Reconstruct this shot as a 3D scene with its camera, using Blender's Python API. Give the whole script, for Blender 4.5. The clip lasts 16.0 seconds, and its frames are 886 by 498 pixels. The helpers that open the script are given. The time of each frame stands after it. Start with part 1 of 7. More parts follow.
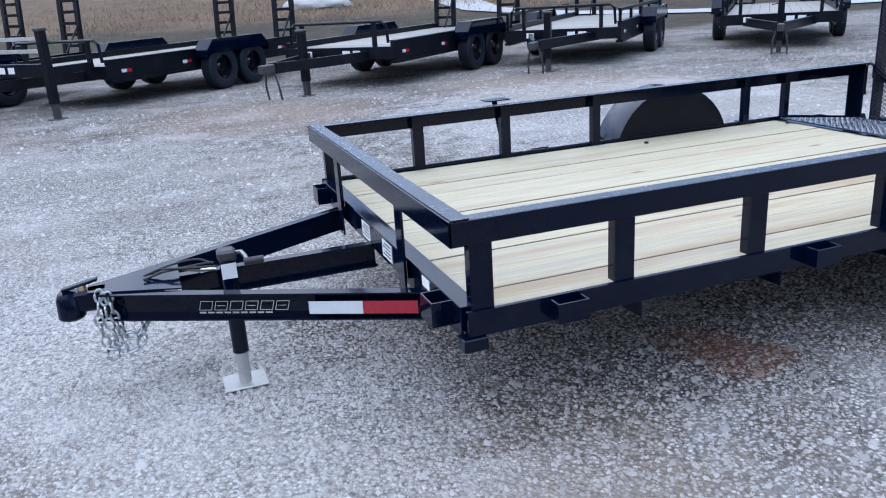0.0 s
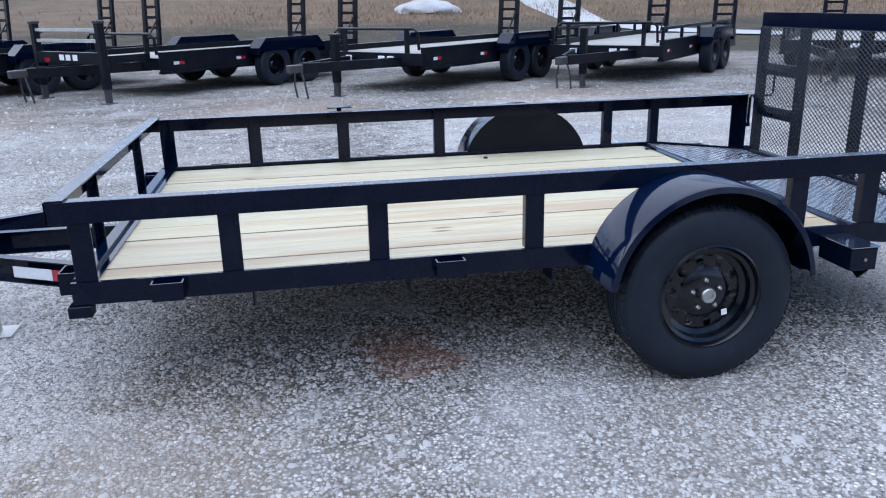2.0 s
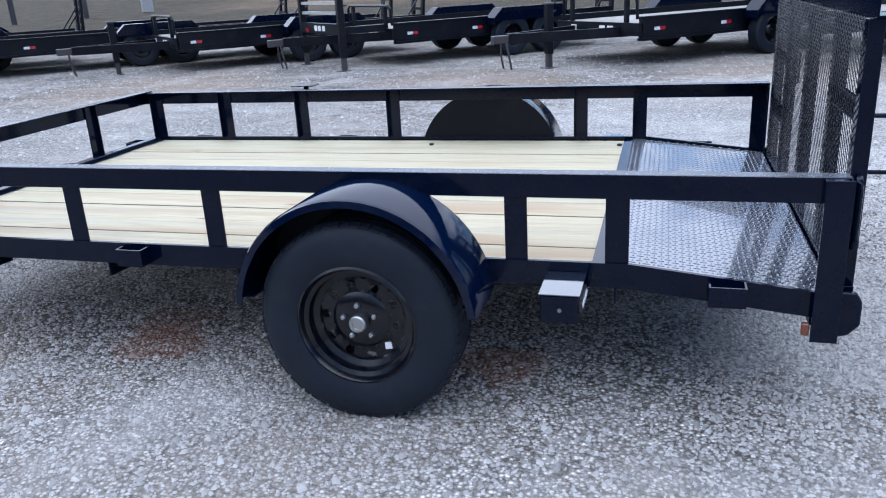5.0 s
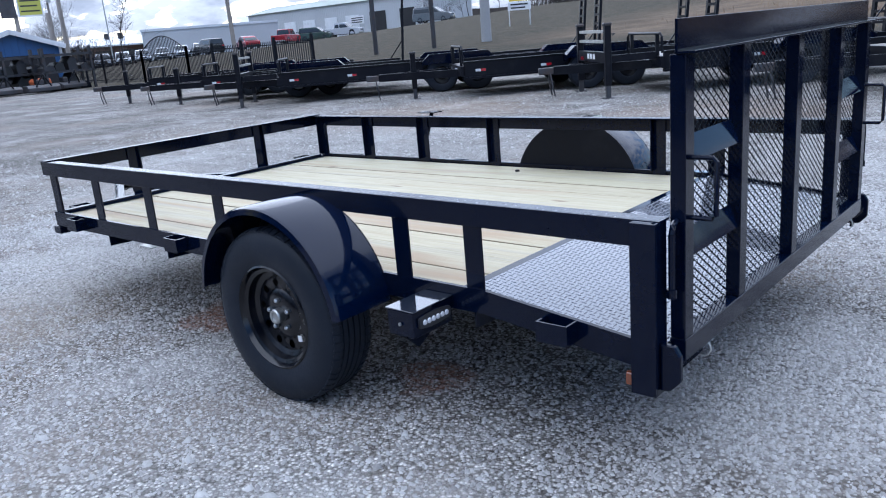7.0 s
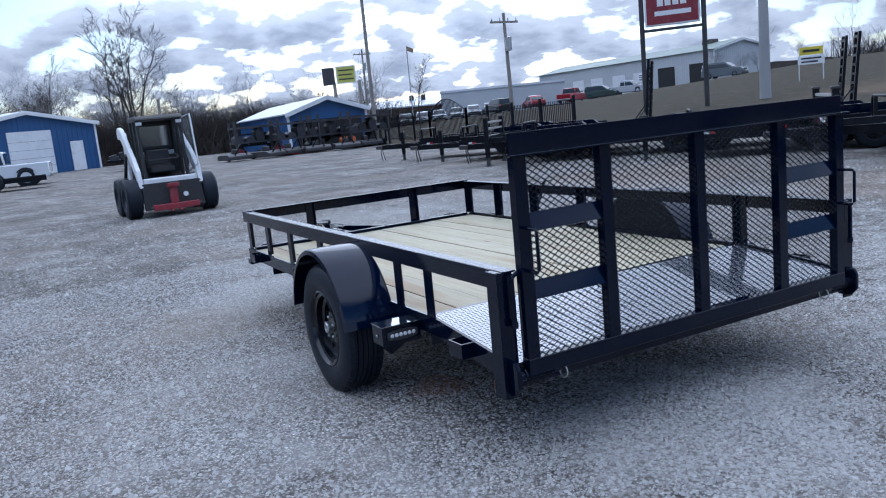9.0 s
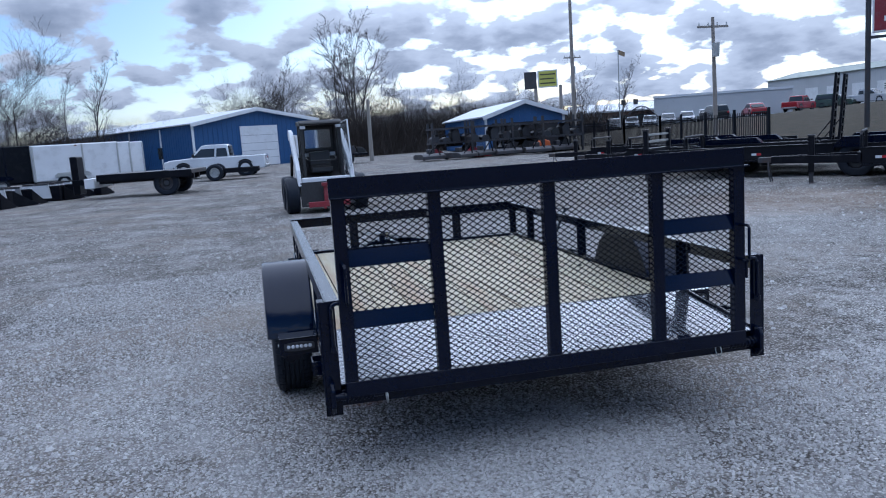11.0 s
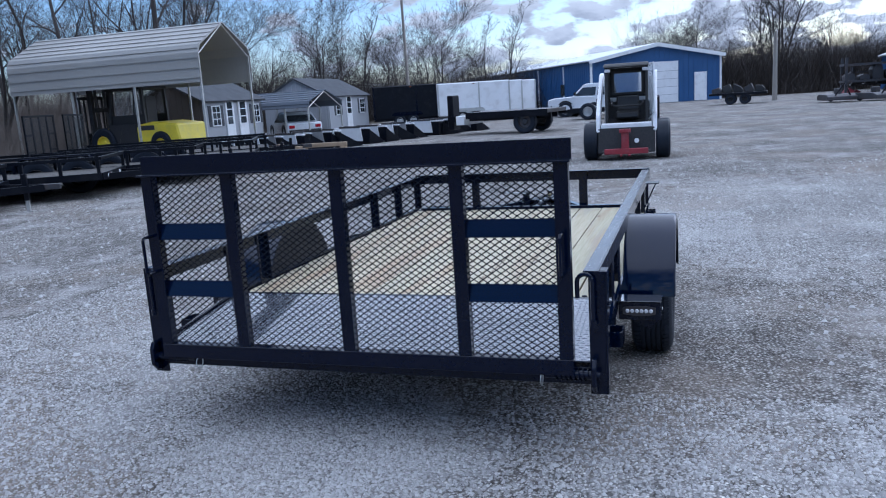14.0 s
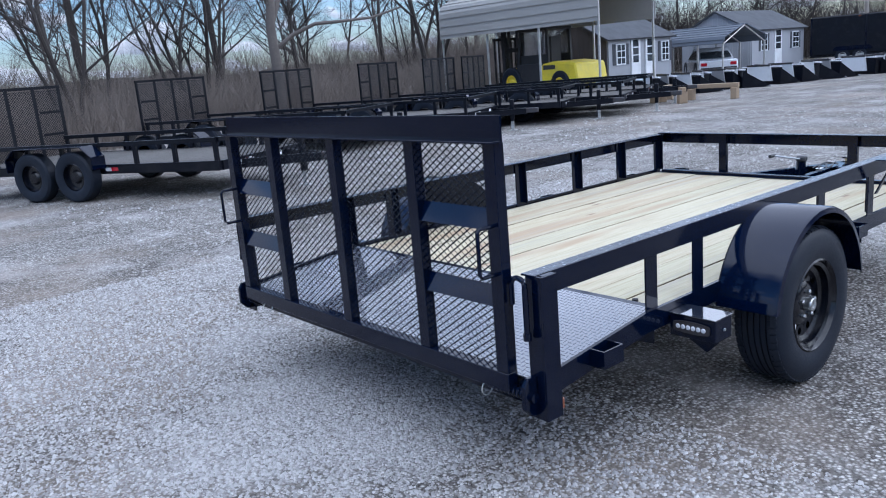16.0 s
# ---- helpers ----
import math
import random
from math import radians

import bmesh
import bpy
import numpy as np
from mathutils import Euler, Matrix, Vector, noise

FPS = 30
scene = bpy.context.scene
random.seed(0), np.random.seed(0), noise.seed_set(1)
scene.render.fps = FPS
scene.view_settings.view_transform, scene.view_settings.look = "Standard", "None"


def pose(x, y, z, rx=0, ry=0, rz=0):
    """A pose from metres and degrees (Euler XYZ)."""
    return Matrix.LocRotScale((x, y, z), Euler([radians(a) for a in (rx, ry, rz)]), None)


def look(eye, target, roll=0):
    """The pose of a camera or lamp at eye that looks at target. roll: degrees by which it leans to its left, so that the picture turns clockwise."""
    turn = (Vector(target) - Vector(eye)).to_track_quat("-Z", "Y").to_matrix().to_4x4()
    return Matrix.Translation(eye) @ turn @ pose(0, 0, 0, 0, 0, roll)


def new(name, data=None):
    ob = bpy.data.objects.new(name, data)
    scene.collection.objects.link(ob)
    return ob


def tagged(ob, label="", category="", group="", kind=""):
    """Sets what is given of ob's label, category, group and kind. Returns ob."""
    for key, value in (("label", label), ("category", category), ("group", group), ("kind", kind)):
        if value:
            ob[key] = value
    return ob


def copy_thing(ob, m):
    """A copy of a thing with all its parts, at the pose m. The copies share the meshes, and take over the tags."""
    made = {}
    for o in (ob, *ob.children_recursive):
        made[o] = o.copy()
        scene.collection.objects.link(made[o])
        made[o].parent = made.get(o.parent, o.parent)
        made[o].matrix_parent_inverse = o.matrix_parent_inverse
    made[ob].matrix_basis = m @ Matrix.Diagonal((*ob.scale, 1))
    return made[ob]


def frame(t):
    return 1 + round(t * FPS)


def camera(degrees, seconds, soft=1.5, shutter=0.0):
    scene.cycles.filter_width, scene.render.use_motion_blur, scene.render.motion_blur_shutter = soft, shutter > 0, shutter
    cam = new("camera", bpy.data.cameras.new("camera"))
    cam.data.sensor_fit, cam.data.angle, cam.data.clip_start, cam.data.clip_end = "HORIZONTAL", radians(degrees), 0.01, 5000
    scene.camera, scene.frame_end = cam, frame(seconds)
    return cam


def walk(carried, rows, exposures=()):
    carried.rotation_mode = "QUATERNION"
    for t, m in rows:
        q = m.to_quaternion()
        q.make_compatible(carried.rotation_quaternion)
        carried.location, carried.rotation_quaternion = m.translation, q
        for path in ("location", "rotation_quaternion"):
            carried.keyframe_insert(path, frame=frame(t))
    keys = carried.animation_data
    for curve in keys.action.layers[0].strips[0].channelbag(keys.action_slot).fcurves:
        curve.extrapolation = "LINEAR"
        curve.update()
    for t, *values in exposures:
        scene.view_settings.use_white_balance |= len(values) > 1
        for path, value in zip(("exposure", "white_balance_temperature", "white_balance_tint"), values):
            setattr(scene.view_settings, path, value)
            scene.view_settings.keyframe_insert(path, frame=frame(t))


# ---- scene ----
cam = camera(59.1, 16.0, soft=1.1)
PATH = [
    (0, (-0.783, -2.033, 1.447), (-0.152, -0.243, 0.816), -3.6),
    (0.5, (-0.429, -2.302, 1.454), (0.126, -0.475, 0.86), -3.4),
    (1, (-0.02, -2.48, 1.454), (0.465, -0.629, 0.873), -2.7),
    (1.5, (0.411, -2.675, 1.449), (0.827, -0.809, 0.862), -1.8),
    (2, (0.83, -2.76, 1.424), (1.166, -0.883, 0.822), -1.2),
    (2.5, (1.227, -2.786, 1.413), (1.473, -0.899, 0.797), -0.9),
    (3, (1.637, -2.796, 1.424), (1.786, -0.902, 0.798), -1.0),
    (3.5, (2.035, -2.692, 1.417), (2.066, -0.797, 0.781), -1.4),
    (4, (2.448, -2.598, 1.426), (2.327, -0.709, 0.781), -2.0),
    (6.5, (4.33, -2.004, 1.336), (3.199, -0.462, 0.753), -4.5),
    (7, (4.675, -1.9, 1.337), (3.399, -0.454, 0.804), -4.8),
    (7.5, (5.074, -1.856, 1.339), (3.65, -0.534, 0.863), -5.1),
    (8, (5.484, -1.794, 1.378), (3.933, -0.604, 0.955), -5.4),
    (8.5, (5.903, -1.679, 1.394), (4.249, -0.617, 1.027), -5.3),
    (9, (6.243, -1.557, 1.41), (4.503, -0.631, 1.075), -5.6),
    (11.5, (7.198, 0.252, 1.483), (5.245, 0.574, 1.196), -3.5),
    (12, (7.29, 0.706, 1.492), (5.322, 0.912, 1.203), -3.7),
    (12.5, (7.303, 1.149, 1.496), (5.327, 1.193, 1.188), -4.2),
    (13, (7.151, 1.571, 1.496), (5.185, 1.415, 1.166), -4.3),
    (13.5, (7.004, 2.042, 1.512), (5.072, 1.665, 1.158), -4.1),
    (14, (6.764, 2.436, 1.5), (4.898, 1.825, 1.12), -3.7),
    (14.5, (6.548, 2.816, 1.508), (4.788, 1.957, 1.101), -3.5),
    (15, (6.247, 3.204, 1.512), (4.643, 2.092, 1.075), -3.7),
    (15.5, (5.894, 3.489, 1.492), (4.476, 2.154, 1.038), -4.4),
    (16, (5.557, 3.773, 1.489), (4.31, 2.278, 1.033), -4.7),
]
walk(cam, [(t, look(e, g, r)) for t, e, g, r in PATH], exposures=[(0, .30, 5110, 14.5), (4, .45, 5210, 14.5), (7, .26, 5110, 13.5), (9, -.22, 4970, 13), (12.5, -.42, 4890, 14), (14, -.12, 4920, 14), (15, .03, 5000, 14), (16, .28, 5110, 14.5)])


# ---- world, sun, exposure ----
SUN_DIR = Vector((-0.88, 0.42, 0.46)).normalized()
world = bpy.data.worlds.new("sky")
scene.world = world
world.use_nodes = True


def build_sky():
    nt = world.node_tree
    nt.nodes.clear()
    n, ln = nt.nodes.new, nt.links.new
    out, bg = n("ShaderNodeOutputWorld"), n("ShaderNodeBackground")
    sky = n("ShaderNodeTexSky")
    sky.sky_type, sky.sun_disc = "NISHITA", False
    sky.sun_elevation = math.asin(SUN_DIR.z)
    sky.sun_rotation = math.atan2(SUN_DIR.x, SUN_DIR.y)
    tc = n("ShaderNodeTexCoord")
    sep = n("ShaderNodeSeparateXYZ")
    ln(tc.outputs["Generated"], sep.inputs[0])

    def m(op, a, b=None, clamp=False):
        k = n("ShaderNodeMath")
        k.operation, k.use_clamp = op, clamp
        for s, v in enumerate((a, b)):
            if v is None:
                continue
            if isinstance(v, (int, float)):
                k.inputs[s].default_value = v
            else:
                ln(v, k.inputs[s])
        return k.outputs[0]

    up = m("MAXIMUM", sep.outputs[2], 0.0)
    # the clouds lie on a flat layer overhead, so they crowd together towards the horizon
    far = m("ADD", up, 0.32)
    flat = n("ShaderNodeCombineXYZ")
    ln(m("DIVIDE", sep.outputs[0], far), flat.inputs[0])
    ln(m("DIVIDE", sep.outputs[1], far), flat.inputs[1])

    def nz(scale, detail, rough, dist, src=flat):
        k = n("ShaderNodeTexNoise")
        k.inputs["Scale"].default_value, k.inputs["Detail"].default_value = scale, detail
        k.inputs["Roughness"].default_value, k.inputs["Distortion"].default_value = rough, dist
        ln(src.outputs[0], k.inputs["Vector"])
        return k.outputs["Fac"]

    def ramp(fac, *stops):
        k = n("ShaderNodeValToRGB")
        e = k.color_ramp.elements
        while len(e) < len(stops):
            e.new(0.5)
        for el, (pos, c) in zip(e, stops):
            el.position, el.color = pos, (*c, 1) if len(c) == 3 else c
        ln(fac, k.inputs[0])
        return k.outputs[0]

    def climb(low, full):
        k = n("ShaderNodeMapRange")
        k.interpolation_type = "SMOOTHSTEP"
        k.inputs["From Min"].default_value, k.inputs["From Max"].default_value = low, full
        ln(up, k.inputs["Value"])
        return k.outputs[0]

    high, top = climb(0.10, 0.36), climb(0.50, 0.88)
    body = nz(5.8, 9, 0.50, 0.10)
    # cloud banks lie towards the sun and opposite it and close overhead
    def towards(x, y):
        k = n("ShaderNodeVectorMath")
        k.operation = "DOT_PRODUCT"
        k.inputs[1].default_value = (x, y, 0.0)
        ln(tc.outputs["Generated"], k.inputs[0])
        return k.outputs["Value"]

    bank, west = towards(-0.72, 0.62), towards(-0.90, 0.43)
    even = m("ADD", body, m("MULTIPLY", m("MULTIPLY", m("SUBTRACT", 0.5, body), high), 0.88))
    low = m("MULTIPLY", m("MULTIPLY", m("SUBTRACT", m("ABSOLUTE", bank), 0.68), 0.17), m("SUBTRACT", 1.0, high))
    banked = m("ADD", m("ADD", even, low), m("MULTIPLY", m("ADD", m("MULTIPLY", west, 0.07), m("ADD", m("MULTIPLY", top, 0.22), 0.01)), high))
    cover = ramp(banked, (0.462, (0, 0, 0)), (0.530, (1, 1, 1)))
    # the edges and tops are lit through, the bases and thick cores stay blue-grey
    nearer = n("ShaderNodeVectorMath")
    nearer.operation = "SCALE"
    nearer.inputs["Scale"].default_value = 0.968
    ln(flat.outputs[0], nearer.inputs[0])
    depth = m("ADD", m("MULTIPLY", body, 0.45), m("MULTIPLY", nz(5.8, 9, 0.50, 0.10, nearer), 0.55))
    depth = m("ADD", depth, m("MULTIPLY", m("SUBTRACT", nz(9.0, 6, 0.6, 0.0), 0.5), 0.10))
    depth = m("SUBTRACT", depth, m("MULTIPLY", m("MULTIPLY", m("SUBTRACT", depth, 0.53), high), 0.92))
    thick = ramp(depth, (0.45, (1.40, 1.38, 1.33)), (0.53, (1.20, 1.19, 1.17)), (0.60, (0.88, 0.89, 0.91)), (0.69, (0.62, 0.65, 0.70)))
    # clouds glow brighter towards the low sun behind them, and overhead as under any broken overcast
    dot = n("ShaderNodeVectorMath")
    dot.operation = "DOT_PRODUCT"
    dot.inputs[1].default_value = SUN_DIR
    ln(tc.outputs["Generated"], dot.inputs[0])
    near = m("POWER", m("MAXIMUM", dot.outputs["Value"], 0.0), 22.0)
    gain = m("ADD", m("ADD", m("MULTIPLY", near, CLOUD_SUN), CLOUD), m("ADD", m("MULTIPLY", high, CLOUD_UP), m("MULTIPLY", top, CLOUD_TOP)))
    lit = n("ShaderNodeMix")
    lit.data_type, lit.blend_type = "RGBA", "MULTIPLY"
    lit.inputs["Factor"].default_value = 1
    ln(thick, lit.inputs["A"]), ln(gain, lit.inputs["B"])
    blue = n("ShaderNodeMix")
    blue.data_type, blue.blend_type = "RGBA", "MULTIPLY"
    blue.inputs["Factor"].default_value = 1
    blue.inputs["B"].default_value = (SKY * 0.88, SKY * 0.97, SKY * 1.08, 1)
    ln(sky.outputs[0], blue.inputs["A"])
    mix = n("ShaderNodeMix")
    mix.data_type = "RGBA"
    ln(cover, mix.inputs["Factor"])
    ln(blue.outputs["Result"], mix.inputs["A"]), ln(lit.outputs["Result"], mix.inputs["B"])
    ln(mix.outputs["Result"], bg.inputs[0])
    bg.inputs[1].default_value = 1.0
    ln(bg.outputs[0], out.inputs[0])


SKY, CLOUD, CLOUD_SUN, CLOUD_UP, CLOUD_TOP = 0.128, 0.56, 0.42, 0.66, 0.42
build_sky()
sun = new("sun", bpy.data.lights.new("sun", "SUN"))
sun.data.energy, sun.data.angle, sun.data.color = 0.28, radians(30), (1.0, 0.94, 0.86)
sun.matrix_world = look((0, 0, 40), Vector((0, 0, 40)) - SUN_DIR)
tagged(sun, kind="structure")


# ---- materials ----
def nodes_of(name):
    ma = bpy.data.materials.new(name)
    ma.use_nodes = True
    nt = ma.node_tree
    return ma, nt, nt.nodes["Principled BSDF"]


def noise_at(nt, scale, detail=4, rough=0.55, coord="Object", dist=0.0, stretch=None):
    tc = nt.nodes.new("ShaderNodeTexCoord")
    k = nt.nodes.new("ShaderNodeTexNoise")
    k.inputs["Scale"].default_value, k.inputs["Detail"].default_value = scale, detail
    k.inputs["Roughness"].default_value, k.inputs["Distortion"].default_value = rough, dist
    src = tc.outputs[coord]
    if coord == "World":
        src = None
    if stretch:
        mp = nt.nodes.new("ShaderNodeMapping")
        mp.inputs["Scale"].default_value = stretch
        nt.links.new(src, mp.inputs[0])
        src = mp.outputs[0]
    nt.links.new(src, k.inputs["Vector"])
    return k.outputs["Fac"]


def ramp_of(nt, fac, *stops):
    k = nt.nodes.new("ShaderNodeValToRGB")
    e = k.color_ramp.elements
    while len(e) < len(stops):
        e.new(0.5)
    for el, (pos, c) in zip(e, stops):
        el.position, el.color = pos, (*c, 1)
    nt.links.new(fac, k.inputs[0])
    return k.outputs[0]


def mixed(nt, fac, a, b, mode="MIX"):
    k = nt.nodes.new("ShaderNodeMix")
    k.data_type, k.blend_type = "RGBA", mode
    for key, v in (("Factor", fac), ("A", a), ("B", b)):
        if isinstance(v, (int, float)):
            k.inputs[key].default_value = v
        elif isinstance(v, tuple):
            k.inputs[key].default_value = (*v, 1)
        else:
            nt.links.new(v, k.inputs[key])
    return k.outputs["Result"]


def bumped(nt, bsdf, height, strength, distance):
    k = nt.nodes.new("ShaderNodeBump")
    k.inputs["Strength"].default_value, k.inputs["Distance"].default_value = strength, distance
    nt.links.new(height, k.inputs["Height"])
    nt.links.new(k.outputs[0], bsdf.inputs["Normal"])


def plain(name, colour, rough, metal=0.0, vary=0.25, scale=6.0, bump=0.0, coat=0.0, spec=0.5, dirt=None, dirt_amount=0.3):
    """A surface with grain and stains at two scales."""
    ma, nt, b = nodes_of(name)
    big = noise_at(nt, scale * 0.35, 3)
    fine = noise_at(nt, scale * 9, 3, 0.6)
    lo, hi = tuple(c * (1 - vary) for c in colour), tuple(min(1, c * (1 + vary)) for c in colour)
    col = ramp_of(nt, big, (0.3, lo), (0.7, hi))
    col = mixed(nt, 0.35, col, ramp_of(nt, fine, (0.35, lo), (0.65, hi)))
    if dirt:
        spots = ramp_of(nt, noise_at(nt, scale * 0.9, 6, 0.65), (0.5, (0, 0, 0)), (0.72, (dirt_amount,) * 3))
        col = mixed(nt, spots, col, dirt)
    nt.links.new(col, b.inputs["Base Color"])
    r = ramp_of(nt, fine, (0.3, (rough * 0.8,) * 3), (0.7, (min(1, rough * 1.2),) * 3))
    nt.links.new(r, b.inputs["Roughness"])
    b.inputs["Metallic"].default_value = metal
    b.inputs["Coat Weight"].default_value = coat
    b.inputs["Specular IOR Level"].default_value = spec
    if bump:
        bumped(nt, b, fine, 0.4, bump)
    return ma


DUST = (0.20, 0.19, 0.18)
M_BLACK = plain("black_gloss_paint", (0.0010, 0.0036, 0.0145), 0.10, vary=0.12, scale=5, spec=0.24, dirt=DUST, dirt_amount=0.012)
# black paint paled to carry the sky's reflection on level rail tops
M_SKY_SHEEN = plain("black_paint_sky_sheen", (0.060, 0.066, 0.080), 0.24, vary=0.3, scale=5, spec=0.5, dirt=DUST, dirt_amount=0.35)
M_FENDER = plain("black_fender_paint", (0.0012, 0.0048, 0.0205), 0.08, vary=0.08, scale=3, spec=0.34)
M_LID = plain("glossy_black_lid", (0.010, 0.014, 0.024), 0.09, metal=0.0, vary=0.1, scale=6, coat=1.0, spec=1.0)
M_BLACK_DULL = plain("black_satin_paint", (0.0022, 0.0032, 0.0075), 0.36, vary=0.3, scale=4, spec=0.2, dirt=DUST, dirt_amount=0.04)
M_RUBBER = plain("tyre_rubber", (0.0110, 0.0150, 0.0240), 0.52, vary=0.2, scale=14, bump=0.0006, spec=0.22, dirt=DUST, dirt_amount=0.03)
M_RIM = plain("black_rim_paint", (0.0018, 0.0026, 0.006), 0.18, vary=0.2, scale=10, spec=0.4, coat=0.15)
M_ZINC = plain("zinc_plate", (0.46, 0.47, 0.47), 0.36, metal=1.0, vary=0.2, scale=20)
M_BARE = plain("galvanised_steel", (0.50, 0.50, 0.48), 0.48, metal=0.8, vary=0.2, scale=15)
M_GOLD = plain("yellow_zinc", (0.62, 0.50, 0.28), 0.40, metal=0.7, vary=0.2, scale=15)
M_WHITE = plain("white_paint", (0.74, 0.75, 0.76), 0.42, vary=0.06, scale=3, dirt=(0.30, 0.28, 0.25), dirt_amount=0.25)
M_LABEL = plain("white_label", (0.80, 0.80, 0.80), 0.45, vary=0.04, scale=20)
M_PRINT = plain("black_print", (0.03, 0.03, 0.03), 0.5, vary=0.1, scale=20)
M_TAPE_W = plain("silver_reflector_tape", (0.62, 0.64, 0.66), 0.30, vary=0.08, scale=60, coat=0.3)
M_TAPE_R = plain("red_reflector_tape", (0.34, 0.012, 0.028), 0.30, vary=0.12, scale=60, coat=0.3)
M_LENS_R = plain("red_lens", (0.35, 0.01, 0.02), 0.15, vary=0.1, scale=20, coat=0.6)
M_LENS_C = plain("clear_lens", (0.62, 0.62, 0.64), 0.14, vary=0.1, scale=20, coat=0.6)
M_AMBER = plain("amber_lens", (0.17, 0.05, 0.02), 0.2, vary=0.1, scale=20, coat=0.5)
M_RED = plain("red_paint", (0.22, 0.02, 0.03), 0.4, vary=0.2, scale=5, dirt=DUST, dirt_amount=0.25)
M_YELLOW = plain("yellow_paint", (0.72, 0.58, 0.03), 0.4, vary=0.12, scale=4, dirt=DUST, dirt_amount=0.2)
M_ORANGE = plain("orange_paint", (0.55, 0.13, 0.04), 0.45, vary=0.15, scale=4)
M_BLUE = plain("blue_steel_siding", (0.028, 0.085, 0.22), 0.42, vary=0.12, scale=1.0)
M_ROOF_W = plain("white_steel_roof", (0.66, 0.68, 0.70), 0.35, vary=0.08, scale=1.0)
M_TAN = plain("tan_steel_roof", (0.34, 0.33, 0.305), 0.6, vary=0.08, scale=1.0)
M_GREY_SIDE = plain("grey_siding", (0.33, 0.34, 0.36), 0.6, vary=0.1, scale=2.0, bump=0.001)
M_BROWN_SIDE = plain("brown_siding", (0.085, 0.072, 0.066), 0.65, vary=0.2, scale=2.0, bump=0.001)
M_SHINGLE = plain("grey_shingle", (0.07, 0.074, 0.082), 0.9, vary=0.25, scale=6, bump=0.002, spec=0.2)
M_WAREHOUSE = plain("pale_steel_siding", (0.50, 0.51, 0.52), 0.5, vary=0.08, scale=0.6)
M_BRICK_D = plain("brown_storefront", (0.20, 0.12, 0.09), 0.7, vary=0.25, scale=2)
M_DARK = plain("dark_interior", (0.02, 0.02, 0.022), 0.8, vary=0.2, scale=3)
M_SEAT = plain("black_vinyl", (0.02, 0.02, 0.02), 0.5, vary=0.2, scale=8)
M_STEEL_D = plain("dark_steel", (0.06, 0.06, 0.065), 0.5, metal=0.5, vary=0.3, scale=5, dirt=(0.12, 0.06, 0.03), dirt_amount=0.4)
M_POLE = plain("weathered_pole_wood", (0.27, 0.24, 0.21), 0.85, vary=0.25, scale=5, bump=0.003)
M_CONCRETE = plain("pale_concrete", (0.33, 0.33, 0.33), 0.8, vary=0.15, scale=1.5, bump=0.002)
M_PILE = plain("pale_gravel_pile", (0.36, 0.355, 0.35), 0.9, vary=0.3, scale=3, bump=0.03)
M_BARK = plain("grey_brown_bark", (0.052, 0.044, 0.039), 0.9, vary=0.3, scale=4, bump=0.006)
M_TWIG = plain("dry_twigs", (0.046, 0.037, 0.031), 0.95, vary=0.35, scale=2)
M_UNDER = plain("dry_undergrowth", (0.165, 0.138, 0.116), 0.95, vary=0.4, scale=1.5)
M_STRAW = plain("dry_straw", (0.24, 0.165, 0.095), 0.9, vary=0.4, scale=1.2)
M_TIMBER = plain("weathered_timber", (0.30, 0.22, 0.14), 0.8, vary=0.25, scale=4, bump=0.002)


def glass(name, colour, alpha_mix=0.35):
    ma, nt, b = nodes_of(name)
    b.inputs["Base Color"].default_value = (*colour, 1)
    b.inputs["Roughness"].default_value = 0.05
    b.inputs["Transmission Weight"].default_value = alpha_mix
    b.inputs["IOR"].default_value = 1.45
    return ma


M_GLASS = glass("tinted_glass", (0.05, 0.06, 0.07), 0.3)
M_GLASS_CLEAR = glass("clear_glass", (0.85, 0.88, 0.9), 0.95)


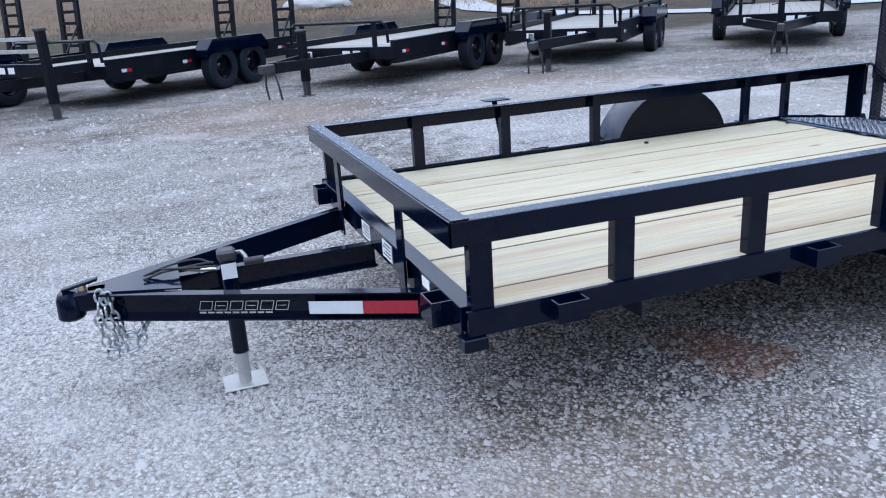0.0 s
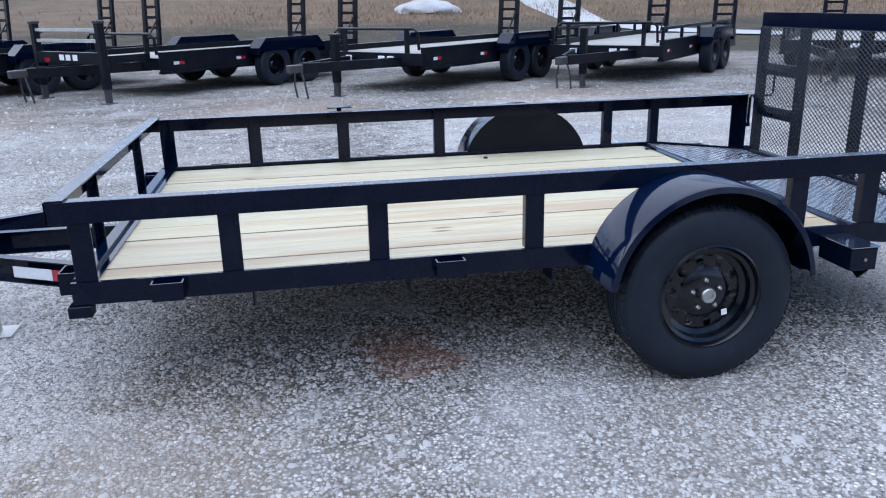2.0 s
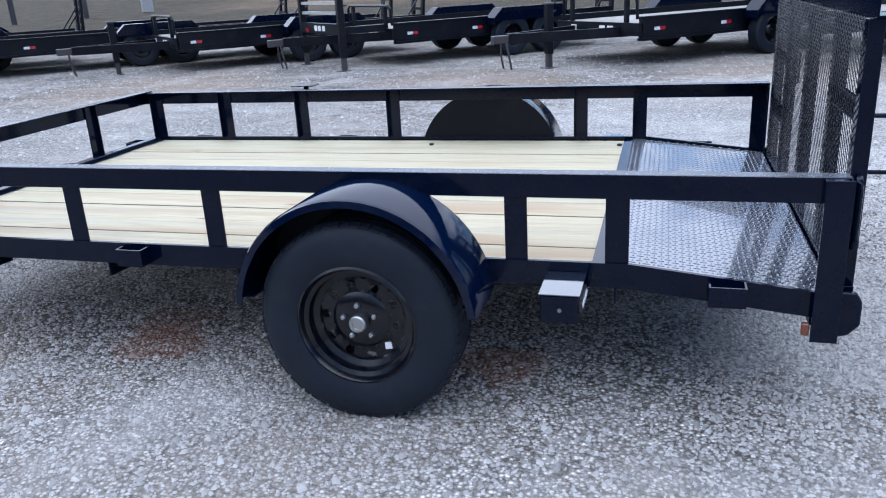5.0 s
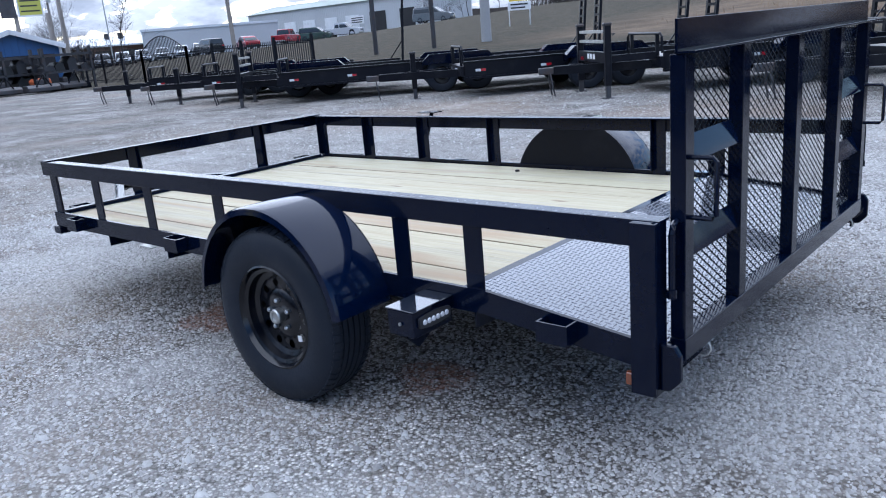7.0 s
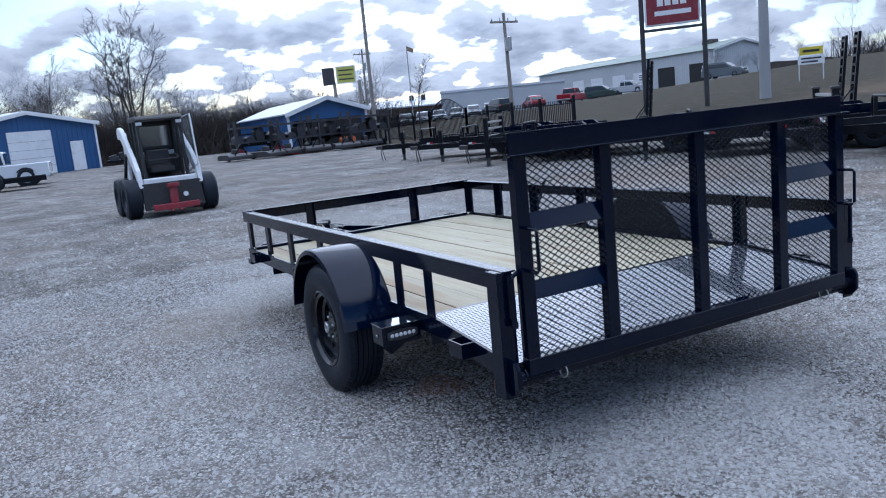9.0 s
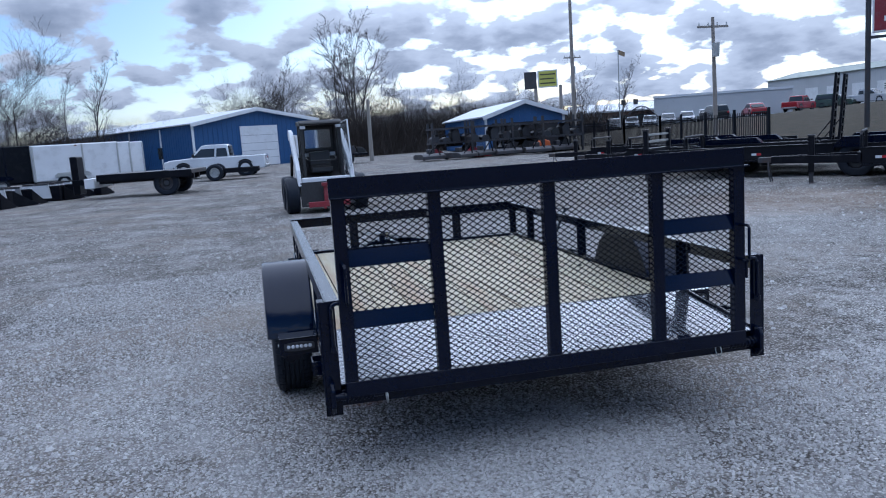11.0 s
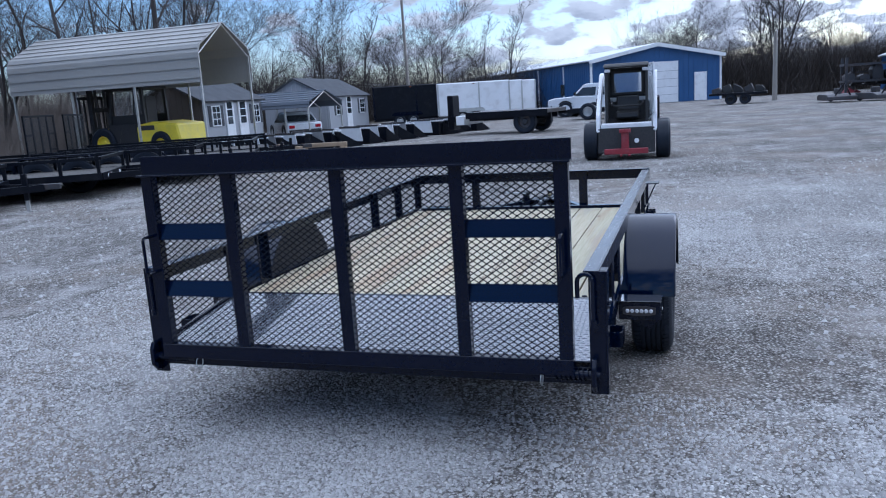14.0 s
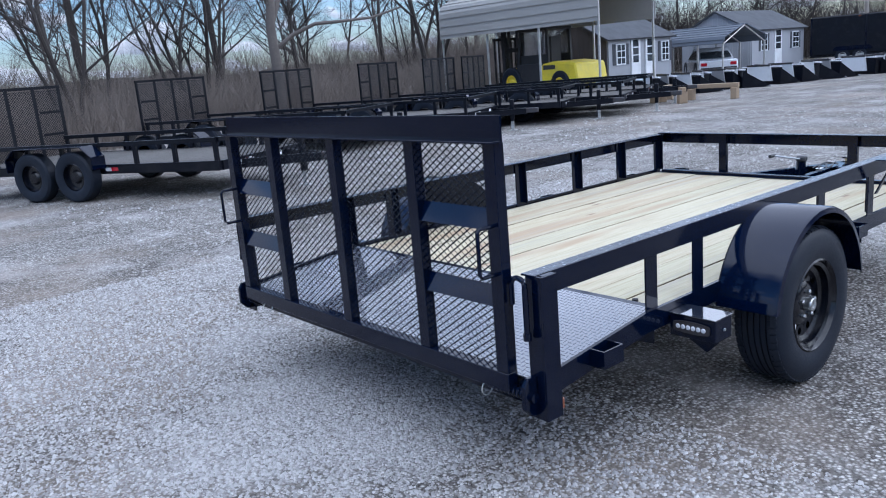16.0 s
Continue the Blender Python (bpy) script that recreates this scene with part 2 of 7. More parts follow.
def wood_planks():
    ma, nt, b = nodes_of("treated_pine")
    info = nt.nodes.new("ShaderNodeObjectInfo")
    tc = nt.nodes.new("ShaderNodeTexCoord")
    off = nt.nodes.new("ShaderNodeVectorMath")
    off.operation = "MULTIPLY_ADD"
    com = nt.nodes.new("ShaderNodeCombineXYZ")
    for i in range(3):
        nt.links.new(info.outputs["Random"], com.inputs[i])
    off.inputs[1].default_value = (37, 11, 23)
    nt.links.new(com.outputs[0], off.inputs[0])
    nt.links.new(tc.outputs["Object"], off.inputs[2])

    def grain(scale, stretch, detail=5, dist=0.0):
        mp = nt.nodes.new("ShaderNodeMapping")
        mp.inputs["Scale"].default_value = stretch
        k = nt.nodes.new("ShaderNodeTexNoise")
        k.inputs["Scale"].default_value, k.inputs["Detail"].default_value = scale, detail
        k.inputs["Distortion"].default_value = dist
        nt.links.new(off.outputs[0], mp.inputs[0])
        nt.links.new(mp.outputs[0], k.inputs["Vector"])
        return k.outputs["Fac"]

    rings = grain(3.2, (0.35, 9, 9), 4, 1.2)
    fibres = grain(40, (0.12, 4, 4), 3)
    col = ramp_of(nt, rings, (0.26, (0.41, 0.365, 0.25)), (0.42, (0.50, 0.455, 0.335)), (0.56, (0.43, 0.37, 0.255)), (0.64, (0.485, 0.435, 0.32)), (0.80, (0.31, 0.225, 0.14)))
    tint = ramp_of(nt, info.outputs["Random"], (0.0, (0.80, 0.83, 0.70)), (0.35, (0.92, 0.93, 0.83)), (0.65, (0.83, 0.82, 0.71)), (1.0, (0.88, 0.85, 0.70)))
    col = mixed(nt, 1.0, col, tint, "MULTIPLY")
    col = mixed(nt, 0.38, col, ramp_of(nt, fibres, (0.32, (0.32, 0.265, 0.175)), (0.5, (0.50, 0.445, 0.325)), (0.68, (0.62, 0.57, 0.44))))
    # knots, and a reddish heartwood streak here and there
    vor = nt.nodes.new("ShaderNodeTexVoronoi")
    mp = nt.nodes.new("ShaderNodeMapping")
    mp.inputs["Scale"].default_value = (1.3, 4.6, 1.0)
    nt.links.new(off.outputs[0], mp.inputs[0])
    nt.links.new(mp.outputs[0], vor.inputs["Vector"])
    vor.inputs["Scale"].default_value = 1.15
    knot = ramp_of(nt, vor.outputs["Distance"], (0.03, (0.85,) * 3), (0.09, (0.0,) * 3))
    col = mixed(nt, knot, col, (0.14, 0.075, 0.04))
    streak = ramp_of(nt, grain(1.1, (0.5, 5, 5), 2), (0.56, (0, 0, 0)), (0.70, (0.75,) * 3))
    col = mixed(nt, streak, col, (0.34, 0.235, 0.135))
    grey = ramp_of(nt, grain(2.6, (0.25, 7, 7), 4, 0.6), (0.52, (0, 0, 0)), (0.68, (0.6,) * 3))
    col = mixed(nt, grey, col, (0.34, 0.31, 0.25))
    nt.links.new(col, b.inputs["Base Color"])
    b.inputs["Roughness"].default_value = 0.68
    bumped(nt, b, fibres, 0.25, 0.0015)
    return ma


M_WOOD = wood_planks()


def stained(nt, vec, col):
    """Rust and dust spots with a place of their own on the lot."""
    wob = nt.nodes.new("ShaderNodeTexNoise")
    wob.inputs["Scale"].default_value, wob.inputs["Detail"].default_value = 5.0, 6
    nt.links.new(vec, wob.inputs["Vector"])
    fine = nt.nodes.new("ShaderNodeTexNoise")
    fine.inputs["Scale"].default_value, fine.inputs["Detail"].default_value = 38.0, 3
    nt.links.new(vec, fine.inputs["Vector"])
    speck = ramp_of(nt, fine.outputs["Fac"], (0.40, (0.25,) * 3), (0.60, (1.0,) * 3))
    for x, y, size, strength, tint in ((1.25, 0.20, 0.15, 0.75, (0.20, 0.095, 0.060)), (2.70, 0.22, 0.12, 0.8, (0.21, 0.10, 0.065)), (1.15, 0.40, 0.14, 0.6, (0.22, 0.11, 0.07)),
                                       (0.1, -0.25, 0.5, 0.4, (0.27, 0.22, 0.16)), (3.9, 0.85, 0.55, 0.6, (0.50, 0.49, 0.47)), (-0.6, 0.3, 0.6, 0.5, (0.50, 0.49, 0.47)),
                                       (-1.4, 1.6, 0.8, 0.45, (0.48, 0.47, 0.45)), (2.2, -0.9, 0.6, 0.25, (0.48, 0.47, 0.45)), (-4.5, 8.3, 1.6, 0.45, (0.30, 0.22, 0.15)), (0.5, 8.6, 1.3, 0.45, (0.28, 0.20, 0.14)), (5.0, 8.4, 1.5, 0.4, (0.27, 0.20, 0.14)), (-2.8, 4.4, 3.2, 0.30, (0.56, 0.55, 0.53)), (4.5, 5.8, 2.4, 0.45, (0.58, 0.57, 0.55)), (11.0, -0.5, 3.0, 0.3, (0.30, 0.23, 0.16))):
        d = nt.nodes.new("ShaderNodeVectorMath")
        d.operation = "DISTANCE"
        d.inputs[1].default_value = (x, y, 0)
        nt.links.new(vec, d.inputs[0])
        k = nt.nodes.new("ShaderNodeMath")
        k.operation = "MULTIPLY_ADD"
        nt.links.new(wob.outputs["Fac"], k.inputs[0])
        k.inputs[1].default_value = -size * 1.9
        nt.links.new(d.outputs["Value"], k.inputs[2])
        mask = ramp_of(nt, k.outputs[0], (0.0, (strength,) * 3), (size * 0.55, (0.0,) * 3))
        part_mask = nt.nodes.new("ShaderNodeMath")
        part_mask.operation = "MULTIPLY"
        nt.links.new(mask, part_mask.inputs[0]), nt.links.new(speck, part_mask.inputs[1])
        col = mixed(nt, part_mask.outputs[0], col, tint)
    return col


def gravel_nodes(nt, vec):
    """Colour and height of crushed limestone at real size."""
    def vor(scale):
        k = nt.nodes.new("ShaderNodeTexVoronoi")
        k.inputs["Scale"].default_value = scale
        nt.links.new(vec, k.inputs["Vector"])
        return k

    def nz(scale, detail=5, rough=0.6):
        k = nt.nodes.new("ShaderNodeTexNoise")
        k.inputs["Scale"].default_value, k.inputs["Detail"].default_value = scale, detail
        k.inputs["Roughness"].default_value = rough
        nt.links.new(vec, k.inputs["Vector"])
        return k.outputs["Fac"]

    v1, v2 = vor(64), vor(150)
    sep = nt.nodes.new("ShaderNodeSeparateColor")
    nt.links.new(v1.outputs["Color"], sep.inputs[0])
    stone = ramp_of(nt, sep.outputs[0], (0.0, (0.14, 0.131, 0.122)), (0.30, (0.26, 0.250, 0.238)), (0.62, (0.39, 0.379, 0.363)), (0.86, (0.46, 0.449, 0.432)), (1.0, (0.56, 0.550, 0.532)))
    # shade between the stones put into the colour, with lighter stone centres
    gap_shade = ramp_of(nt, v1.outputs["Distance"], (0.22, (1.12, 1.12, 1.12)), (0.58, (0.30, 0.29, 0.28)))
    col = mixed(nt, 1.0, stone, gap_shade, "MULTIPLY")
    patch = ramp_of(nt, nz(0.55, 6), (0.34, (0.84, 0.83, 0.82)), (0.64, (1.36, 1.36, 1.35)))
    col = mixed(nt, 1.0, col, patch, "MULTIPLY")
    clump = ramp_of(nt, nz(13.0, 8, 0.8), (0.36, (0.76, 0.75, 0.74)), (0.5, (1.0, 1.0, 1.0)), (0.64, (1.20, 1.20, 1.19)))
    col = mixed(nt, 1.0, col, clump, "MULTIPLY")
    tracks = ramp_of(nt, noise_at(nt, 1.3, 6, 0.7, stretch=(0.35, 1.6, 1.0)), (0.38, (0.82, 0.81, 0.80)), (0.62, (1.16, 1.16, 1.15)))
    col = mixed(nt, 1.0, col, tracks, "MULTIPLY")
    fines = ramp_of(nt, nz(0.9, 8, 0.7), (0.50, (0, 0, 0)), (0.74, (0.6,) * 3))
    col = mixed(nt, fines, col, (0.52, 0.505, 0.485))
    earth = ramp_of(nt, nz(0.33, 7, 0.72), (0.49, (0, 0, 0)), (0.64, (0.55,) * 3))
    col = mixed(nt, earth, col, (0.25, 0.21, 0.172))
    col = stained(nt, vec, col)
    add = nt.nodes.new("ShaderNodeMath")
    add.operation = "MULTIPLY_ADD"
    nt.links.new(v2.outputs["Distance"], add.inputs[0])
    add.inputs[1].default_value = 0.4
    nt.links.new(v1.outputs["Distance"], add.inputs[2])
    inv = nt.nodes.new("ShaderNodeMath")
    inv.operation = "SUBTRACT"
    inv.inputs[0].default_value = 1.0
    nt.links.new(add.outputs[0], inv.inputs[1])
    return col, inv.outputs[0]


def ground_material():
    ma, nt, b = nodes_of("gravel_lot_and_field")
    tc = nt.nodes.new("ShaderNodeTexCoord")
    vec = tc.outputs["Object"]
    grav, height = gravel_nodes(nt, vec)
    sep = nt.nodes.new("ShaderNodeSeparateXYZ")
    nt.links.new(vec, sep.inputs[0])

    def nz(scale, detail=5, rough=0.6):
        k = nt.nodes.new("ShaderNodeTexNoise")
        k.inputs["Scale"].default_value, k.inputs["Detail"].default_value = scale, detail
        k.inputs["Roughness"].default_value = rough
        nt.links.new(vec, k.inputs["Vector"])
        return k.outputs["Fac"]

    def m(op, a, c, clamp=False):
        k = nt.nodes.new("ShaderNodeMath")
        k.operation, k.use_clamp = op, clamp
        for s, v in enumerate((a, c)):
            if isinstance(v, (int, float)):
                k.inputs[s].default_value = v
            else:
                nt.links.new(v, k.inputs[s])
        return k.outputs[0]

    wob = m("MULTIPLY", m("SUBTRACT", nz(0.25, 5), 0.5), 5.0)
    # the lot ends where the field begins, beyond the row of trailers and by the woods
    far = m("MULTIPLY", m("SUBTRACT", m("ADD", sep.outputs[1], wob), 16.5), 0.6, True)
    woods = m("MULTIPLY", m("SUBTRACT", m("MULTIPLY", m("ADD", sep.outputs[1], wob), -1.0), 18.0), 0.5, True)
    west = m("MULTIPLY", m("SUBTRACT", m("MULTIPLY", m("ADD", sep.outputs[0], wob), -1.0), 62.0), 0.3, True)
    field = m("MAXIMUM", m("MAXIMUM", far, woods), west)
    tan = m("MULTIPLY", m("SUBTRACT", m("ADD", sep.outputs[1], m("MULTIPLY", wob, 1.6)), 30.0), 0.22, True)
    tan = m("MULTIPLY", tan, m("MULTIPLY", m("ADD", m("ADD", sep.outputs[0], wob), 22.0), 0.12, True))
    short = ramp_of(nt, nz(1.4, 7, 0.7), (0.3, (0.036, 0.034, 0.024)), (0.55, (0.066, 0.057, 0.040)), (0.75, (0.11, 0.085, 0.057)))
    tall = ramp_of(nt, nz(0.5, 8, 0.7), (0.3, (0.088, 0.064, 0.044)), (0.55, (0.145, 0.108, 0.073)), (0.75, (0.20, 0.152, 0.102)))
    grass = mixed(nt, tan, short, tall)
    col = mixed(nt, field, grav, grass)
    nt.links.new(col, b.inputs["Base Color"])
    b.inputs["Roughness"].default_value = 0.9
    b.inputs["Specular IOR Level"].default_value = 0.12
    bumped(nt, b, height, 0.9, 0.012)
    return ma


M_GROUND = ground_material()


def stone_material():
    ma, nt, b = nodes_of("crushed_limestone")
    geo = nt.nodes.new("ShaderNodeNewGeometry")
    col = ramp_of(nt, geo.outputs["Random Per Island"], (0.0, (0.13, 0.122, 0.115)), (0.3, (0.25, 0.241, 0.23)), (0.65, (0.37, 0.360, 0.346)), (0.88, (0.44, 0.430, 0.415)), (1.0, (0.56, 0.549, 0.532)))
    col = mixed(nt, 0.3, col, ramp_of(nt, noise_at(nt, 150, 3), (0.3, (0.22, 0.21, 0.20)), (0.7, (0.50, 0.49, 0.47))))
    tc = nt.nodes.new("ShaderNodeTexCoord")
    col = stained(nt, tc.outputs["Object"], col)
    nt.links.new(col, b.inputs["Base Color"])
    b.inputs["Roughness"].default_value = 0.85
    return ma


M_STONE = stone_material()


# ---- building blocks ----
def thing(name, label, category, group="", at=(0, 0, 0), turn=0.0):
    ob = new(name)
    ob.empty_display_size = 0.2
    ob.matrix_world = pose(*at, 0, 0, turn)
    return tagged(ob, label, category, group)


def mesh_of(name, bm, material, bev=0.0, smooth=False):
    if bev:
        bmesh.ops.bevel(bm, geom=bm.edges[:], offset=bev, segments=1, affect="EDGES", clamp_overlap=True)
    me = bpy.data.meshes.new(name)
    bm.to_mesh(me)
    bm.free()
    me.materials.append(material)
    if smooth:
        me.polygons.foreach_set("use_smooth", [True] * len(me.polygons))
        me.set_sharp_from_angle(angle=radians(38))
    return me


def part(name, bm, material, parent, label="", bev=0.0, smooth=False, kind=""):
    ob = new(name, mesh_of(name, bm, material, bev, smooth))
    ob.parent = parent
    return tagged(ob, label, kind=kind)


def sheen_tops(ob):
    """Level faces get a paler paint: sky reflection put into the colour."""
    ob.data.materials.append(M_SKY_SHEEN)
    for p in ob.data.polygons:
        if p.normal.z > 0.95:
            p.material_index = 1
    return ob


def single(name, bm, material, label, category, group="", kind="", bev=0.0, smooth=False):
    return tagged(new(name, mesh_of(name, bm, material, bev, smooth)), label, category, group, kind)


def B(*boxes, bm=None):
    """Boxes x0 x1 y0 y1 z0 z1 in one bmesh."""
    bm = bm or bmesh.new()
    for x0, x1, y0, y1, z0, z1 in boxes:
        v = [bm.verts.new(p) for p in ((x0, y0, z0), (x1, y0, z0), (x1, y1, z0), (x0, y1, z0), (x0, y0, z1), (x1, y0, z1), (x1, y1, z1), (x0, y1, z1))]
        for f in ((3, 2, 1, 0), (4, 5, 6, 7), (0, 1, 5, 4), (1, 2, 6, 5), (2, 3, 7, 6), (3, 0, 4, 7)):
            bm.faces.new([v[i] for i in f])
    return bm


def beam(p, q, w, h, bm=None, up=(0, 0, 1)):
    """A bar of width w and height h from p to q."""
    bm = bm or bmesh.new()
    p, q = Vector(p), Vector(q)
    d = (q - p).normalized()
    s = d.cross(Vector(up))
    s = s.normalized() if s.length > 1e-4 else Vector((1, 0, 0))
    u = s.cross(d).normalized()
    ring = [(-w / 2, -h / 2), (w / 2, -h / 2), (w / 2, h / 2), (-w / 2, h / 2)]
    a = [bm.verts.new(p + s * x + u * y) for x, y in ring]
    b = [bm.verts.new(q + s * x + u * y) for x, y in ring]
    bm.faces.new(a), bm.faces.new(b[::-1])
    for i in range(4):
        bm.faces.new((a[i], b[i], b[(i + 1) % 4], a[(i + 1) % 4]))
    bmesh.ops.recalc_face_normals(bm, faces=bm.faces[:]) if len(bm.faces) < 400 else None
    return bm


def profile_bar(p, q, outline, bm=None, up=(0, 0, 1)):
    """An outline (side, up) swept from p to q: channels and angles."""
    bm = bm or bmesh.new()
    p, q = Vector(p), Vector(q)
    d = (q - p).normalized()
    s = d.cross(Vector(up))
    s = s.normalized() if s.length > 1e-4 else Vector((1, 0, 0))
    u = s.cross(d).normalized()
    a = [bm.verts.new(p + s * x + u * y) for x, y in outline]
    b = [bm.verts.new(q + s * x + u * y) for x, y in outline]
    n = len(outline)
    bm.faces.new(a), bm.faces.new(b[::-1])
    for i in range(n):
        bm.faces.new((a[i], b[i], b[(i + 1) % n], a[(i + 1) % n]))
    bmesh.ops.recalc_face_normals(bm, faces=bm.faces[:])
    return bm


def tube(pts, r, n=10, bm=None, taper=None):
    """A round bar along a line of points."""
    bm = bm or bmesh.new()
    pts = [Vector(p) for p in pts]
    rings = []
    for i, p in enumerate(pts):
        d = (pts[min(i + 1, len(pts) - 1)] - pts[max(i - 1, 0)]).normalized()
        ref = Vector((0, 0, 1)) if abs(d.z) < 0.9 else Vector((1, 0, 0))
        s = d.cross(ref).normalized()
        u = s.cross(d)
        rr = r if taper is None else r + (taper - r) * i / (len(pts) - 1)
        rings.append([bm.verts.new(p + (s * math.cos(t) + u * math.sin(t)) * rr) for t in (2 * math.pi * k / n for k in range(n))])
    for a, b in zip(rings, rings[1:]):
        for k in range(n):
            bm.faces.new((a[k], a[(k + 1) % n], b[(k + 1) % n], b[k]))
    bm.faces.new(rings[0][::-1]), bm.faces.new(rings[-1])
    return bm


def lathe(outline, n=40, axis="y", at=(0, 0, 0), bm=None):
    """Turn an outline of (radius, along) about an axis; closed at the ends where the radius is zero."""
    bm = bm or bmesh.new()
    at = Vector(at)

    def put(r, a, t):
        c, s = r * math.cos(t), r * math.sin(t)
        return at + Vector({"y": (c, a, s), "x": (a, c, s), "z": (c, s, a)}[axis])

    rings = []
    for r, a in outline:
        rings.append([bm.verts.new(put(0, a, 0))] if r < 1e-6 else [bm.verts.new(put(r, a, 2 * math.pi * k / n)) for k in range(n)])
    for a, b in zip(rings, rings[1:]):
        for k in range(n):
            j = (k + 1) % n
            if len(a) == 1 and len(b) > 1:
                bm.faces.new((a[0], b[j], b[k]))
            elif len(b) == 1 and len(a) > 1:
                bm.faces.new((a[k], a[j], b[0]))
            elif len(a) > 1:
                bm.faces.new((a[k], a[j], b[j], b[k]))
    bmesh.ops.recalc_face_normals(bm, faces=bm.faces[:])
    return bm


def plate(corners, thick, bm=None):
    """A flat plate from its corner points, thickened along its normal."""
    bm = bm or bmesh.new()
    c = [Vector(p) for p in corners]
    nrm = (c[1] - c[0]).cross(c[2] - c[0]).normalized() * thick
    a = [bm.verts.new(p) for p in c]
    b = [bm.verts.new(p + nrm) for p in c]
    bm.faces.new(a[::-1]), bm.faces.new(b)
    n = len(c)
    for i in range(n):
        bm.faces.new((a[i], a[(i + 1) % n], b[(i + 1) % n], b[i]))
    return bm


# ---- ground ----
def rise(x, y):
    """Height of the land: the lot is level, the field climbs beyond it."""
    s = min(62.0, max(0.0, y - 19.0))
    return 0.064 * s * s / (s + 6.0) * (1.0 if x > -50 else max(0.5, 1.0 + (x + 50) * 0.0155))


def build_ground():
    bm = bmesh.new()
    xs = [-900, -500, -300, -200] + list(range(-150, 121, 6)) + [180, 300, 600, 900]
    ys = [-900, -400, -200, -100, -60, -40, -20, 0, 14] + [17 + 3 * i for i in range(30)] + [120, 160, 220, 350, 900]
    grid = [[bm.verts.new((x, y, rise(x, min(y, 220)))) for y in ys] for x in xs]
    for a, b in zip(grid, grid[1:]):
        for j in range(len(ys) - 1):
            bm.faces.new((a[j], b[j], b[j + 1], a[j + 1]))
    return single("ground", bm, M_GROUND, "grey crushed gravel lot with dry grass field beyond", "ground", kind="structure", smooth=True)


build_ground()


def scatter_stones(name, count, boxes, low, high, seed, label):
    """Loose crushed stones lying on the lot, joined: nobody could count them."""
    rng = np.random.default_rng(seed)
    base = np.array([(1, -.1, -.35), (.1, .95, -.4), (-.95, .15, -.35), (-.05, -.95, -.4), (.42, .2, .62), (-.40, -.1, .68)])
    faces = np.array([(0, 1, 4), (1, 5, 4), (1, 2, 5), (2, 3, 5), (3, 4, 5), (3, 0, 4)])
    areas = np.array([(b[1] - b[0]) * (b[3] - b[2]) for b in boxes])
    pick = rng.choice(len(boxes), count, p=areas / areas.sum())
    bx = np.array(boxes)[pick]
    px = bx[:, 0] + (bx[:, 1] - bx[:, 0]) * rng.random(count)
    py = bx[:, 2] + (bx[:, 3] - bx[:, 2]) * rng.random(count)
    size = low + (high - low) * rng.random(count) ** 2.2
    turn = rng.random(count) * 6.283
    flat = 0.55 + 0.5 * rng.random(count)
    wide = 0.65 + 0.35 * rng.random(count)
    jit = 1 + 0.22 * rng.standard_normal((count, 6, 3))
    v = base[None] * jit
    v[:, :, 1] *= wide[:, None]
    v[:, :, 2] *= flat[:, None]
    v *= size[:, None, None]
    c, s = np.cos(turn)[:, None], np.sin(turn)[:, None]
    out = np.empty_like(v)
    out[:, :, 0] = v[:, :, 0] * c - v[:, :, 1] * s + px[:, None]
    out[:, :, 1] = v[:, :, 0] * s + v[:, :, 1] * c + py[:, None]
    out[:, :, 2] = v[:, :, 2] + size[:, None] * 0.12
    me = bpy.data.meshes.new(name)
    f = (faces[None] + (np.arange(count) * 6)[:, None, None]).reshape(-1, 3)
    me.vertices.add(count * 6), me.loops.add(f.size), me.polygons.add(len(f))
    me.vertices.foreach_set("co", out.reshape(-1).astype(np.float32))
    me.loops.foreach_set("vertex_index", f.reshape(-1).astype(np.int32))
    me.polygons.foreach_set("loop_start", (np.arange(len(f)) * 3).astype(np.int32))
    me.update(calc_edges=True)
    me.materials.append(M_STONE)
    return tagged(new(name, me), label, "gravel", kind="stuff")


scatter_stones("gravel", 180000, [(-2.6, 5.5, -2.6, 1.2), (3.4, 7.4, -2.6, 4.2), (-2.8, 0.2, 0.5, 3.0), (3.0, 6.0, 1.0, 4.2)], 0.005, 0.0145, 5,
               "loose grey crushed limestone on the lot")
scatter_stones("coarse_gravel", 22000, [(-9, 13, 3.0, 12.5), (-11, 3, -9, 0.5), (-12, -2.6, 0.5, 3.0)], 0.008, 0.030, 9,
               "scattered pale stones and clods on the lot")


# ---- the utility trailer ----
W = 2.085            # outside width over the side rails
Z_F0, Z_F1 = 0.43, 0.513      # side frame, bottom and top
Z_DECK = 0.492
Z_R0, Z_R1 = 0.726, 0.803     # top rail, bottom and top
POSTS = (0.055, 0.555, 1.086, 1.684, 2.797, 3.120)
X_TAIL, X_END = 3.155, 3.775
AXLE_X, HUB_Z = 2.28, 0.342

trailer = thing("utility_trailer", "black single-axle utility trailer with pine deck and raised gate", "trailer")


def mirrored(side, y):
    """y measured inwards from the outside of the near (0) or far (1) side."""
    return y if side == 0 else W - y


def ybox(side, x0, x1, a, b, z0, z1, bm=None):
    y0, y1 = sorted((mirrored(side, a), mirrored(side, b)))
    return B((x0, x1, y0, y1, z0, z1), bm=bm)


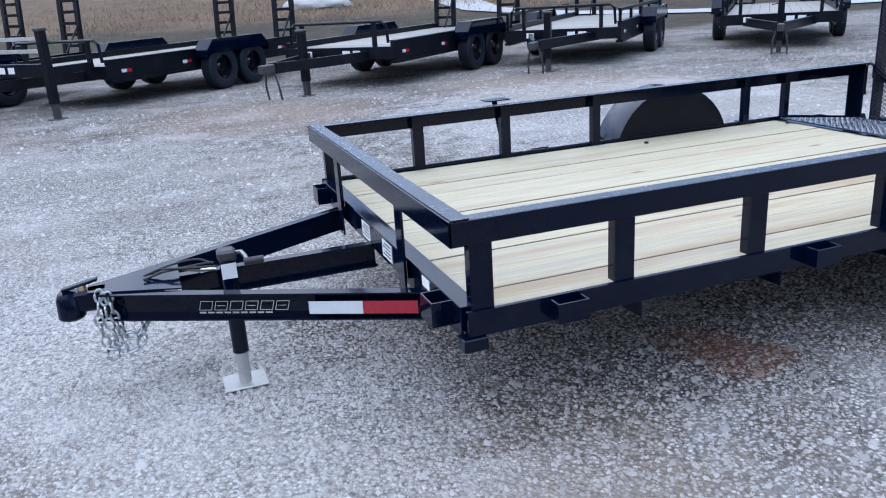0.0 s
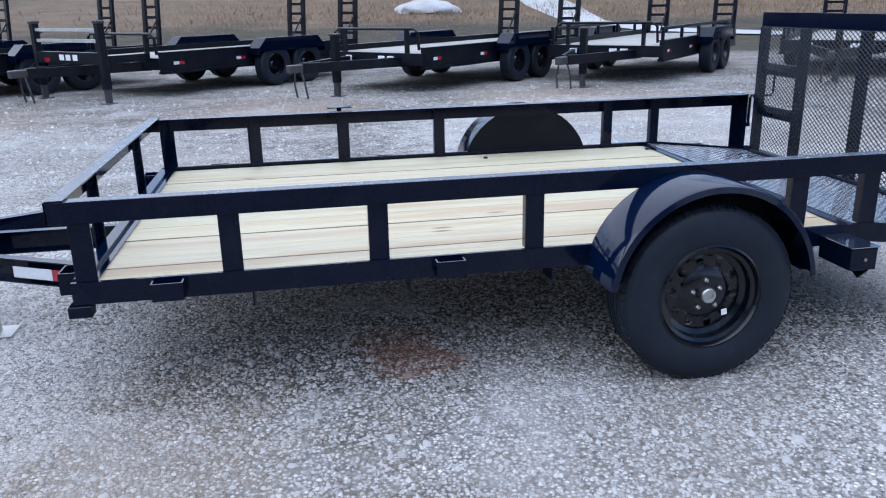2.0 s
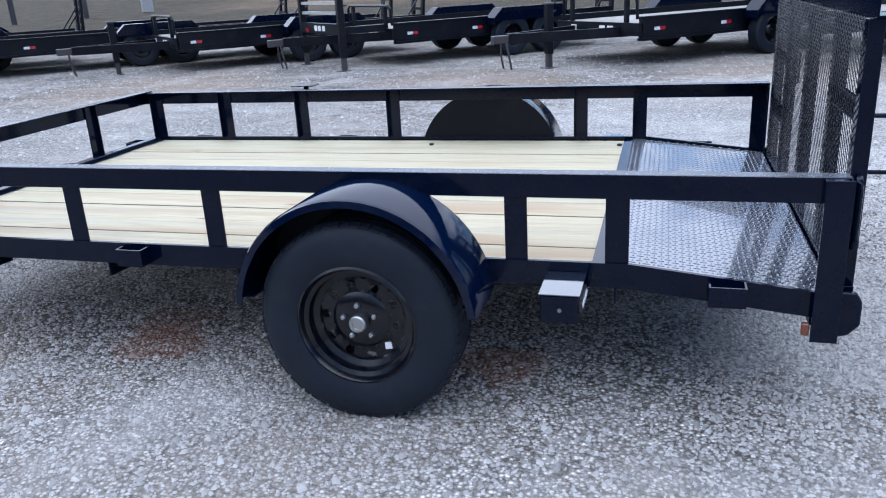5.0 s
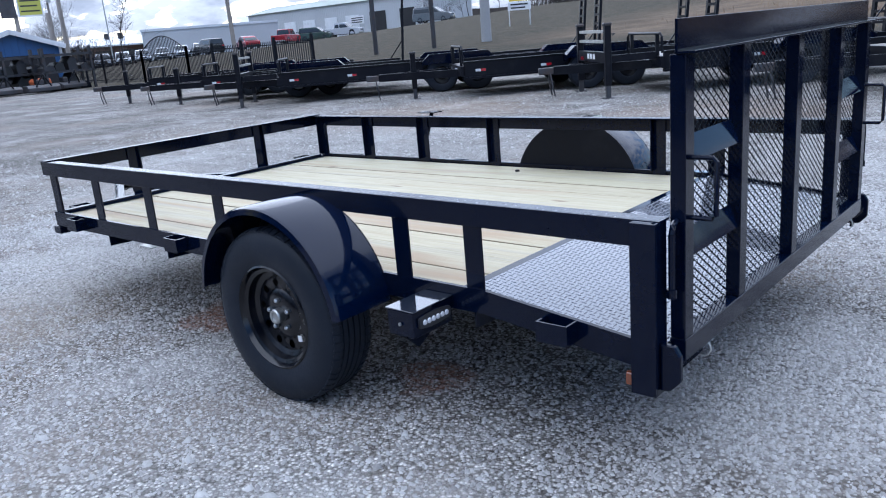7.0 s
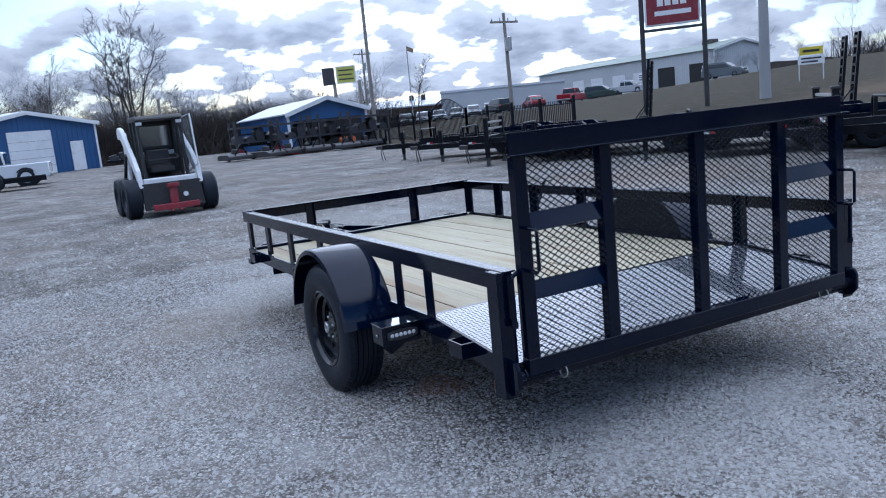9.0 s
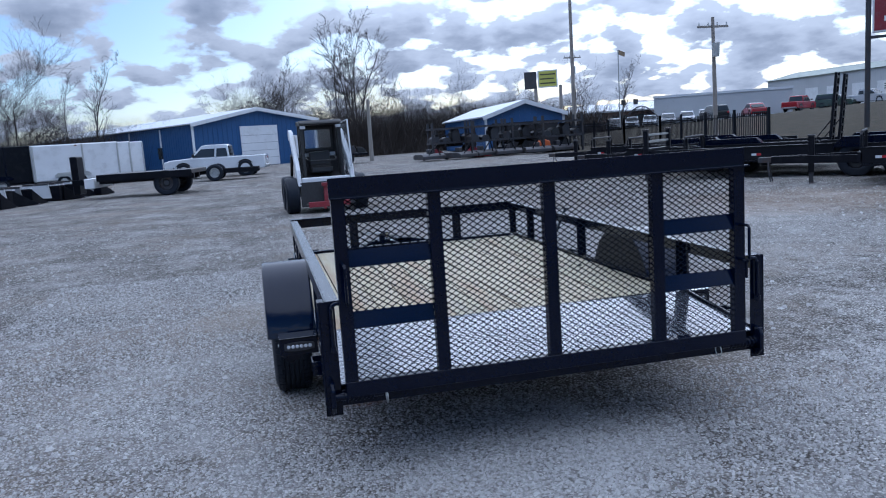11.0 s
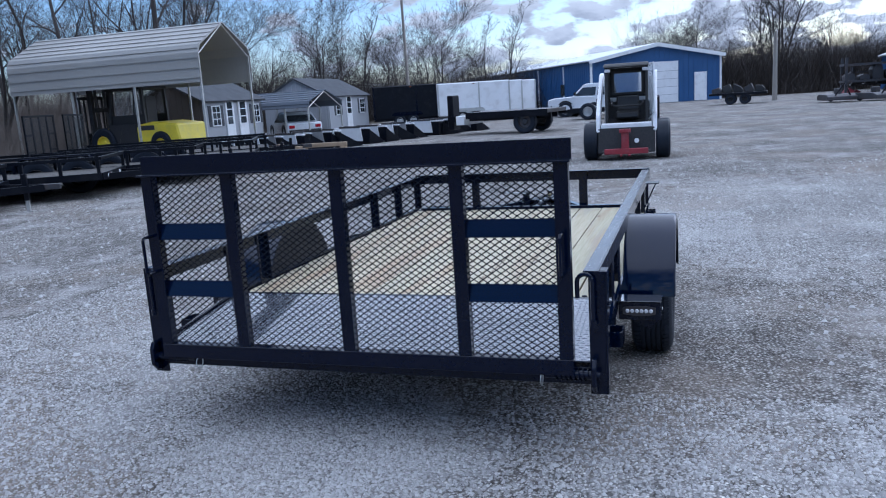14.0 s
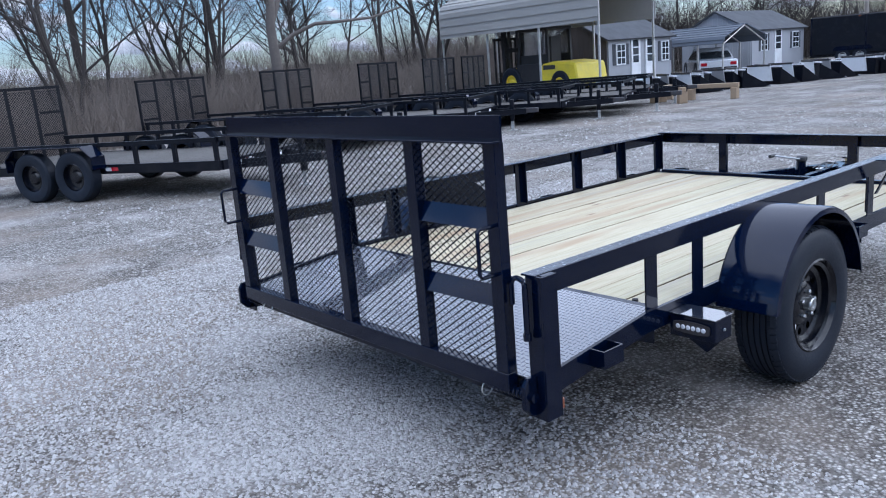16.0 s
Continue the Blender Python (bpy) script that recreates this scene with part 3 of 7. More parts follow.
for side in (0, 1):
    sg = 1 if side == 0 else -1
    HUB_X = 2.305 if side == 0 else 2.255
    # side frame: channel with a dovetail at the rear
    y = mirrored(side, 0.0)
    bm = bmesh.new()
    for z0, z1, a, b in ((Z_F0, Z_F1, 0, 0.008), (Z_F1 - 0.008, Z_F1, 0.008, 0.015), (Z_F0, Z_F0 + 0.008, 0.008, 0.05)):
        drop = 0.066
        y0, y1 = mirrored(side, a), mirrored(side, b)
        xs = ((0.0, 0), (X_TAIL, 0), (X_END - 0.05, drop))
        ring = [[bm.verts.new((x, yy, z - d)) for yy, z in ((y0, z0), (y1, z0), (y1, z1), (y0, z1))] for x, d in xs]
        for r0, r1 in zip(ring, ring[1:]):
            for i in range(4):
                bm.faces.new((r0[i], r0[(i + 1) % 4], r1[(i + 1) % 4], r1[i]))
        bm.faces.new(ring[0]), bm.faces.new(ring[-1])
    bmesh.ops.recalc_face_normals(bm, faces=bm.faces[:])
    part("side_frame", bm, M_BLACK, trailer)
    # top rail: angle, its flat on top, cut square ahead of the corner
    bm = ybox(side, -0.045, X_END, 0.0, 0.007, Z_R0, Z_R1)
    ybox(side, -0.045, X_END, 0.007, 0.062, Z_R1 - 0.007, Z_R1, bm)
    sheen_tops(part("top_rail", bm, M_BLACK, trailer, bev=0.0012))
    for x in POSTS:
        bm = ybox(side, x - 0.037, x + 0.037, 0.0085, 0.016, Z_F0 + 0.002, Z_R1 - 0.009)
        ybox(side, x - 0.037, x - 0.030, 0.016, 0.05, Z_F1, Z_R1 - 0.009, bm)
        part("post", bm, M_BLACK, trailer, bev=0.001)
    # rear corner post, down past the frame
    bm = ybox(side, 3.700, 3.776, -0.030, -0.022, 0.297, Z_R1 - 0.002)
    ybox(side, 3.768, 3.776, -0.022, 0.042, 0.297, Z_R1 - 0.002, bm)
    ybox(side, 3.700, 3.760, -0.022, -0.001, Z_R0, Z_R1 - 0.002, bm)
    part("corner_post", bm, M_BLACK, trailer, bev=0.001)
    # spring latch: pin from the corner post into the gate
    lx, ly = 3.800, mirrored(side, 0.022)
    latch = part("gate_latch", tube([(lx, ly, z) for z in (0.60, 0.765)], 0.010, 8), M_BLACK, trailer, smooth=True)
    arc = [(lx, mirrored(side, 0.022 + 0.060 * (1 - math.cos(a)) * 0.5), 0.765 + 0.030 * math.sin(a)) for a in np.linspace(0, math.pi, 9)]
    part("latch_hook", tube(arc + [(lx, mirrored(side, 0.082), 0.70)], 0.009, 8), M_BLACK, latch, smooth=True)
    part("latch_grip", tube([(lx, ly, z) for z in (0.585, 0.61)], 0.014, 10), M_BLACK, latch, smooth=True)
    # hinge with its spring and ring pin at the foot of the gate
    hinge = part("gate_hinge", tube([(3.80, mirrored(side, a), 0.385) for a in (0.0, 0.22)], 0.018, 12), M_BLACK, trailer, smooth=True)
    yy = mirrored(side, 0.012)
    part("hinge_plate", plate([(3.777, yy, 0.310), (3.806, yy, 0.315), (3.838, yy, 0.350), (3.838, yy, 0.425), (3.820, yy, 0.455), (3.777, yy, 0.455)], 0.02), M_BLACK, hinge, bev=0.004)
    coil = [(3.80 + 0.023 * math.cos(a), mirrored(side, 0.045 + 0.13 * a / 44), 0.385 + 0.023 * math.sin(a)) for a in np.linspace(0, 44, 120)]
    part("hinge_spring", tube(coil, 0.003, 5), M_BLACK, hinge)
    ring = [(3.80 + 0.026 * math.cos(a), mirrored(side, 0.235), 0.36 + 0.026 * math.sin(a)) for a in np.linspace(0, 6.283, 17)]
    part("pin_ring", tube(ring, 0.0028, 6), M_BARE, hinge)
    # stake pockets outside the frame
    for x, d in ((0.33, 0), (1.345, 0), (3.455, 0.035)):
        bm = bmesh.new()
        for x0, x1, a, b in ((x - 0.055, x + 0.055, -0.062, -0.056), (x - 0.055, x - 0.049, -0.056, -0.001), (x + 0.049, x + 0.055, -0.056, -0.001)):
            ybox(side, x0, x1, a, b, Z_F0 + 0.012 - d, Z_F1 - 0.006 - d, bm)
        part("stake_pocket", bm, M_BLACK, trailer)
    # gussets of the cross members hanging below the frame
    for x in (0.62, 1.20, 1.76, 3.12):
        y0, y1 = mirrored(side, 0.002), mirrored(side, 0.12)
        bm = plate([(x, y0, Z_F0 - 0.001), (x + 0.0, y1, Z_F0 - 0.001), (x, y1, Z_F0 - 0.06), (x, y0, Z_F0 - 0.055)], 0.006)
        bmesh.ops.recalc_face_normals(bm, faces=bm.faces[:])
        part("gusset", bm, M_BLACK, trailer)

    # fender: rolled sheet with a lip, and its inner plate
    def arc_pts(r, n=28, a0=6.5, a1=173.5):
        return [(HUB_X + r * math.cos(radians(a)), HUB_Z + 0.02 + r * math.sin(radians(a))) for a in np.linspace(a0, a1, n)]
    R = 0.418
    bm = bmesh.new()
    outer, inner = arc_pts(R), arc_pts(R - 0.004)
    lines = []
    for yy, pts in ((0.0, outer), (-0.245, outer), (-0.258, arc_pts(R - 0.006)), (-0.262, arc_pts(R - 0.028)), (-0.257, arc_pts(R - 0.028)), (-0.252, arc_pts(R - 0.010)), (-0.245, inner), (0.0, inner)):
        lines.append([bm.verts.new((px, mirrored(side, yy), pz)) for px, pz in pts])
    for a, b in zip(lines, lines[1:] + lines[:1]):
        for i in range(len(a) - 1):
            bm.faces.new((a[i], a[i + 1], b[i + 1], b[i]))
    for end in (0, -1):
        bm.faces.new([l[end] for l in lines])
    bmesh.ops.recalc_face_normals(bm, faces=bm.faces[:])
    fender = part("fender", bm, M_FENDER, trailer, "glossy black rolled steel fender", smooth=True)
    bm = bmesh.new()
    rim = [(HUB_X + R * math.cos(radians(a)), HUB_Z + 0.02 + R * math.sin(radians(a))) for a in np.linspace(6.5, 173.5, 28)]
    a = [bm.verts.new((px, mirrored(side, 0.0005), pz)) for px, pz in rim]
    b = [bm.verts.new((px, mirrored(side, 0.0065), pz)) for px, pz in rim]
    bm.faces.new(a), bm.faces.new(b[::-1])
    for i in range(len(a)):
        bm.faces.new((a[i], b[i], b[(i + 1) % len(a)], a[(i + 1) % len(a)]))
    bmesh.ops.recalc_face_normals(bm, faces=bm.faces[:])
    part("inner_plate", bm, M_BLACK_DULL, fender)
    for x in (HUB_X - 0.405, HUB_X + 0.36):
        part("step_bracket", ybox(side, x, x + 0.05, -0.235, -0.002, Z_F0 - 0.005, Z_F0 + 0.001), M_BLACK, fender)

    # wheel
    wy = mirrored(side, -0.13)

    def off(v):
        return wy - v * sg
    tyre_outline = [(0.205, 0.098), (0.222, 0.105), (0.26, 0.112), (0.30, 0.108), (0.325, 0.098), (0.338, 0.088), (0.345, 0.07)]
    for g in (0.062, 0.035, 0.008, -0.02, -0.047):
        tyre_outline += [(0.346, g), (0.346, g - 0.006), (0.337, g - 0.007), (0.337, g - 0.013), (0.346, g - 0.014)]
    tyre_outline += [(0.345, -0.07), (0.338, -0.088), (0.325, -0.098), (0.30, -0.108), (0.26, -0.112), (0.222, -0.105), (0.205, -0.098)]
    bm = lathe([(0.208, off(0.100)), (0.200, off(0.104)), (0.196, off(0.098)), (0.190, off(0.085)), (0.176, off(0.078)), (0.172, off(0.050)), (0.152, off(0.040))], 48, "y", (HUB_X, 0, HUB_Z))
    lathe([(0.100, off(0.046)), (0.080, off(0.057)), (0.045, off(0.058)), (0.0, off(0.058))], 48, "y", (HUB_X, 0, HUB_Z), bm)
    lathe([(0.170, off(0.050)), (0.166, off(0.0)), (0.172, off(-0.06)), (0.200, off(-0.095))], 40, "y", (HUB_X, 0, HUB_Z), bm)
    # the disc between is pierced by ten round holes
    for k in range(10):
        mid = 2 * math.pi * (k + 0.5) / 10 + 0.2
        half = math.pi / 10
        inner, outer_ring = [], []
        for j in range(16):
            t = 2 * math.pi * j / 16 + math.pi / 16
            u, v = math.cos(t), math.sin(t)
            m = max(abs(u), abs(v))
            rad = 0.126 + 0.026 * u / m
            ang = mid + half * v / m
            inner.append(bm.verts.new((HUB_X + (0.126 + 0.0165 * u) * math.cos(mid) - 0.0165 * v * math.sin(mid), off(0.0428), HUB_Z + (0.126 + 0.0165 * u) * math.sin(mid) + 0.0165 * v * math.cos(mid))))
            outer_ring.append(bm.verts.new((HUB_X + rad * math.cos(ang), off(0.046 - 0.006 * (rad - 0.100) / 0.052), HUB_Z + rad * math.sin(ang))))
        for j in range(16):
            bm.faces.new((inner[j], inner[(j + 1) % 16], outer_ring[(j + 1) % 16], outer_ring[j]))
    bmesh.ops.recalc_face_normals(bm, faces=bm.faces[:])
    wheel = part("wheel", bm, M_RIM, trailer, "glossy black steel wheel with round holes", smooth=True)
    bm = lathe([(r, off(v)) for r, v in tyre_outline], 72, "y", (HUB_X, 0, HUB_Z))
    # shoulder lugs standing proud of the carcass, a sipe between each two
    for k in range(64):
        for e in (1, -1):
            lug = []
            for r, v in ((0.331, 0.091), (0.3415, 0.091), (0.349, 0.070), (0.349, 0.056), (0.340, 0.056)):
                for d in (-0.034, 0.034):
                    a = (k + (0.25 * e)) * math.tau / 64 + d
                    lug.append((HUB_X + r * math.cos(a), off(v * e), HUB_Z + r * math.sin(a)))
            for q in ((0, 1, 3, 2), (2, 3, 5, 4), (4, 5, 7, 6), (6, 7, 9, 8), (0, 2, 4, 6, 8), (1, 3, 5, 7, 9)):
                bm.faces.new([bm.verts.new(lug[i]) for i in q])
    part("tyre", bm, M_RUBBER, wheel, "black ribbed trailer tyre", smooth=True)
    bm = bmesh.new()
    for k in range(90):
        t = 2 * math.pi * k / 90
        c, s = math.cos(t), math.sin(t)
        for v0, v1 in ((0.070, 0.086),):
            p0 = Vector((HUB_X + 0.347 * c, off(v0), HUB_Z + 0.347 * s))
            p1 = Vector((HUB_X + 0.336 * c, off(v1 + 0.006), HUB_Z + 0.336 * s))
            beam(p0, p1, 0.010, 0.006, bm, up=(c, 0, s))
    part("shoulder_lug", bm, M_RUBBER, wheel, kind="stuff")
    part("hub_cap", lathe([(0.030, off(0.056)), (0.030, off(0.086)), (0.026, off(0.091)), (0.017, off(0.091)), (0.016, off(0.086)), (0.0, off(0.086))], 24, "y", (HUB_X, 0, HUB_Z)), M_ZINC, wheel, "zinc hub dust cap", smooth=True)
    for k in range(5):
        t = 2 * math.pi * k / 5 + 1.65
        x, z = HUB_X + 0.058 * math.cos(t), HUB_Z + 0.058 * math.sin(t)
        part("lug_nut", lathe([(0.010, off(0.055)), (0.010, off(0.070)), (0.006, off(0.075)), (0.0, off(0.075))], 6, "y", (x, 0, z)), M_ZINC, wheel, "zinc lug nut")
    t = -0.75
    x, z = HUB_X + 0.125 * math.cos(t), HUB_Z + 0.125 * math.sin(t)
    part("rim_sticker", plate([(x - 0.012, off(0.050), z - 0.014), (x + 0.012, off(0.050), z - 0.010), (x + 0.008, off(0.050), z + 0.014), (x - 0.014, off(0.050), z + 0.010)][::sg], 0.0015), M_LABEL, wheel, "white sticker")
    part("valve", tube([(HUB_X + 0.155, off(0.055), HUB_Z - 0.20 + 0.03), (HUB_X + 0.157, off(0.075), HUB_Z - 0.20 + 0.028)], 0.005, 6), M_BARE, wheel)

    # tail lamp in its steel box
    box = part("lamp_box", ybox(side, 2.905, 3.02, -0.20, -0.003, 0.385, 0.475), M_BLACK, trailer, bev=0.003)
    part("box_lid", ybox(side, 2.90, 3.027, -0.203, -0.003, 0.476, 0.480), M_LID, box, "glossy box lid", bev=0.001)
    bm = bmesh.new()
    cy, cz = mirrored(side, -0.10), 0.432
    lens = [bm.verts.new((x, cy + dx * 0.078 * sgn, cz + dz * 0.024)) for x in (3.021, 3.030) for sgn, dx, dz in
            [(1, max(-1, min(1, 1.35 * math.cos(t))), math.sin(t)) for t in np.linspace(0, 2 * math.pi, 24, endpoint=False)]]
    a, b = lens[:24], lens[24:]
    bm.faces.new(a[::-1]), bm.faces.new(b)
    for i in range(24):
        bm.faces.new((a[i], a[(i + 1) % 24], b[(i + 1) % 24], b[i]))
    bmesh.ops.recalc_face_normals(bm, faces=bm.faces[:])
    part("lamp_lens", bm, M_STEEL_D, box, "dark oval tail lamp")
    for k in range(6):
        part("lamp_cell", lathe([(0.010, 3.0302), (0.008, 3.034), (0.0, 3.036)], 10, "x", (0, cy + (k - 2.5) * 0.022, cz)), M_LENS_C, box, "clear lamp cell", smooth=True)
    part("lamp_bolt", lathe([(0.007, mirrored(side, -0.2035)), (0.006, mirrored(side, -0.208)), (0.0, mirrored(side, -0.208))], 8, "y", (2.965, 0, 0.43)), M_ZINC, box)
    part("lamp_bracket", plate([(2.99, mirrored(side, -0.20), 0.383), (2.99, mirrored(side, -0.06), 0.383), (2.99, mirrored(side, -0.15), 0.335)], 0.008), M_BLACK, box)
    part("marker_lamp", ybox(side, 3.676, 3.698, -0.020, -0.002, 0.312, 0.352), M_AMBER, trailer, "amber side marker", bev=0.003)

# front frame, front rail and posts
part("front_frame", B((-0.004, 0.045, 0.052, W - 0.052, Z_F0 - 0.02, Z_F1)), M_BLACK, trailer, bev=0.002)
bm = B((-0.045, -0.038, 0.0, W, Z_R0 - 0.0, Z_R1 + 0.003), (-0.038, 0.02, 0.0, W, Z_R1 + 0.001, Z_R1 + 0.007))
sheen_tops(part("front_rail", bm, M_BLACK, trailer, bev=0.001))
for y in (0.56, 1.525):
    part("post", B((-0.036, -0.028, y - 0.037, y + 0.037, 0.36, Z_R1), (-0.028, -0.006, y + 0.029, y + 0.037, Z_F0, Z_R1)), M_BLACK, trailer, bev=0.001)
for y in (0.017, W - 0.017):
    part("front_corner_leg", B((-0.02, 0.06, y - 0.03, y + 0.03, 0.385, Z_F0 - 0.002)), M_BLACK, trailer, bev=0.003)
    sgn = 1 if y < 1 else -1
    part("stake_pocket", B((-0.075, -0.069, y + sgn * 0.16 - 0.055, y + sgn * 0.16 + 0.055, Z_F0, Z_F1), (-0.069, -0.005, y + sgn * 0.16 - 0.055, y + sgn * 0.16 - 0.049, Z_F0, Z_F1),
                           (-0.069, -0.005, y + sgn * 0.16 + 0.049, y + sgn * 0.16 + 0.055, Z_F0, Z_F1)), M_BLACK, trailer)
for y0 in (0.78, 1.10):
    lab = part("warning_label", B((-0.0068, -0.0048, y0, y0 + 0.13, Z_F0 + 0.0, Z_F1 - 0.012)), M_LABEL, trailer, "white safety label")
    part("label_print", B(*[(-0.0078, -0.007, y0 + 0.015, y0 + 0.115 - 0.02 * (i % 2), Z_F0 + 0.012 + 0.015 * i, Z_F0 + 0.018 + 0.015 * i) for i in range(4)]), M_PRINT, lab)
lab = part("warning_label", B((-0.0068, -0.0048, 0.335, 0.41, Z_F1 - 0.045, Z_F1 - 0.008)), M_LABEL, trailer, "white safety label")
for x in (0.60, 1.18, 1.74, 2.30, 2.76, 3.10):
    part("cross_member", B((x, x + 0.045, 0.052, W - 0.052, Z_F0 - 0.012, 0.4515)), M_BLACK_DULL, trailer)
part("tail_frame", B((3.70, 3.772, 0.01, W - 0.01, 0.335, 0.405)), M_BLACK, trailer, bev=0.002)
part("axle", tube([(AXLE_X, -0.05, HUB_Z), (AXLE_X, W + 0.05, HUB_Z)], 0.032, 12), M_BLACK_DULL, trailer, smooth=True)
for y in (0.09, W - 0.09):
    spring = [(AXLE_X + dx, y, 0.40 - 0.00 + 0.05 * (dx / 0.33) ** 2 - 0.02) for dx in np.linspace(-0.33, 0.33, 13)]
    bm = bmesh.new()
    for a, b in zip(spring, spring[1:]):
        beam(a, b, 0.045, 0.022, bm)
    part("leaf_spring", bm, M_BLACK_DULL, trailer)

# deck boards, side by side along the trailer
n_boards = 11
pitch = (W - 0.036) / n_boards
bm = B((0.047, 3.062, 0.0, pitch - 0.007, Z_DECK - 0.038, Z_DECK))
plank_mesh = mesh_of("plank", bm, M_WOOD, bev=0.002)
# the boards' long side faces take a darker wood, so the seams read
plank_mesh.materials.append(plain("dark_sawn_edge", (0.17, 0.13, 0.08), 0.85, vary=0.3, scale=8))
for p in plank_mesh.polygons:
    if abs(p.normal.y) > 0.9:
        p.material_index = 1
for k in range(n_boards):
    ob = new("plank", plank_mesh)
    ob.parent = trailer
    ob.location = (0.0, 0.018 + k * pitch + 0.0025, 0.0015 * math.sin(k * 2.3))
part("deck_strip", B((3.040, 3.085, 0.018, W - 0.018, Z_DECK + 0.003, Z_DECK + 0.0075)), M_BLACK, trailer)
part("deck_strip", B((0.046, 0.075, 0.018, W - 0.018, Z_DECK + 0.003, Z_DECK + 0.007)), M_BLACK, trailer)

# dovetail of raised tread plate
M_TREAD = plain("tread_plate_paint", (0.062, 0.072, 0.100), 0.19, metal=0.40, vary=0.3, scale=6, coat=1.0, spec=1.0, dirt=DUST, dirt_amount=0.1)
tail = (Vector((3.086, 0.016, Z_DECK + 0.006)), Vector((3.766, 0.016, 0.425)))
bm = plate([tail[0], tail[1], tail[1] + Vector((0, W - 0.032, 0)), tail[0] + Vector((0, W - 0.032, 0))], 0.006)
dx = (tail[1] - tail[0]) / 30.0
up = Vector((-(tail[1] - tail[0]).z, 0, (tail[1] - tail[0]).x)).normalized()
tread = part("tread_plate", bm, M_TREAD, trailer, "dark raised-pattern steel tread plate")
vs, fs = [], []
along = (tail[1] - tail[0]).normalized()
for i in range(30):
    for j in range(92):
        c = tail[0] + dx * (i + 0.5) + Vector((0, (j + 0.5) * (W - 0.032) / 92, 0)) + up * 0.0061
        a = (along if (i + j) % 2 else Vector((0, 1, 0)))
        b = (Vector((0, 1, 0)) if (i + j) % 2 else along)
        k = len(vs)
        vs += [c - a * 0.0125, c - b * 0.0042, c + a * 0.0125, c + b * 0.0042, c - a * 0.007 + up * 0.0018, c + a * 0.007 + up * 0.0018]
        fs += [(k, k + 1, k + 4), (k + 1, k + 2, k + 5), (k + 1, k + 5, k + 4), (k + 2, k + 3, k + 5), (k + 3, k, k + 4), (k + 3, k + 4, k + 5)]
me = bpy.data.meshes.new("tread_pattern")
me.from_pydata(vs, [], fs)
me.materials.append(M_TREAD)
ob = new("tread_pattern", me)
ob.parent = tread
tagged(ob, kind="stuff")

# the raised gate
GX, GZ0, GZ1 = 3.800, 0.385, 1.235
GA, GB = 0.060, 1.985
gate = part("gate", B((GX - 0.024, GX + 0.024, GA, GB, GZ0, GZ0 + 0.066)), M_BLACK, trailer, "black steel ramp gate standing upright", bev=0.002)
for y in (GA, 0.470, 0.990, 1.512, GB - 0.056):
    part("gate_upright", B((GX - 0.022, GX + 0.022, y, y + 0.056, GZ0 + 0.0665, GZ1)), M_BLACK, gate, bev=0.002)
part("gate_top", B((GX - 0.006, GX + 0.002, GA - 0.005, GB + 0.012, GZ1 + 0.0005, GZ1 + 0.088), (GX + 0.002, GX + 0.048, GA - 0.005, GB + 0.012, GZ1 + 0.0005, GZ1 + 0.0075)), M_BLACK, gate, bev=0.001)
for y0, y1 in ((GA + 0.057, 0.469), (1.569, GB - 0.057)):
    for z in (0.678, 0.943):
        bm = bmesh.new()
        for q in (((-0.012, 0.072), (-0.018, 0.070), (0.008, 0.000), (0.014, 0.002)), ((0.008, 0.000), (0.007, 0.006), (-0.018, 0.006), (-0.018, 0.000))):
            ends = [[bm.verts.new((GX + dx, y, z + dz)) for dx, dz in q] for y in (y0, y1)]
            bm.faces.new(ends[0]), bm.faces.new(ends[1][::-1])
            for k in range(4):
                bm.faces.new((ends[0][k], ends[1][k], ends[1][(k + 1) % 4], ends[0][(k + 1) % 4]))
        bmesh.ops.recalc_face_normals(bm, faces=bm.faces[:])
        part("gate_rung", bm, M_FENDER, gate)
for y in (GA + 0.028, GB - 0.028):
    zz = 0.80
    pts = [(GX + 0.020, y, zz), (GX + 0.085, y, zz), (GX + 0.095, y, zz + 0.010), (GX + 0.095, y, zz + 0.155), (GX + 0.085, y, zz + 0.165), (GX + 0.020, y, zz + 0.165)]
    part("gate_handle", tube(pts, 0.007, 8), M_BLACK, gate, smooth=True)


def expanded_mesh(y0, y1, z0, z1, wide=0.038, tall=0.0128, w=0.0030, t=0.0010, paint=None):
    """Expanded metal: slanted strands that meet in flat knuckles."""
    vs, fs = [], []
    ny, nz_ = int((y1 - y0) / wide), int((z1 - z0) / tall)
    wy, wz = (y1 - y0) / ny, (z1 - z0) / nz_
    for i in range(ny * 2):
        for j in range(nz_ + 1):
            flip = (i + j) % 2
            ya, yb = y0 + i * wy / 2, y0 + (i + 1) * wy / 2
            za, zb = z0 + (j + (0 if flip else 1) * 1.0 - 0.5) * wz, z0 + (j + (1 if flip else 0) * 1.0 - 0.5) * wz
            za, zb = min(max(za, z0), z1), min(max(zb, z0), z1)
            k = len(vs)
            vs += [(-t, ya, za - w), (t, ya, za + w * 0.2), (t * 0.4, ya, za + w), (-t, yb, zb - w), (t, yb, zb + w * 0.2), (t * 0.4, yb, zb + w)]
            fs += [(k, k + 3, k + 4, k + 1), (k + 1, k + 4, k + 5, k + 2), (k + 2, k + 5, k + 3, k)]
    me = bpy.data.meshes.new("expanded_mesh")
    me.from_pydata(vs, [], fs)
    me.materials.append(paint or M_BLACK)
    return me


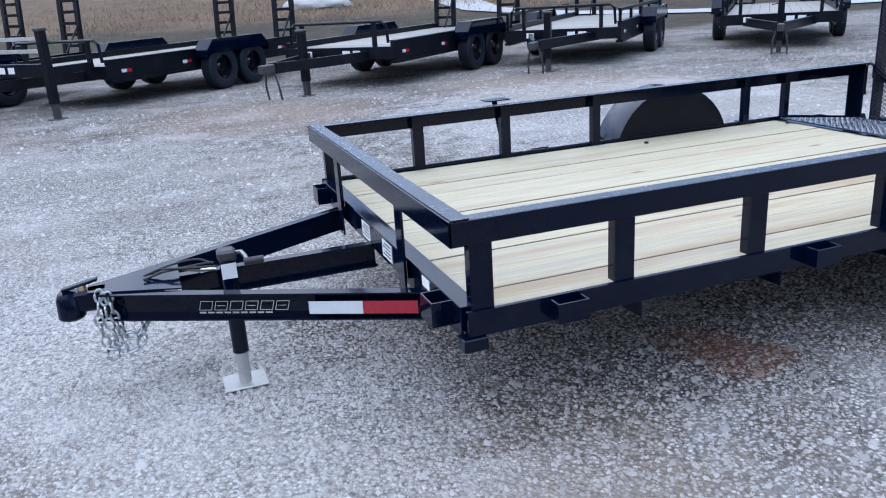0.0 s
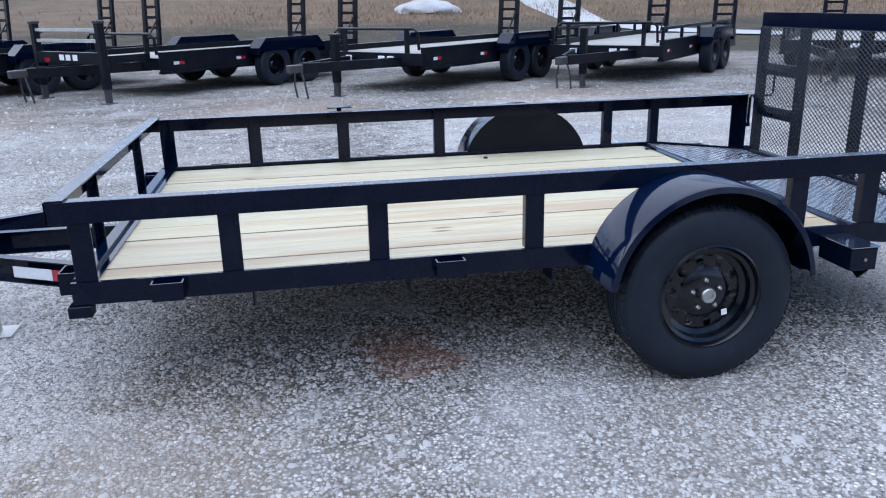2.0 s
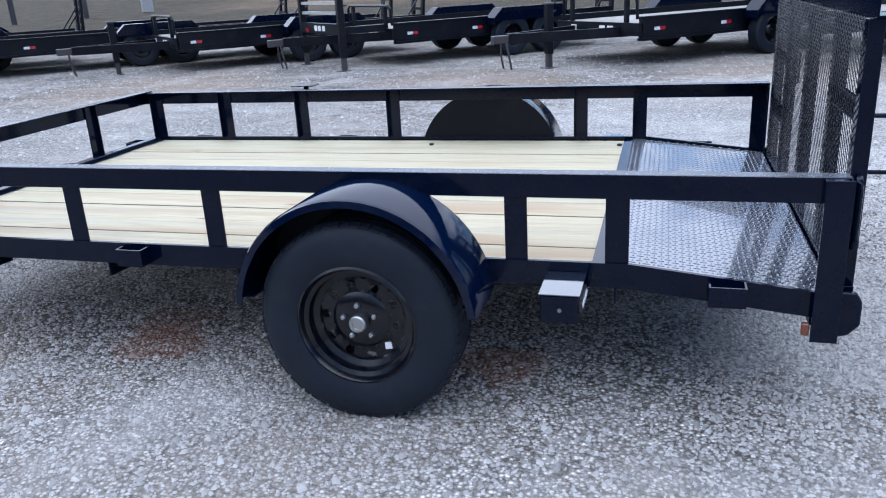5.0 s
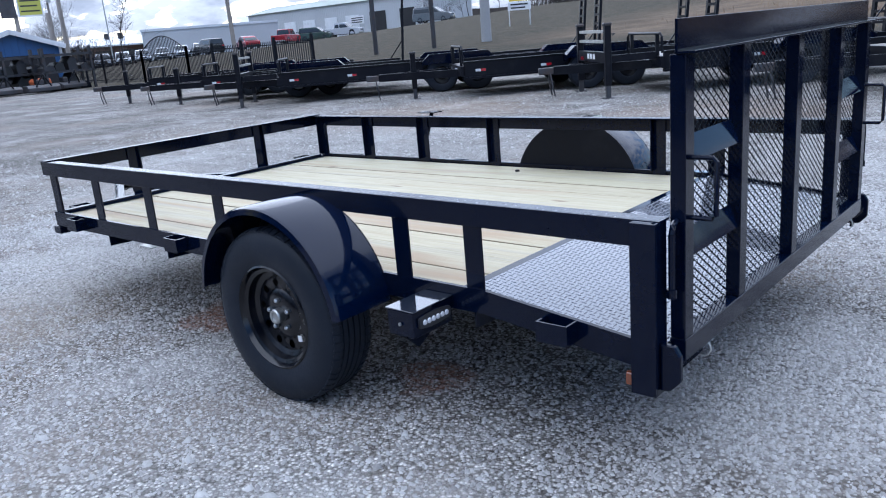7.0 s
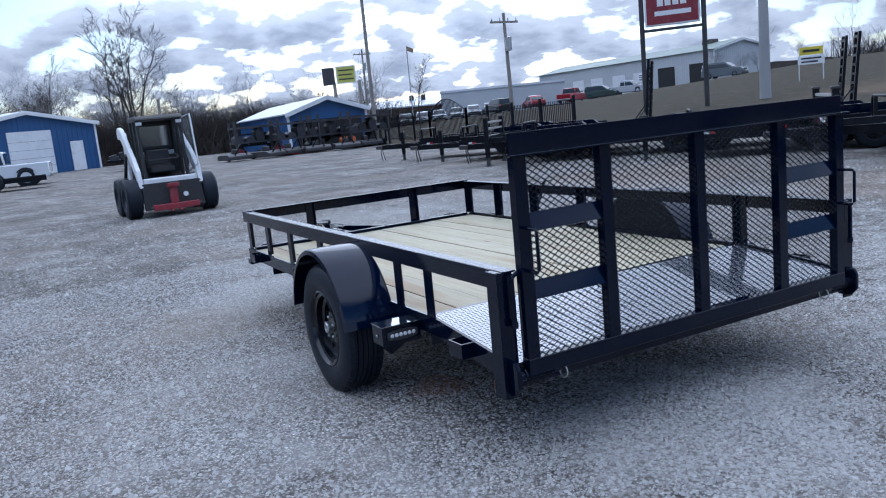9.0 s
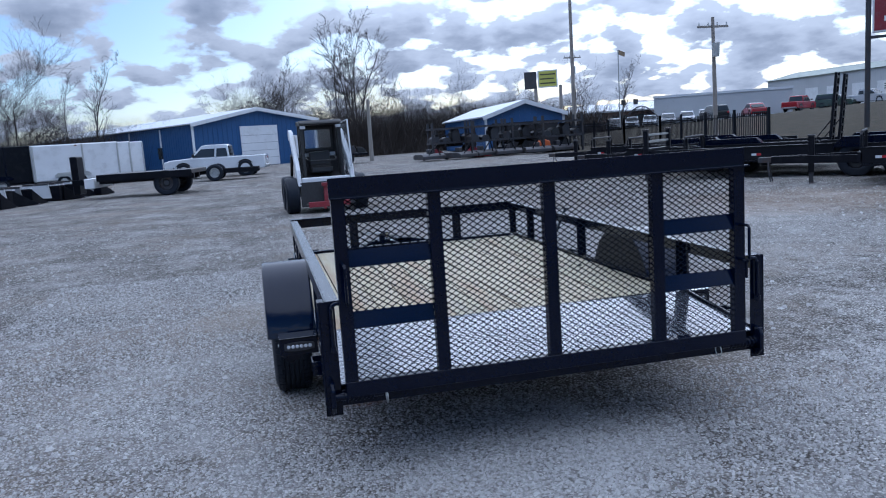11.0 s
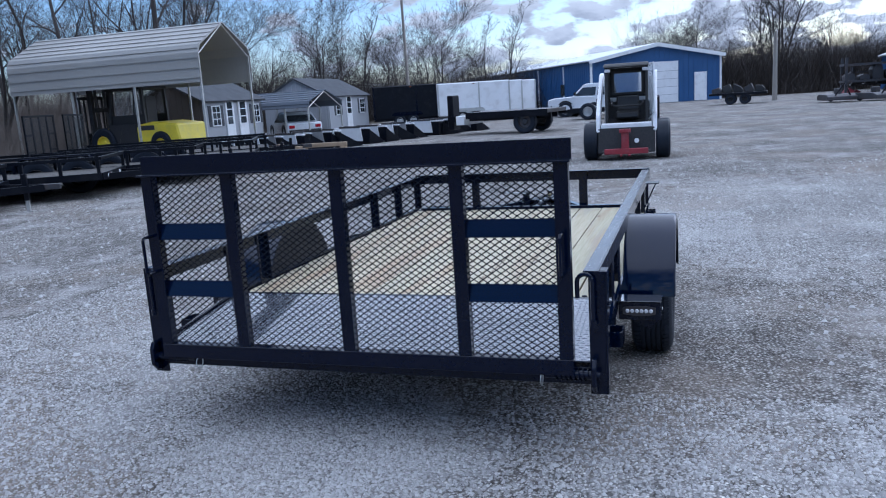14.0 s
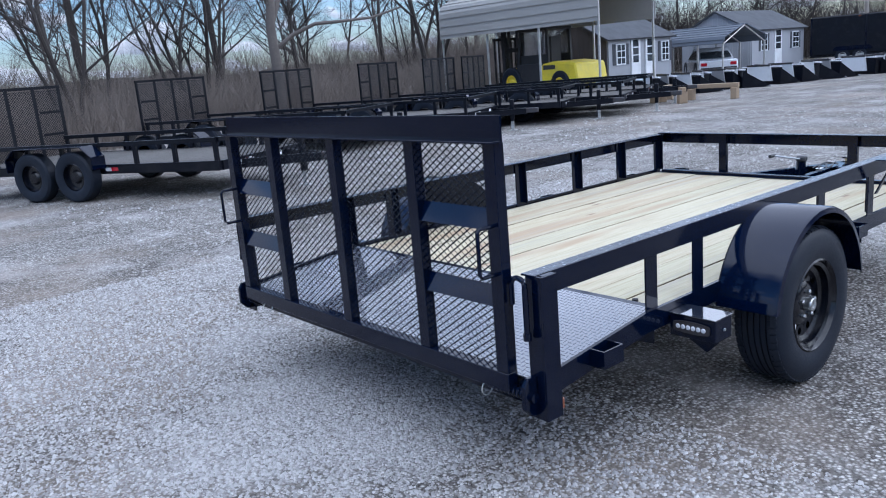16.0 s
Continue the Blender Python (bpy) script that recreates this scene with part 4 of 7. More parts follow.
M_MESH = expanded_mesh(GA + 0.02, GB - 0.02, GZ0 + 0.06, GZ1 + 0.003, paint=plain("black_mesh_paint", (0.0012, 0.0026, 0.0080), 0.26, vary=0.2, scale=8, spec=0.26))
M_MESH_DULL = expanded_mesh(GA + 0.02, GB - 0.02, GZ0 + 0.06, GZ1 + 0.003, 0.044, 0.0150, 0.0042, 0.0010, M_BLACK_DULL)
ob = new("expanded_mesh", M_MESH)
ob.location = (GX - 0.027, 0, 0)
ob.parent = gate
tagged(ob, "black expanded metal mesh", kind="stuff")

# tongue: three beams to the coupler
ZT0, ZT1 = 0.345, 0.448
APEX = Vector((-1.10, 1.03, 0))
channel = [(-0.022, -0.052), (0.022, -0.052), (0.022, -0.046), (-0.015, -0.046), (-0.015, 0.046), (0.022, 0.046), (0.022, 0.052), (-0.022, 0.052)]
zt = (ZT0 + ZT1) / 2
for y, name in ((0.41, "near"), (W - 0.41, "far")):
    flip = [(x if y < 1 else -x, z) for x, z in channel]
    tb = part("tongue_beam", profile_bar((APEX.x, 1.03 + (-0.05 if y < 1 else 0.05), zt), (-0.005, y, zt), flip), M_BLACK, trailer)
    if y < 1:
        p, q = Vector((APEX.x, 0.98, zt)), Vector((-0.005, y, zt))
        d = (q - p).normalized()
        nrm = Vector((d.y, -d.x, 0)).normalized()

        def on_beam(s0, s1, z0, z1, o=0.0235, th=0.0015, bm=None):
            a, b = p + d * s0 + nrm * o, p + d * s1 + nrm * o
            return plate([(a.x, a.y, z0), (b.x, b.y, z0), (b.x, b.y, z1), (a.x, a.y, z1)], th, bm)
        L = (q - p).length
        part("reflective_tape", on_beam(L * 0.665, L * 0.825, zt - 0.026, zt + 0.022), M_TAPE_W, tb, "silver reflective tape")
        part("reflective_tape", on_beam(L * 0.827, L * 0.985, zt - 0.026, zt + 0.022), M_TAPE_R, tb, "red reflective tape")
        # maker's mark as plain slanted outlines
        bm = bmesh.new()
        s0, s1 = L * 0.33, L * 0.61

        def bar(u0, z0, u1, z1, w=0.0022):
            a, b = p + d * u0 + nrm * 0.0245, p + d * u1 + nrm * 0.0245
            beam((a.x, a.y, z0), (b.x, b.y, z1), 0.0012, w, bm, up=(0, 0, 1) if abs(u1 - u0) > abs(z1 - z0) else tuple(d))
        for k in range(6):
            a, b = s0 + (s1 - s0) * k / 6, s0 + (s1 - s0) * (k + 0.80) / 6
            lean = 0.010
            bar(a + lean, zt + 0.026, b + lean, zt + 0.026), bar(a, zt - 0.008, b, zt - 0.008)
            bar(a, zt - 0.008, a + lean, zt + 0.026), bar(b, zt - 0.008, b + lean, zt + 0.026)
            if k % 2:
                bar(a + 0.012, zt + 0.009, b - 0.004, zt + 0.009)
        for k in range(9):
            a = s0 + (s1 - s0) * k / 11
            bar(a, zt - 0.018, a + (s1 - s0) * 0.07, zt - 0.018, 0.006)
        part("maker_mark", bm, M_BARE, tb, "white outlined maker's mark")
part("tongue_beam", profile_bar((-0.80, 1.035, zt + 0.002), (-0.005, 1.035, zt + 0.002), channel), M_BLACK, trailer)
part("tongue_plate", plate([(-1.13, 0.985, ZT1 + 0.001), (-0.80, 0.86, ZT1 + 0.001), (-0.80, 1.20, ZT1 + 0.001), (-1.13, 1.075, ZT1 + 0.001)], 0.006), M_BLACK, trailer)
coupler = part("coupler", B((-1.19, -1.06, 0.995, 1.065, 0.375, 0.455)), M_BLACK, trailer, "black ball coupler with latch", bev=0.010)
part("coupler_socket", lathe([(0.0, 0.462), (0.035, 0.455), (0.047, 0.43), (0.050, 0.36), (0.043, 0.352), (0.040, 0.36), (0.0, 0.40)], 20, "z", (-1.20, 1.03, 0)), M_BLACK, coupler, smooth=True)
part("coupler_latch", beam((-1.22, 1.03, 0.465), (-1.09, 1.03, 0.490), 0.03, 0.012), M_BLACK, coupler, bev=0.003)
part("coupler_nut", lathe([(0.016, 0.455), (0.016, 0.475), (0.0, 0.476)], 6, "z", (-1.15, 1.03, 0)), M_GOLD, coupler)

# safety chains hanging from the apex


def chain(name, pts, link=0.048):
    root = None
    total = 0
    for a, b in zip(pts, pts[1:]):
        a, b = Vector(a), Vector(b)
        n = max(1, int((b - a).length / (link * 0.72)))
        for i in range(n):
            c = a.lerp(b, (i + 0.5) / n)
            d = (b - a).normalized()
            ref = Vector((0, 1, 0)) if total % 2 else d.cross(Vector((0, 1, 0))).normalized()
            u = (ref - d * ref.dot(d)).normalized()
            loop = [c + d * (link / 2) * math.sin(t) * 1.0 + u * link * 0.30 * math.cos(t) for t in np.linspace(0, 2 * math.pi, 13)]
            bm = tube(loop, 0.0052, 6)
            ob = part("chain_link", bm, M_ZINC, root or trailer, smooth=True) if root else part(name, bm, M_ZINC, trailer, "zinc safety chain", smooth=True)
            root = root or ob
            total += 1


chain("safety_chain", [(-1.085, 0.965, 0.468), (-1.105, 0.935, 0.377), (-1.10, 0.93, 0.30), (-1.09, 0.93, 0.245), (-1.06, 0.93, 0.235), (-1.044, 0.93, 0.30), (-1.05, 0.935, 0.38), (-1.06, 0.95, 0.452)])
chain("safety_chain", [(-1.075, 0.96, 0.455), (-1.075, 0.93, 0.36), (-1.055, 0.925, 0.27), (-1.026, 0.925, 0.214), (-0.985, 0.925, 0.228), (-0.955, 0.93, 0.275), (-0.94, 0.94, 0.34)])
chain("safety_chain", [(-1.048, 0.945, 0.345), (-1.02, 0.92, 0.285), (-0.985, 0.92, 0.275), (-0.95, 0.93, 0.31), (-0.94, 0.945, 0.345)])
part("chain_hook", tube([(-1.09, 0.925, 0.24), (-1.105, 0.925, 0.215), (-1.085, 0.925, 0.195), (-1.06, 0.925, 0.205), (-1.055, 0.925, 0.235)], 0.008, 8), M_ZINC, trailer, smooth=True)
# tongue jack
JX, JY = -0.62, 0.90
jack = part("tongue_jack", tube([(JX, JY, 0.14), (JX, JY, 0.52)], 0.031, 16), M_BLACK, trailer, "black tongue jack with crank", smooth=True)
part("inner_leg", tube([(JX, JY, 0.01), (JX, JY, 0.145)], 0.025, 14), M_BARE, jack, "galvanised inner leg", smooth=True)
part("foot_plate", B((JX - 0.085, JX + 0.085, JY - 0.07, JY + 0.07, 0.003, 0.012)), M_BARE, jack, "pale zinc foot plate", bev=0.003)
part("jack_head", B((JX - 0.035, JX + 0.035, JY - 0.035, JY + 0.035, 0.52, 0.565)), M_STEEL_D, jack, bev=0.010)
part("crank", tube([(JX + 0.03, JY, 0.545), (JX + 0.055, JY - 0.01, 0.547), (JX + 0.06, JY - 0.09, 0.555), (JX + 0.06, JY - 0.20, 0.565)], 0.008, 8), M_ZINC, jack, smooth=True)
part("crank_grip", tube([(JX + 0.045, JY - 0.20, 0.566), (JX + 0.115, JY - 0.205, 0.567)], 0.014, 10), M_SEAT, jack, smooth=True)
part("jack_label", B((JX - 0.028, JX + 0.028, JY - 0.0345, JY - 0.033, 0.455, 0.515)), M_LABEL, jack)
# wiring lying on the tongue
bm = bmesh.new()
for k in range(4):
    pts = [(-0.93 + 0.26 * s + 0.015 * math.sin(7 * s + k), 1.00 + 0.022 * k + 0.03 * math.sin(5 * s + 1.3 * k), ZT1 + 0.016 + 0.03 * math.sin(math.pi * s) * (0.5 + 0.3 * (k % 2))) for s in np.linspace(0, 1, 14)]
    tube(pts, 0.0045, 6, bm)
part("wiring_loom", bm, M_SEAT, trailer, "coiled black wiring loom", smooth=True)
part("wiring_tag", B((-0.72, -0.66, 0.99, 1.03, ZT1 + 0.009, ZT1 + 0.013)), M_LABEL, trailer)
part("brake_wire", tube([(AXLE_X + 0.3, 0.04, 0.42), (2.75, 0.03, 0.405), (2.9, 0.03, 0.42)], 0.006, 6), M_SEAT, trailer)
# spare wheel bracket on the far rail
bracket = part("spare_bracket", B((1.00, 1.15, W + 0.03, W + 0.12, Z_R1 + 0.012, Z_R1 + 0.018)), M_BLACK, trailer, bev=0.001)
part("bracket_brace", beam((1.075, W + 0.012, Z_R0 - 0.10), (1.075, W + 0.10, Z_R1 + 0.015), 0.03, 0.008), M_BLACK, bracket)
for x in (1.95, 3.02):
    part("deck_bolt", lathe([(0.014, Z_DECK + 0.001), (0.013, Z_DECK + 0.010), (0.0, Z_DECK + 0.012)], 8, "z", (x, W - 0.16, 0)), M_DARK, trailer)


# ---- yard: parked equipment trailers ----
def prism(outline, y0, y1, bm=None, inset=0.0):
    """A side outline (x, z) given width from y0 to y1; inset narrows the upper points."""
    bm = bm or bmesh.new()
    zs = [z for _, z in outline]
    lo, hi = min(zs), max(zs)
    a = [bm.verts.new((x, y0 + inset * (z - lo) / (hi - lo), z)) for x, z in outline]
    b = [bm.verts.new((x, y1 - inset * (z - lo) / (hi - lo), z)) for x, z in outline]
    n = len(outline)
    bm.faces.new(a), bm.faces.new(b[::-1])
    for i in range(n):
        bm.faces.new((a[i], b[i], b[(i + 1) % n], a[(i + 1) % n]))
    bmesh.ops.recalc_face_normals(bm, faces=bm.faces[:])
    return bm


def wheel_on(parent, x, y, out, r=0.38, w=0.24, rim=0.21, rim_mat=None, n=28, name="wheel"):
    """A wheel whose outside faces the side out (+1 or -1) along y; the rim carries the tyre."""
    s = out
    wh = part(name, lathe([(rim, y + s * w * 0.36), (rim * 0.93, y + s * w * 0.40), (rim * 0.84, y + s * w * 0.12), (rim * 0.5, y + s * w * 0.10), (rim * 0.36, y + s * w * 0.24), (0.0, y + s * w * 0.26)], n, "y", (x, 0, r)),
              rim_mat or M_RIM, parent, smooth=True)
    part("tyre", lathe([(rim * 0.98, y + s * w * 0.40), (rim * 1.2, y + s * w * 0.5), (r * 0.92, y + s * w * 0.47), (r, y + s * w * 0.34), (r, y - s * w * 0.34), (r * 0.92, y - s * w * 0.47), (rim * 1.2, y - s * w * 0.5), (rim * 0.98, y - s * w * 0.40)], n, "y", (x, 0, r)),
         M_RUBBER, wh, smooth=True)
    return wh


M_DECK_G = plain("weathered_deck_boards", (0.26, 0.245, 0.215), 0.6, vary=0.25, scale=3, bump=0.002)


M_DECK_D = plain("dark_stained_deck_boards", (0.060, 0.055, 0.048), 0.75, vary=0.3, scale=3, bump=0.002)


def boards(parent, x0, x1, y, z0, z1, wood=None):
    """Ten deck boards side by side."""
    me = mesh_of("deck_board", B((x0, x1, 0, 0.187, z0, z1)), wood or M_DECK_G)
    for k in range(10):
        ob = new("deck_board", me)
        ob.parent = parent
        ob.location = (0, y + k * 0.193, 0)


def equipment_trailer(dual_jack=False, length=5.2, ramps=True, rail=False):
    """Tandem flatbed: the jack stands at the origin, the rear lies along +x."""
    root = thing("equipment_trailer", "black tandem equipment trailer with upright ladder ramps, parked on gravel", "trailer", "row of parked equipment trailers")
    zd, hw, x0 = 0.64, 1.02, 0.95
    x1 = x0 + length
    ax = x0 + length * 0.56
    for s in (-1, 1):
        part("tongue_beam", beam((-0.75, s * 0.04, 0.50), (x0 + 0.1, s * 0.62, 0.50), 0.06, 0.15), M_BLACK_DULL, root)
        side = part("side_frame", B((x0, x1, s * hw - 0.035, s * hw + 0.035, zd - 0.22, zd + 0.075)), M_BLACK_DULL, root)
        for z0, z1 in ((zd - 0.262, zd - 0.221), (zd + 0.076, zd + 0.092)):
            part("frame_flange", B((x0, x1, s * hw - 0.06, s * hw + 0.06, z0, z1)), M_BLACK_DULL, side)
        for x in (x0 + 0.35, x0 + 1.7, x1 - 0.5):
            part("reflector", B((x, x + 0.10, s * (hw + 0.037) - 0.002, s * (hw + 0.037) + 0.002, zd - 0.12, zd - 0.07)), M_LENS_R, side, "red reflector")
            part("reflector", B((x - 0.11, x - 0.005, s * (hw + 0.037) - 0.002, s * (hw + 0.037) + 0.002, zd - 0.12, zd - 0.07)), M_TAPE_W, side, "silver reflector")
        # squared fender over both wheels
        prof = [(ax - 0.86, zd - 0.06), (ax - 0.86, zd + 0.06), (ax - 0.68, zd + 0.23), (ax + 0.68, zd + 0.23), (ax + 0.86, zd + 0.06), (ax + 0.86, zd - 0.06)]
        inner = [(x * 1.0 + (0.012 if x < ax else -0.012), z - 0.012) for x, z in prof]
        bm = prism(prof + inner[::-1], s * (hw + 0.04) if s > 0 else s * (hw + 0.33), s * (hw + 0.33) if s > 0 else s * (hw + 0.04))
        fender = part("fender", bm, M_BLACK, root, bev=0.004)
        for o in (0.045, 0.318):
            y0 = s * (hw + o)
            part("fender_skirt", prism([(ax - 0.84, zd + 0.0), (ax - 0.84, zd + 0.055), (ax - 0.67, zd + 0.216), (ax + 0.67, zd + 0.216), (ax + 0.84, zd + 0.055), (ax + 0.84, zd + 0.0)], y0 - 0.005, y0 + 0.005), M_BLACK, fender)
        for k in (-0.42, 0.42):
            wheel_on(root, ax + k, s * (hw + 0.18), s)
        # headboard stakes and step rail
        part("stake", B((x0 - 0.03, x0 + 0.03, s * 0.70 - 0.03, s * 0.70 + 0.03, zd, zd + 0.36)), M_BLACK_DULL, root)
        if ramps:
            bm = bmesh.new()
            y = s * 0.76
            for e in (-0.21, 0.21):
                beam((x1 + 0.06, y + e, zd - 0.1), (x1 + 0.20, y + e, zd + 1.72), 0.06, 0.09, bm, up=(0, 1, 0))
            for k in range(9):
                f = (k + 0.5) / 9
                beam((x1 + 0.06 + 0.14 * f, y - 0.19, zd - 0.1 + 1.82 * f), (x1 + 0.06 + 0.14 * f, y + 0.19, zd - 0.1 + 1.82 * f), 0.07, 0.055, bm)
            ramp = part("ramp", bm, M_BLACK_DULL, root)
            part("ramp_prop", beam((x1 - 0.35, y - 0.2, zd + 0.0), (x1 + 0.08, y - 0.2, zd + 0.55), 0.025, 0.025), M_BLACK_DULL, ramp)
    if rail:
        for s in (-1, 1):
            part("side_rail", B((x0, x1 - 0.6, s * hw - 0.025, s * hw + 0.025, zd + 0.26, zd + 0.31)), M_BLACK_DULL, root)
            for k in range(5):
                x = x0 + 0.05 + k * (length - 0.8) / 4
                part("rail_stake", B((x - 0.025, x + 0.025, s * hw - 0.024, s * hw + 0.024, zd, zd + 0.26)), M_BLACK_DULL, root)
    part("front_frame", B((x0 - 0.06, x0 + 0.02, -hw - 0.035, hw + 0.035, zd - 0.19, zd)), M_BLACK_DULL, root)
    part("headboard_bar", tube([(x0, -0.95, zd + 0.05), (x0, -0.93, zd + 0.32), (x0, -0.85, zd + 0.38), (x0, 0.85, zd + 0.38), (x0, 0.93, zd + 0.32), (x0, 0.95, zd + 0.05)], 0.024, 8), M_BLACK_DULL, root, smooth=True)
    part("rear_frame", B((x1 - 0.08, x1 + 0.04, -hw - 0.03, hw + 0.03, zd - 0.25, zd)), M_BLACK_DULL, root)
    boards(root, x0 + 0.03, x1 - 0.09, -hw + 0.045, zd - 0.045, zd - 0.003)
    part("coupler", B((-1.02, -0.66, -0.055, 0.055, 0.44, 0.56)), M_STEEL_D, root, bev=0.012)
    for y in ((-0.92, 0.92) if dual_jack else (0.0,)):
        jack = part("jack", B((-0.055, 0.055, y - 0.055, y + 0.055, 0.22, 1.22 if dual_jack else 0.95)), M_BLACK_DULL, root, bev=0.006)
        part("jack_head", B((-0.07, 0.07, y - 0.07, y + 0.07, 1.2205 if dual_jack else 0.9505, 1.27 if dual_jack else 0.99)), M_STEEL_D, jack, bev=0.012)
        part("jack_crank", tube([(0.07, y, 1.08 if dual_jack else 0.86), (0.13, y, 1.08 if dual_jack else 0.86), (0.14, y + 0.16, 1.05 if dual_jack else 0.83)], 0.011, 6), M_STEEL_D, jack)
        part("jack_leg", B((-0.04, 0.04, y - 0.04, y + 0.04, 0.012, 0.22)), M_STEEL_D, jack)
        part("jack_foot", B((-0.10, 0.10, y - 0.10, y + 0.10, 0.0, 0.012)), M_STEEL_D, jack)
    if dual_jack:
        for z, h in ((1.10, 0.05), (0.93, 0.05)):
            part("jack_tie", B((-0.025, 0.025, -0.864, 0.864, z, z + h)), M_BARE, root, "pale steel tie bar")
        tie = part("jack_beam", B((-0.05, 0.05, -0.864, 0.864, 0.60, 0.78)), M_BLACK_DULL, root)
        for k in (-0.30, -0.10, 0.08):
            part("label", B((-0.054, -0.051, k, k + 0.13, 0.65, 0.74)), M_LABEL, tie, "white safety label")
        part("reflector", B((-0.054, -0.051, 0.50, 0.66, 0.62, 0.68)), M_LENS_R, tie, "red reflector")
        for s in (-1, 1):
            part("tongue_brace", B((0.051, x0 - 0.07, s * 0.80 - 0.035, s * 0.80 + 0.035, 0.60, 0.72)), M_BLACK_DULL, root)
    for k in (-0.45, -0.25, 0.5):
        part("label", B((x0 - 0.064, x0 - 0.061, k, k + 0.14, zd - 0.14, zd - 0.05)), M_LABEL, root, "white safety label")
    for s in (-1, 1):
        bm = bmesh.new()
        tube([(-0.82, s * 0.07, 0.46), (-0.80, s * 0.12, 0.25), (-0.76, s * 0.12, 0.05)], 0.016, 6, bm)
        part("safety_chain", bm, M_STEEL_D, root)
    return root


proto = equipment_trailer()
proto.matrix_world = pose(1.47, 10.2, 0, 0, 0, 42)
copy_thing(proto, pose(-6.9, 10.75, 0, 0, 0, 46))
longer = equipment_trailer(dual_jack=True, length=7.5)
tagged(longer, "long black tandem equipment trailer with upright ladder ramps")
longer.matrix_world = pose(-11.7, 9.9, 0, 0, 0, 44)
bare = equipment_trailer(ramps=False, length=6.0)
tagged(bare, "black tandem flatbed trailer without ramps, parked on gravel")
bare.matrix_world = pose(-18.6, 10.5, 0, 0, 0, 45)
dual = equipment_trailer(dual_jack=True, length=4.9)
dual.matrix_world = pose(-2.75, 11.1, 0, 0, 0, 45)
copy_thing(proto, pose(-15.1, 10.1, 0, 0, 0, 43))
low = equipment_trailer(rail=True)
tagged(low, "black tandem trailer with stake rails and upright ladder ramps")
low.matrix_world = pose(5.6, 10.1, 0, 0, 0, 47)
copy_thing(low, pose(9.82, 9.36, 0, 0, 0, 48))


def gate_trailer(length=4.9):
    """Tandem utility trailer with its mesh gate up: the jack stands at the origin, the rear lies along +x."""
    root = thing("tandem_utility_trailer", "black tandem utility trailer with tall mesh gate raised, parked on gravel", "trailer", "row of parked utility trailers")
    zd, hw, x0 = 0.50, 1.0, 0.85
    x1 = x0 + length
    ax = x0 + length * 0.57
    for s in (-1, 1):
        part("tongue_beam", beam((-0.12, s * 0.04, 0.40), (x0 + 0.05, s * 0.6, 0.40), 0.05, 0.12), M_BLACK_DULL, root)
        part("side_frame", B((x0, x1, s * hw - 0.03, s * hw + 0.03, zd - 0.13, zd)), M_BLACK_DULL, root)
        part("top_rail", B((x0, x1, s * hw - 0.03, s * hw + 0.03, zd + 0.25, zd + 0.31)), M_BLACK_DULL, root)
        for k in range(8):
            x = x0 + 0.04 + k * (length - 0.08) / 7
            part("post", B((x - 0.03, x + 0.03, s * hw - 0.022, s * hw + 0.022, zd, zd + 0.25)), M_BLACK_DULL, root)
        prof = [(ax - 0.84, zd - 0.04), (ax - 0.84, zd + 0.14), (ax - 0.66, zd + 0.29), (ax + 0.66, zd + 0.29), (ax + 0.84, zd + 0.14), (ax + 0.84, zd - 0.04)]
        inner = [(x + (0.012 if x < ax else -0.012), z - 0.012) for x, z in prof]
        part("fender", prism(prof + inner[::-1], min(s * (hw + 0.035), s * (hw + 0.29)), max(s * (hw + 0.035), s * (hw + 0.29))), M_BLACK, root, bev=0.004)
        for k in (-0.41, 0.41):
            wheel_on(root, ax + k, s * (hw + 0.16), s, 0.36, 0.22, 0.2)
        part("reflector", B((x0 + 1.75, x0 + 1.87, s * (hw + 0.032) - 0.002, s * (hw + 0.032) + 0.002, zd - 0.09, zd - 0.04)), M_LENS_R, root, "red reflector")
        part("reflector", B((x0 + 1.875, x0 + 1.98, s * (hw + 0.032) - 0.002, s * (hw + 0.032) + 0.002, zd - 0.09, zd - 0.04)), M_TAPE_W, root, "silver reflector")
    part("front_rail", B((x0 - 0.03, x0 + 0.03, -hw, hw, zd + 0.251, zd + 0.311)), M_BLACK_DULL, root)
    part("front_frame", B((x0 - 0.03, x0 + 0.03, -hw + 0.03, hw - 0.03, zd - 0.13, zd)), M_BLACK_DULL, root)
    boards(root, x0 + 0.035, x1 - 0.06, -hw + 0.035, zd - 0.045, zd - 0.006, M_DECK_D)
    hw = 1.11
    gt = part("gate", B((x1 + 0.01, x1 + 0.05, -hw + 0.02, hw - 0.02, zd - 0.12, zd - 0.07)), M_BLACK_DULL, root, "tall mesh gate")
    part("gate_top", B((x1 + 0.01, x1 + 0.05, -hw + 0.02, hw - 0.02, zd + 1.14, zd + 1.19)), M_BLACK_DULL, gt)
    for k in range(5):
        y = -hw + 0.045 + k * (2 * hw - 0.09) / 4
        part("gate_upright", B((x1 + 0.012, x1 + 0.048, y - 0.022, y + 0.022, zd - 0.07, zd + 1.14)), M_BLACK_DULL, gt)
    for k in (0, 3):
        y = -hw + 0.07 + k * (2 * hw - 0.09) / 4
        for z in (0.34, 0.72):
            part("gate_rung", B((x1 + 0.016, x1 + 0.044, y, y + 0.43, zd + z, zd + z + 0.045)), M_BLACK_DULL, gt)
    mesh = new("expanded_mesh", M_MESH_DULL)
    mesh.parent = gt
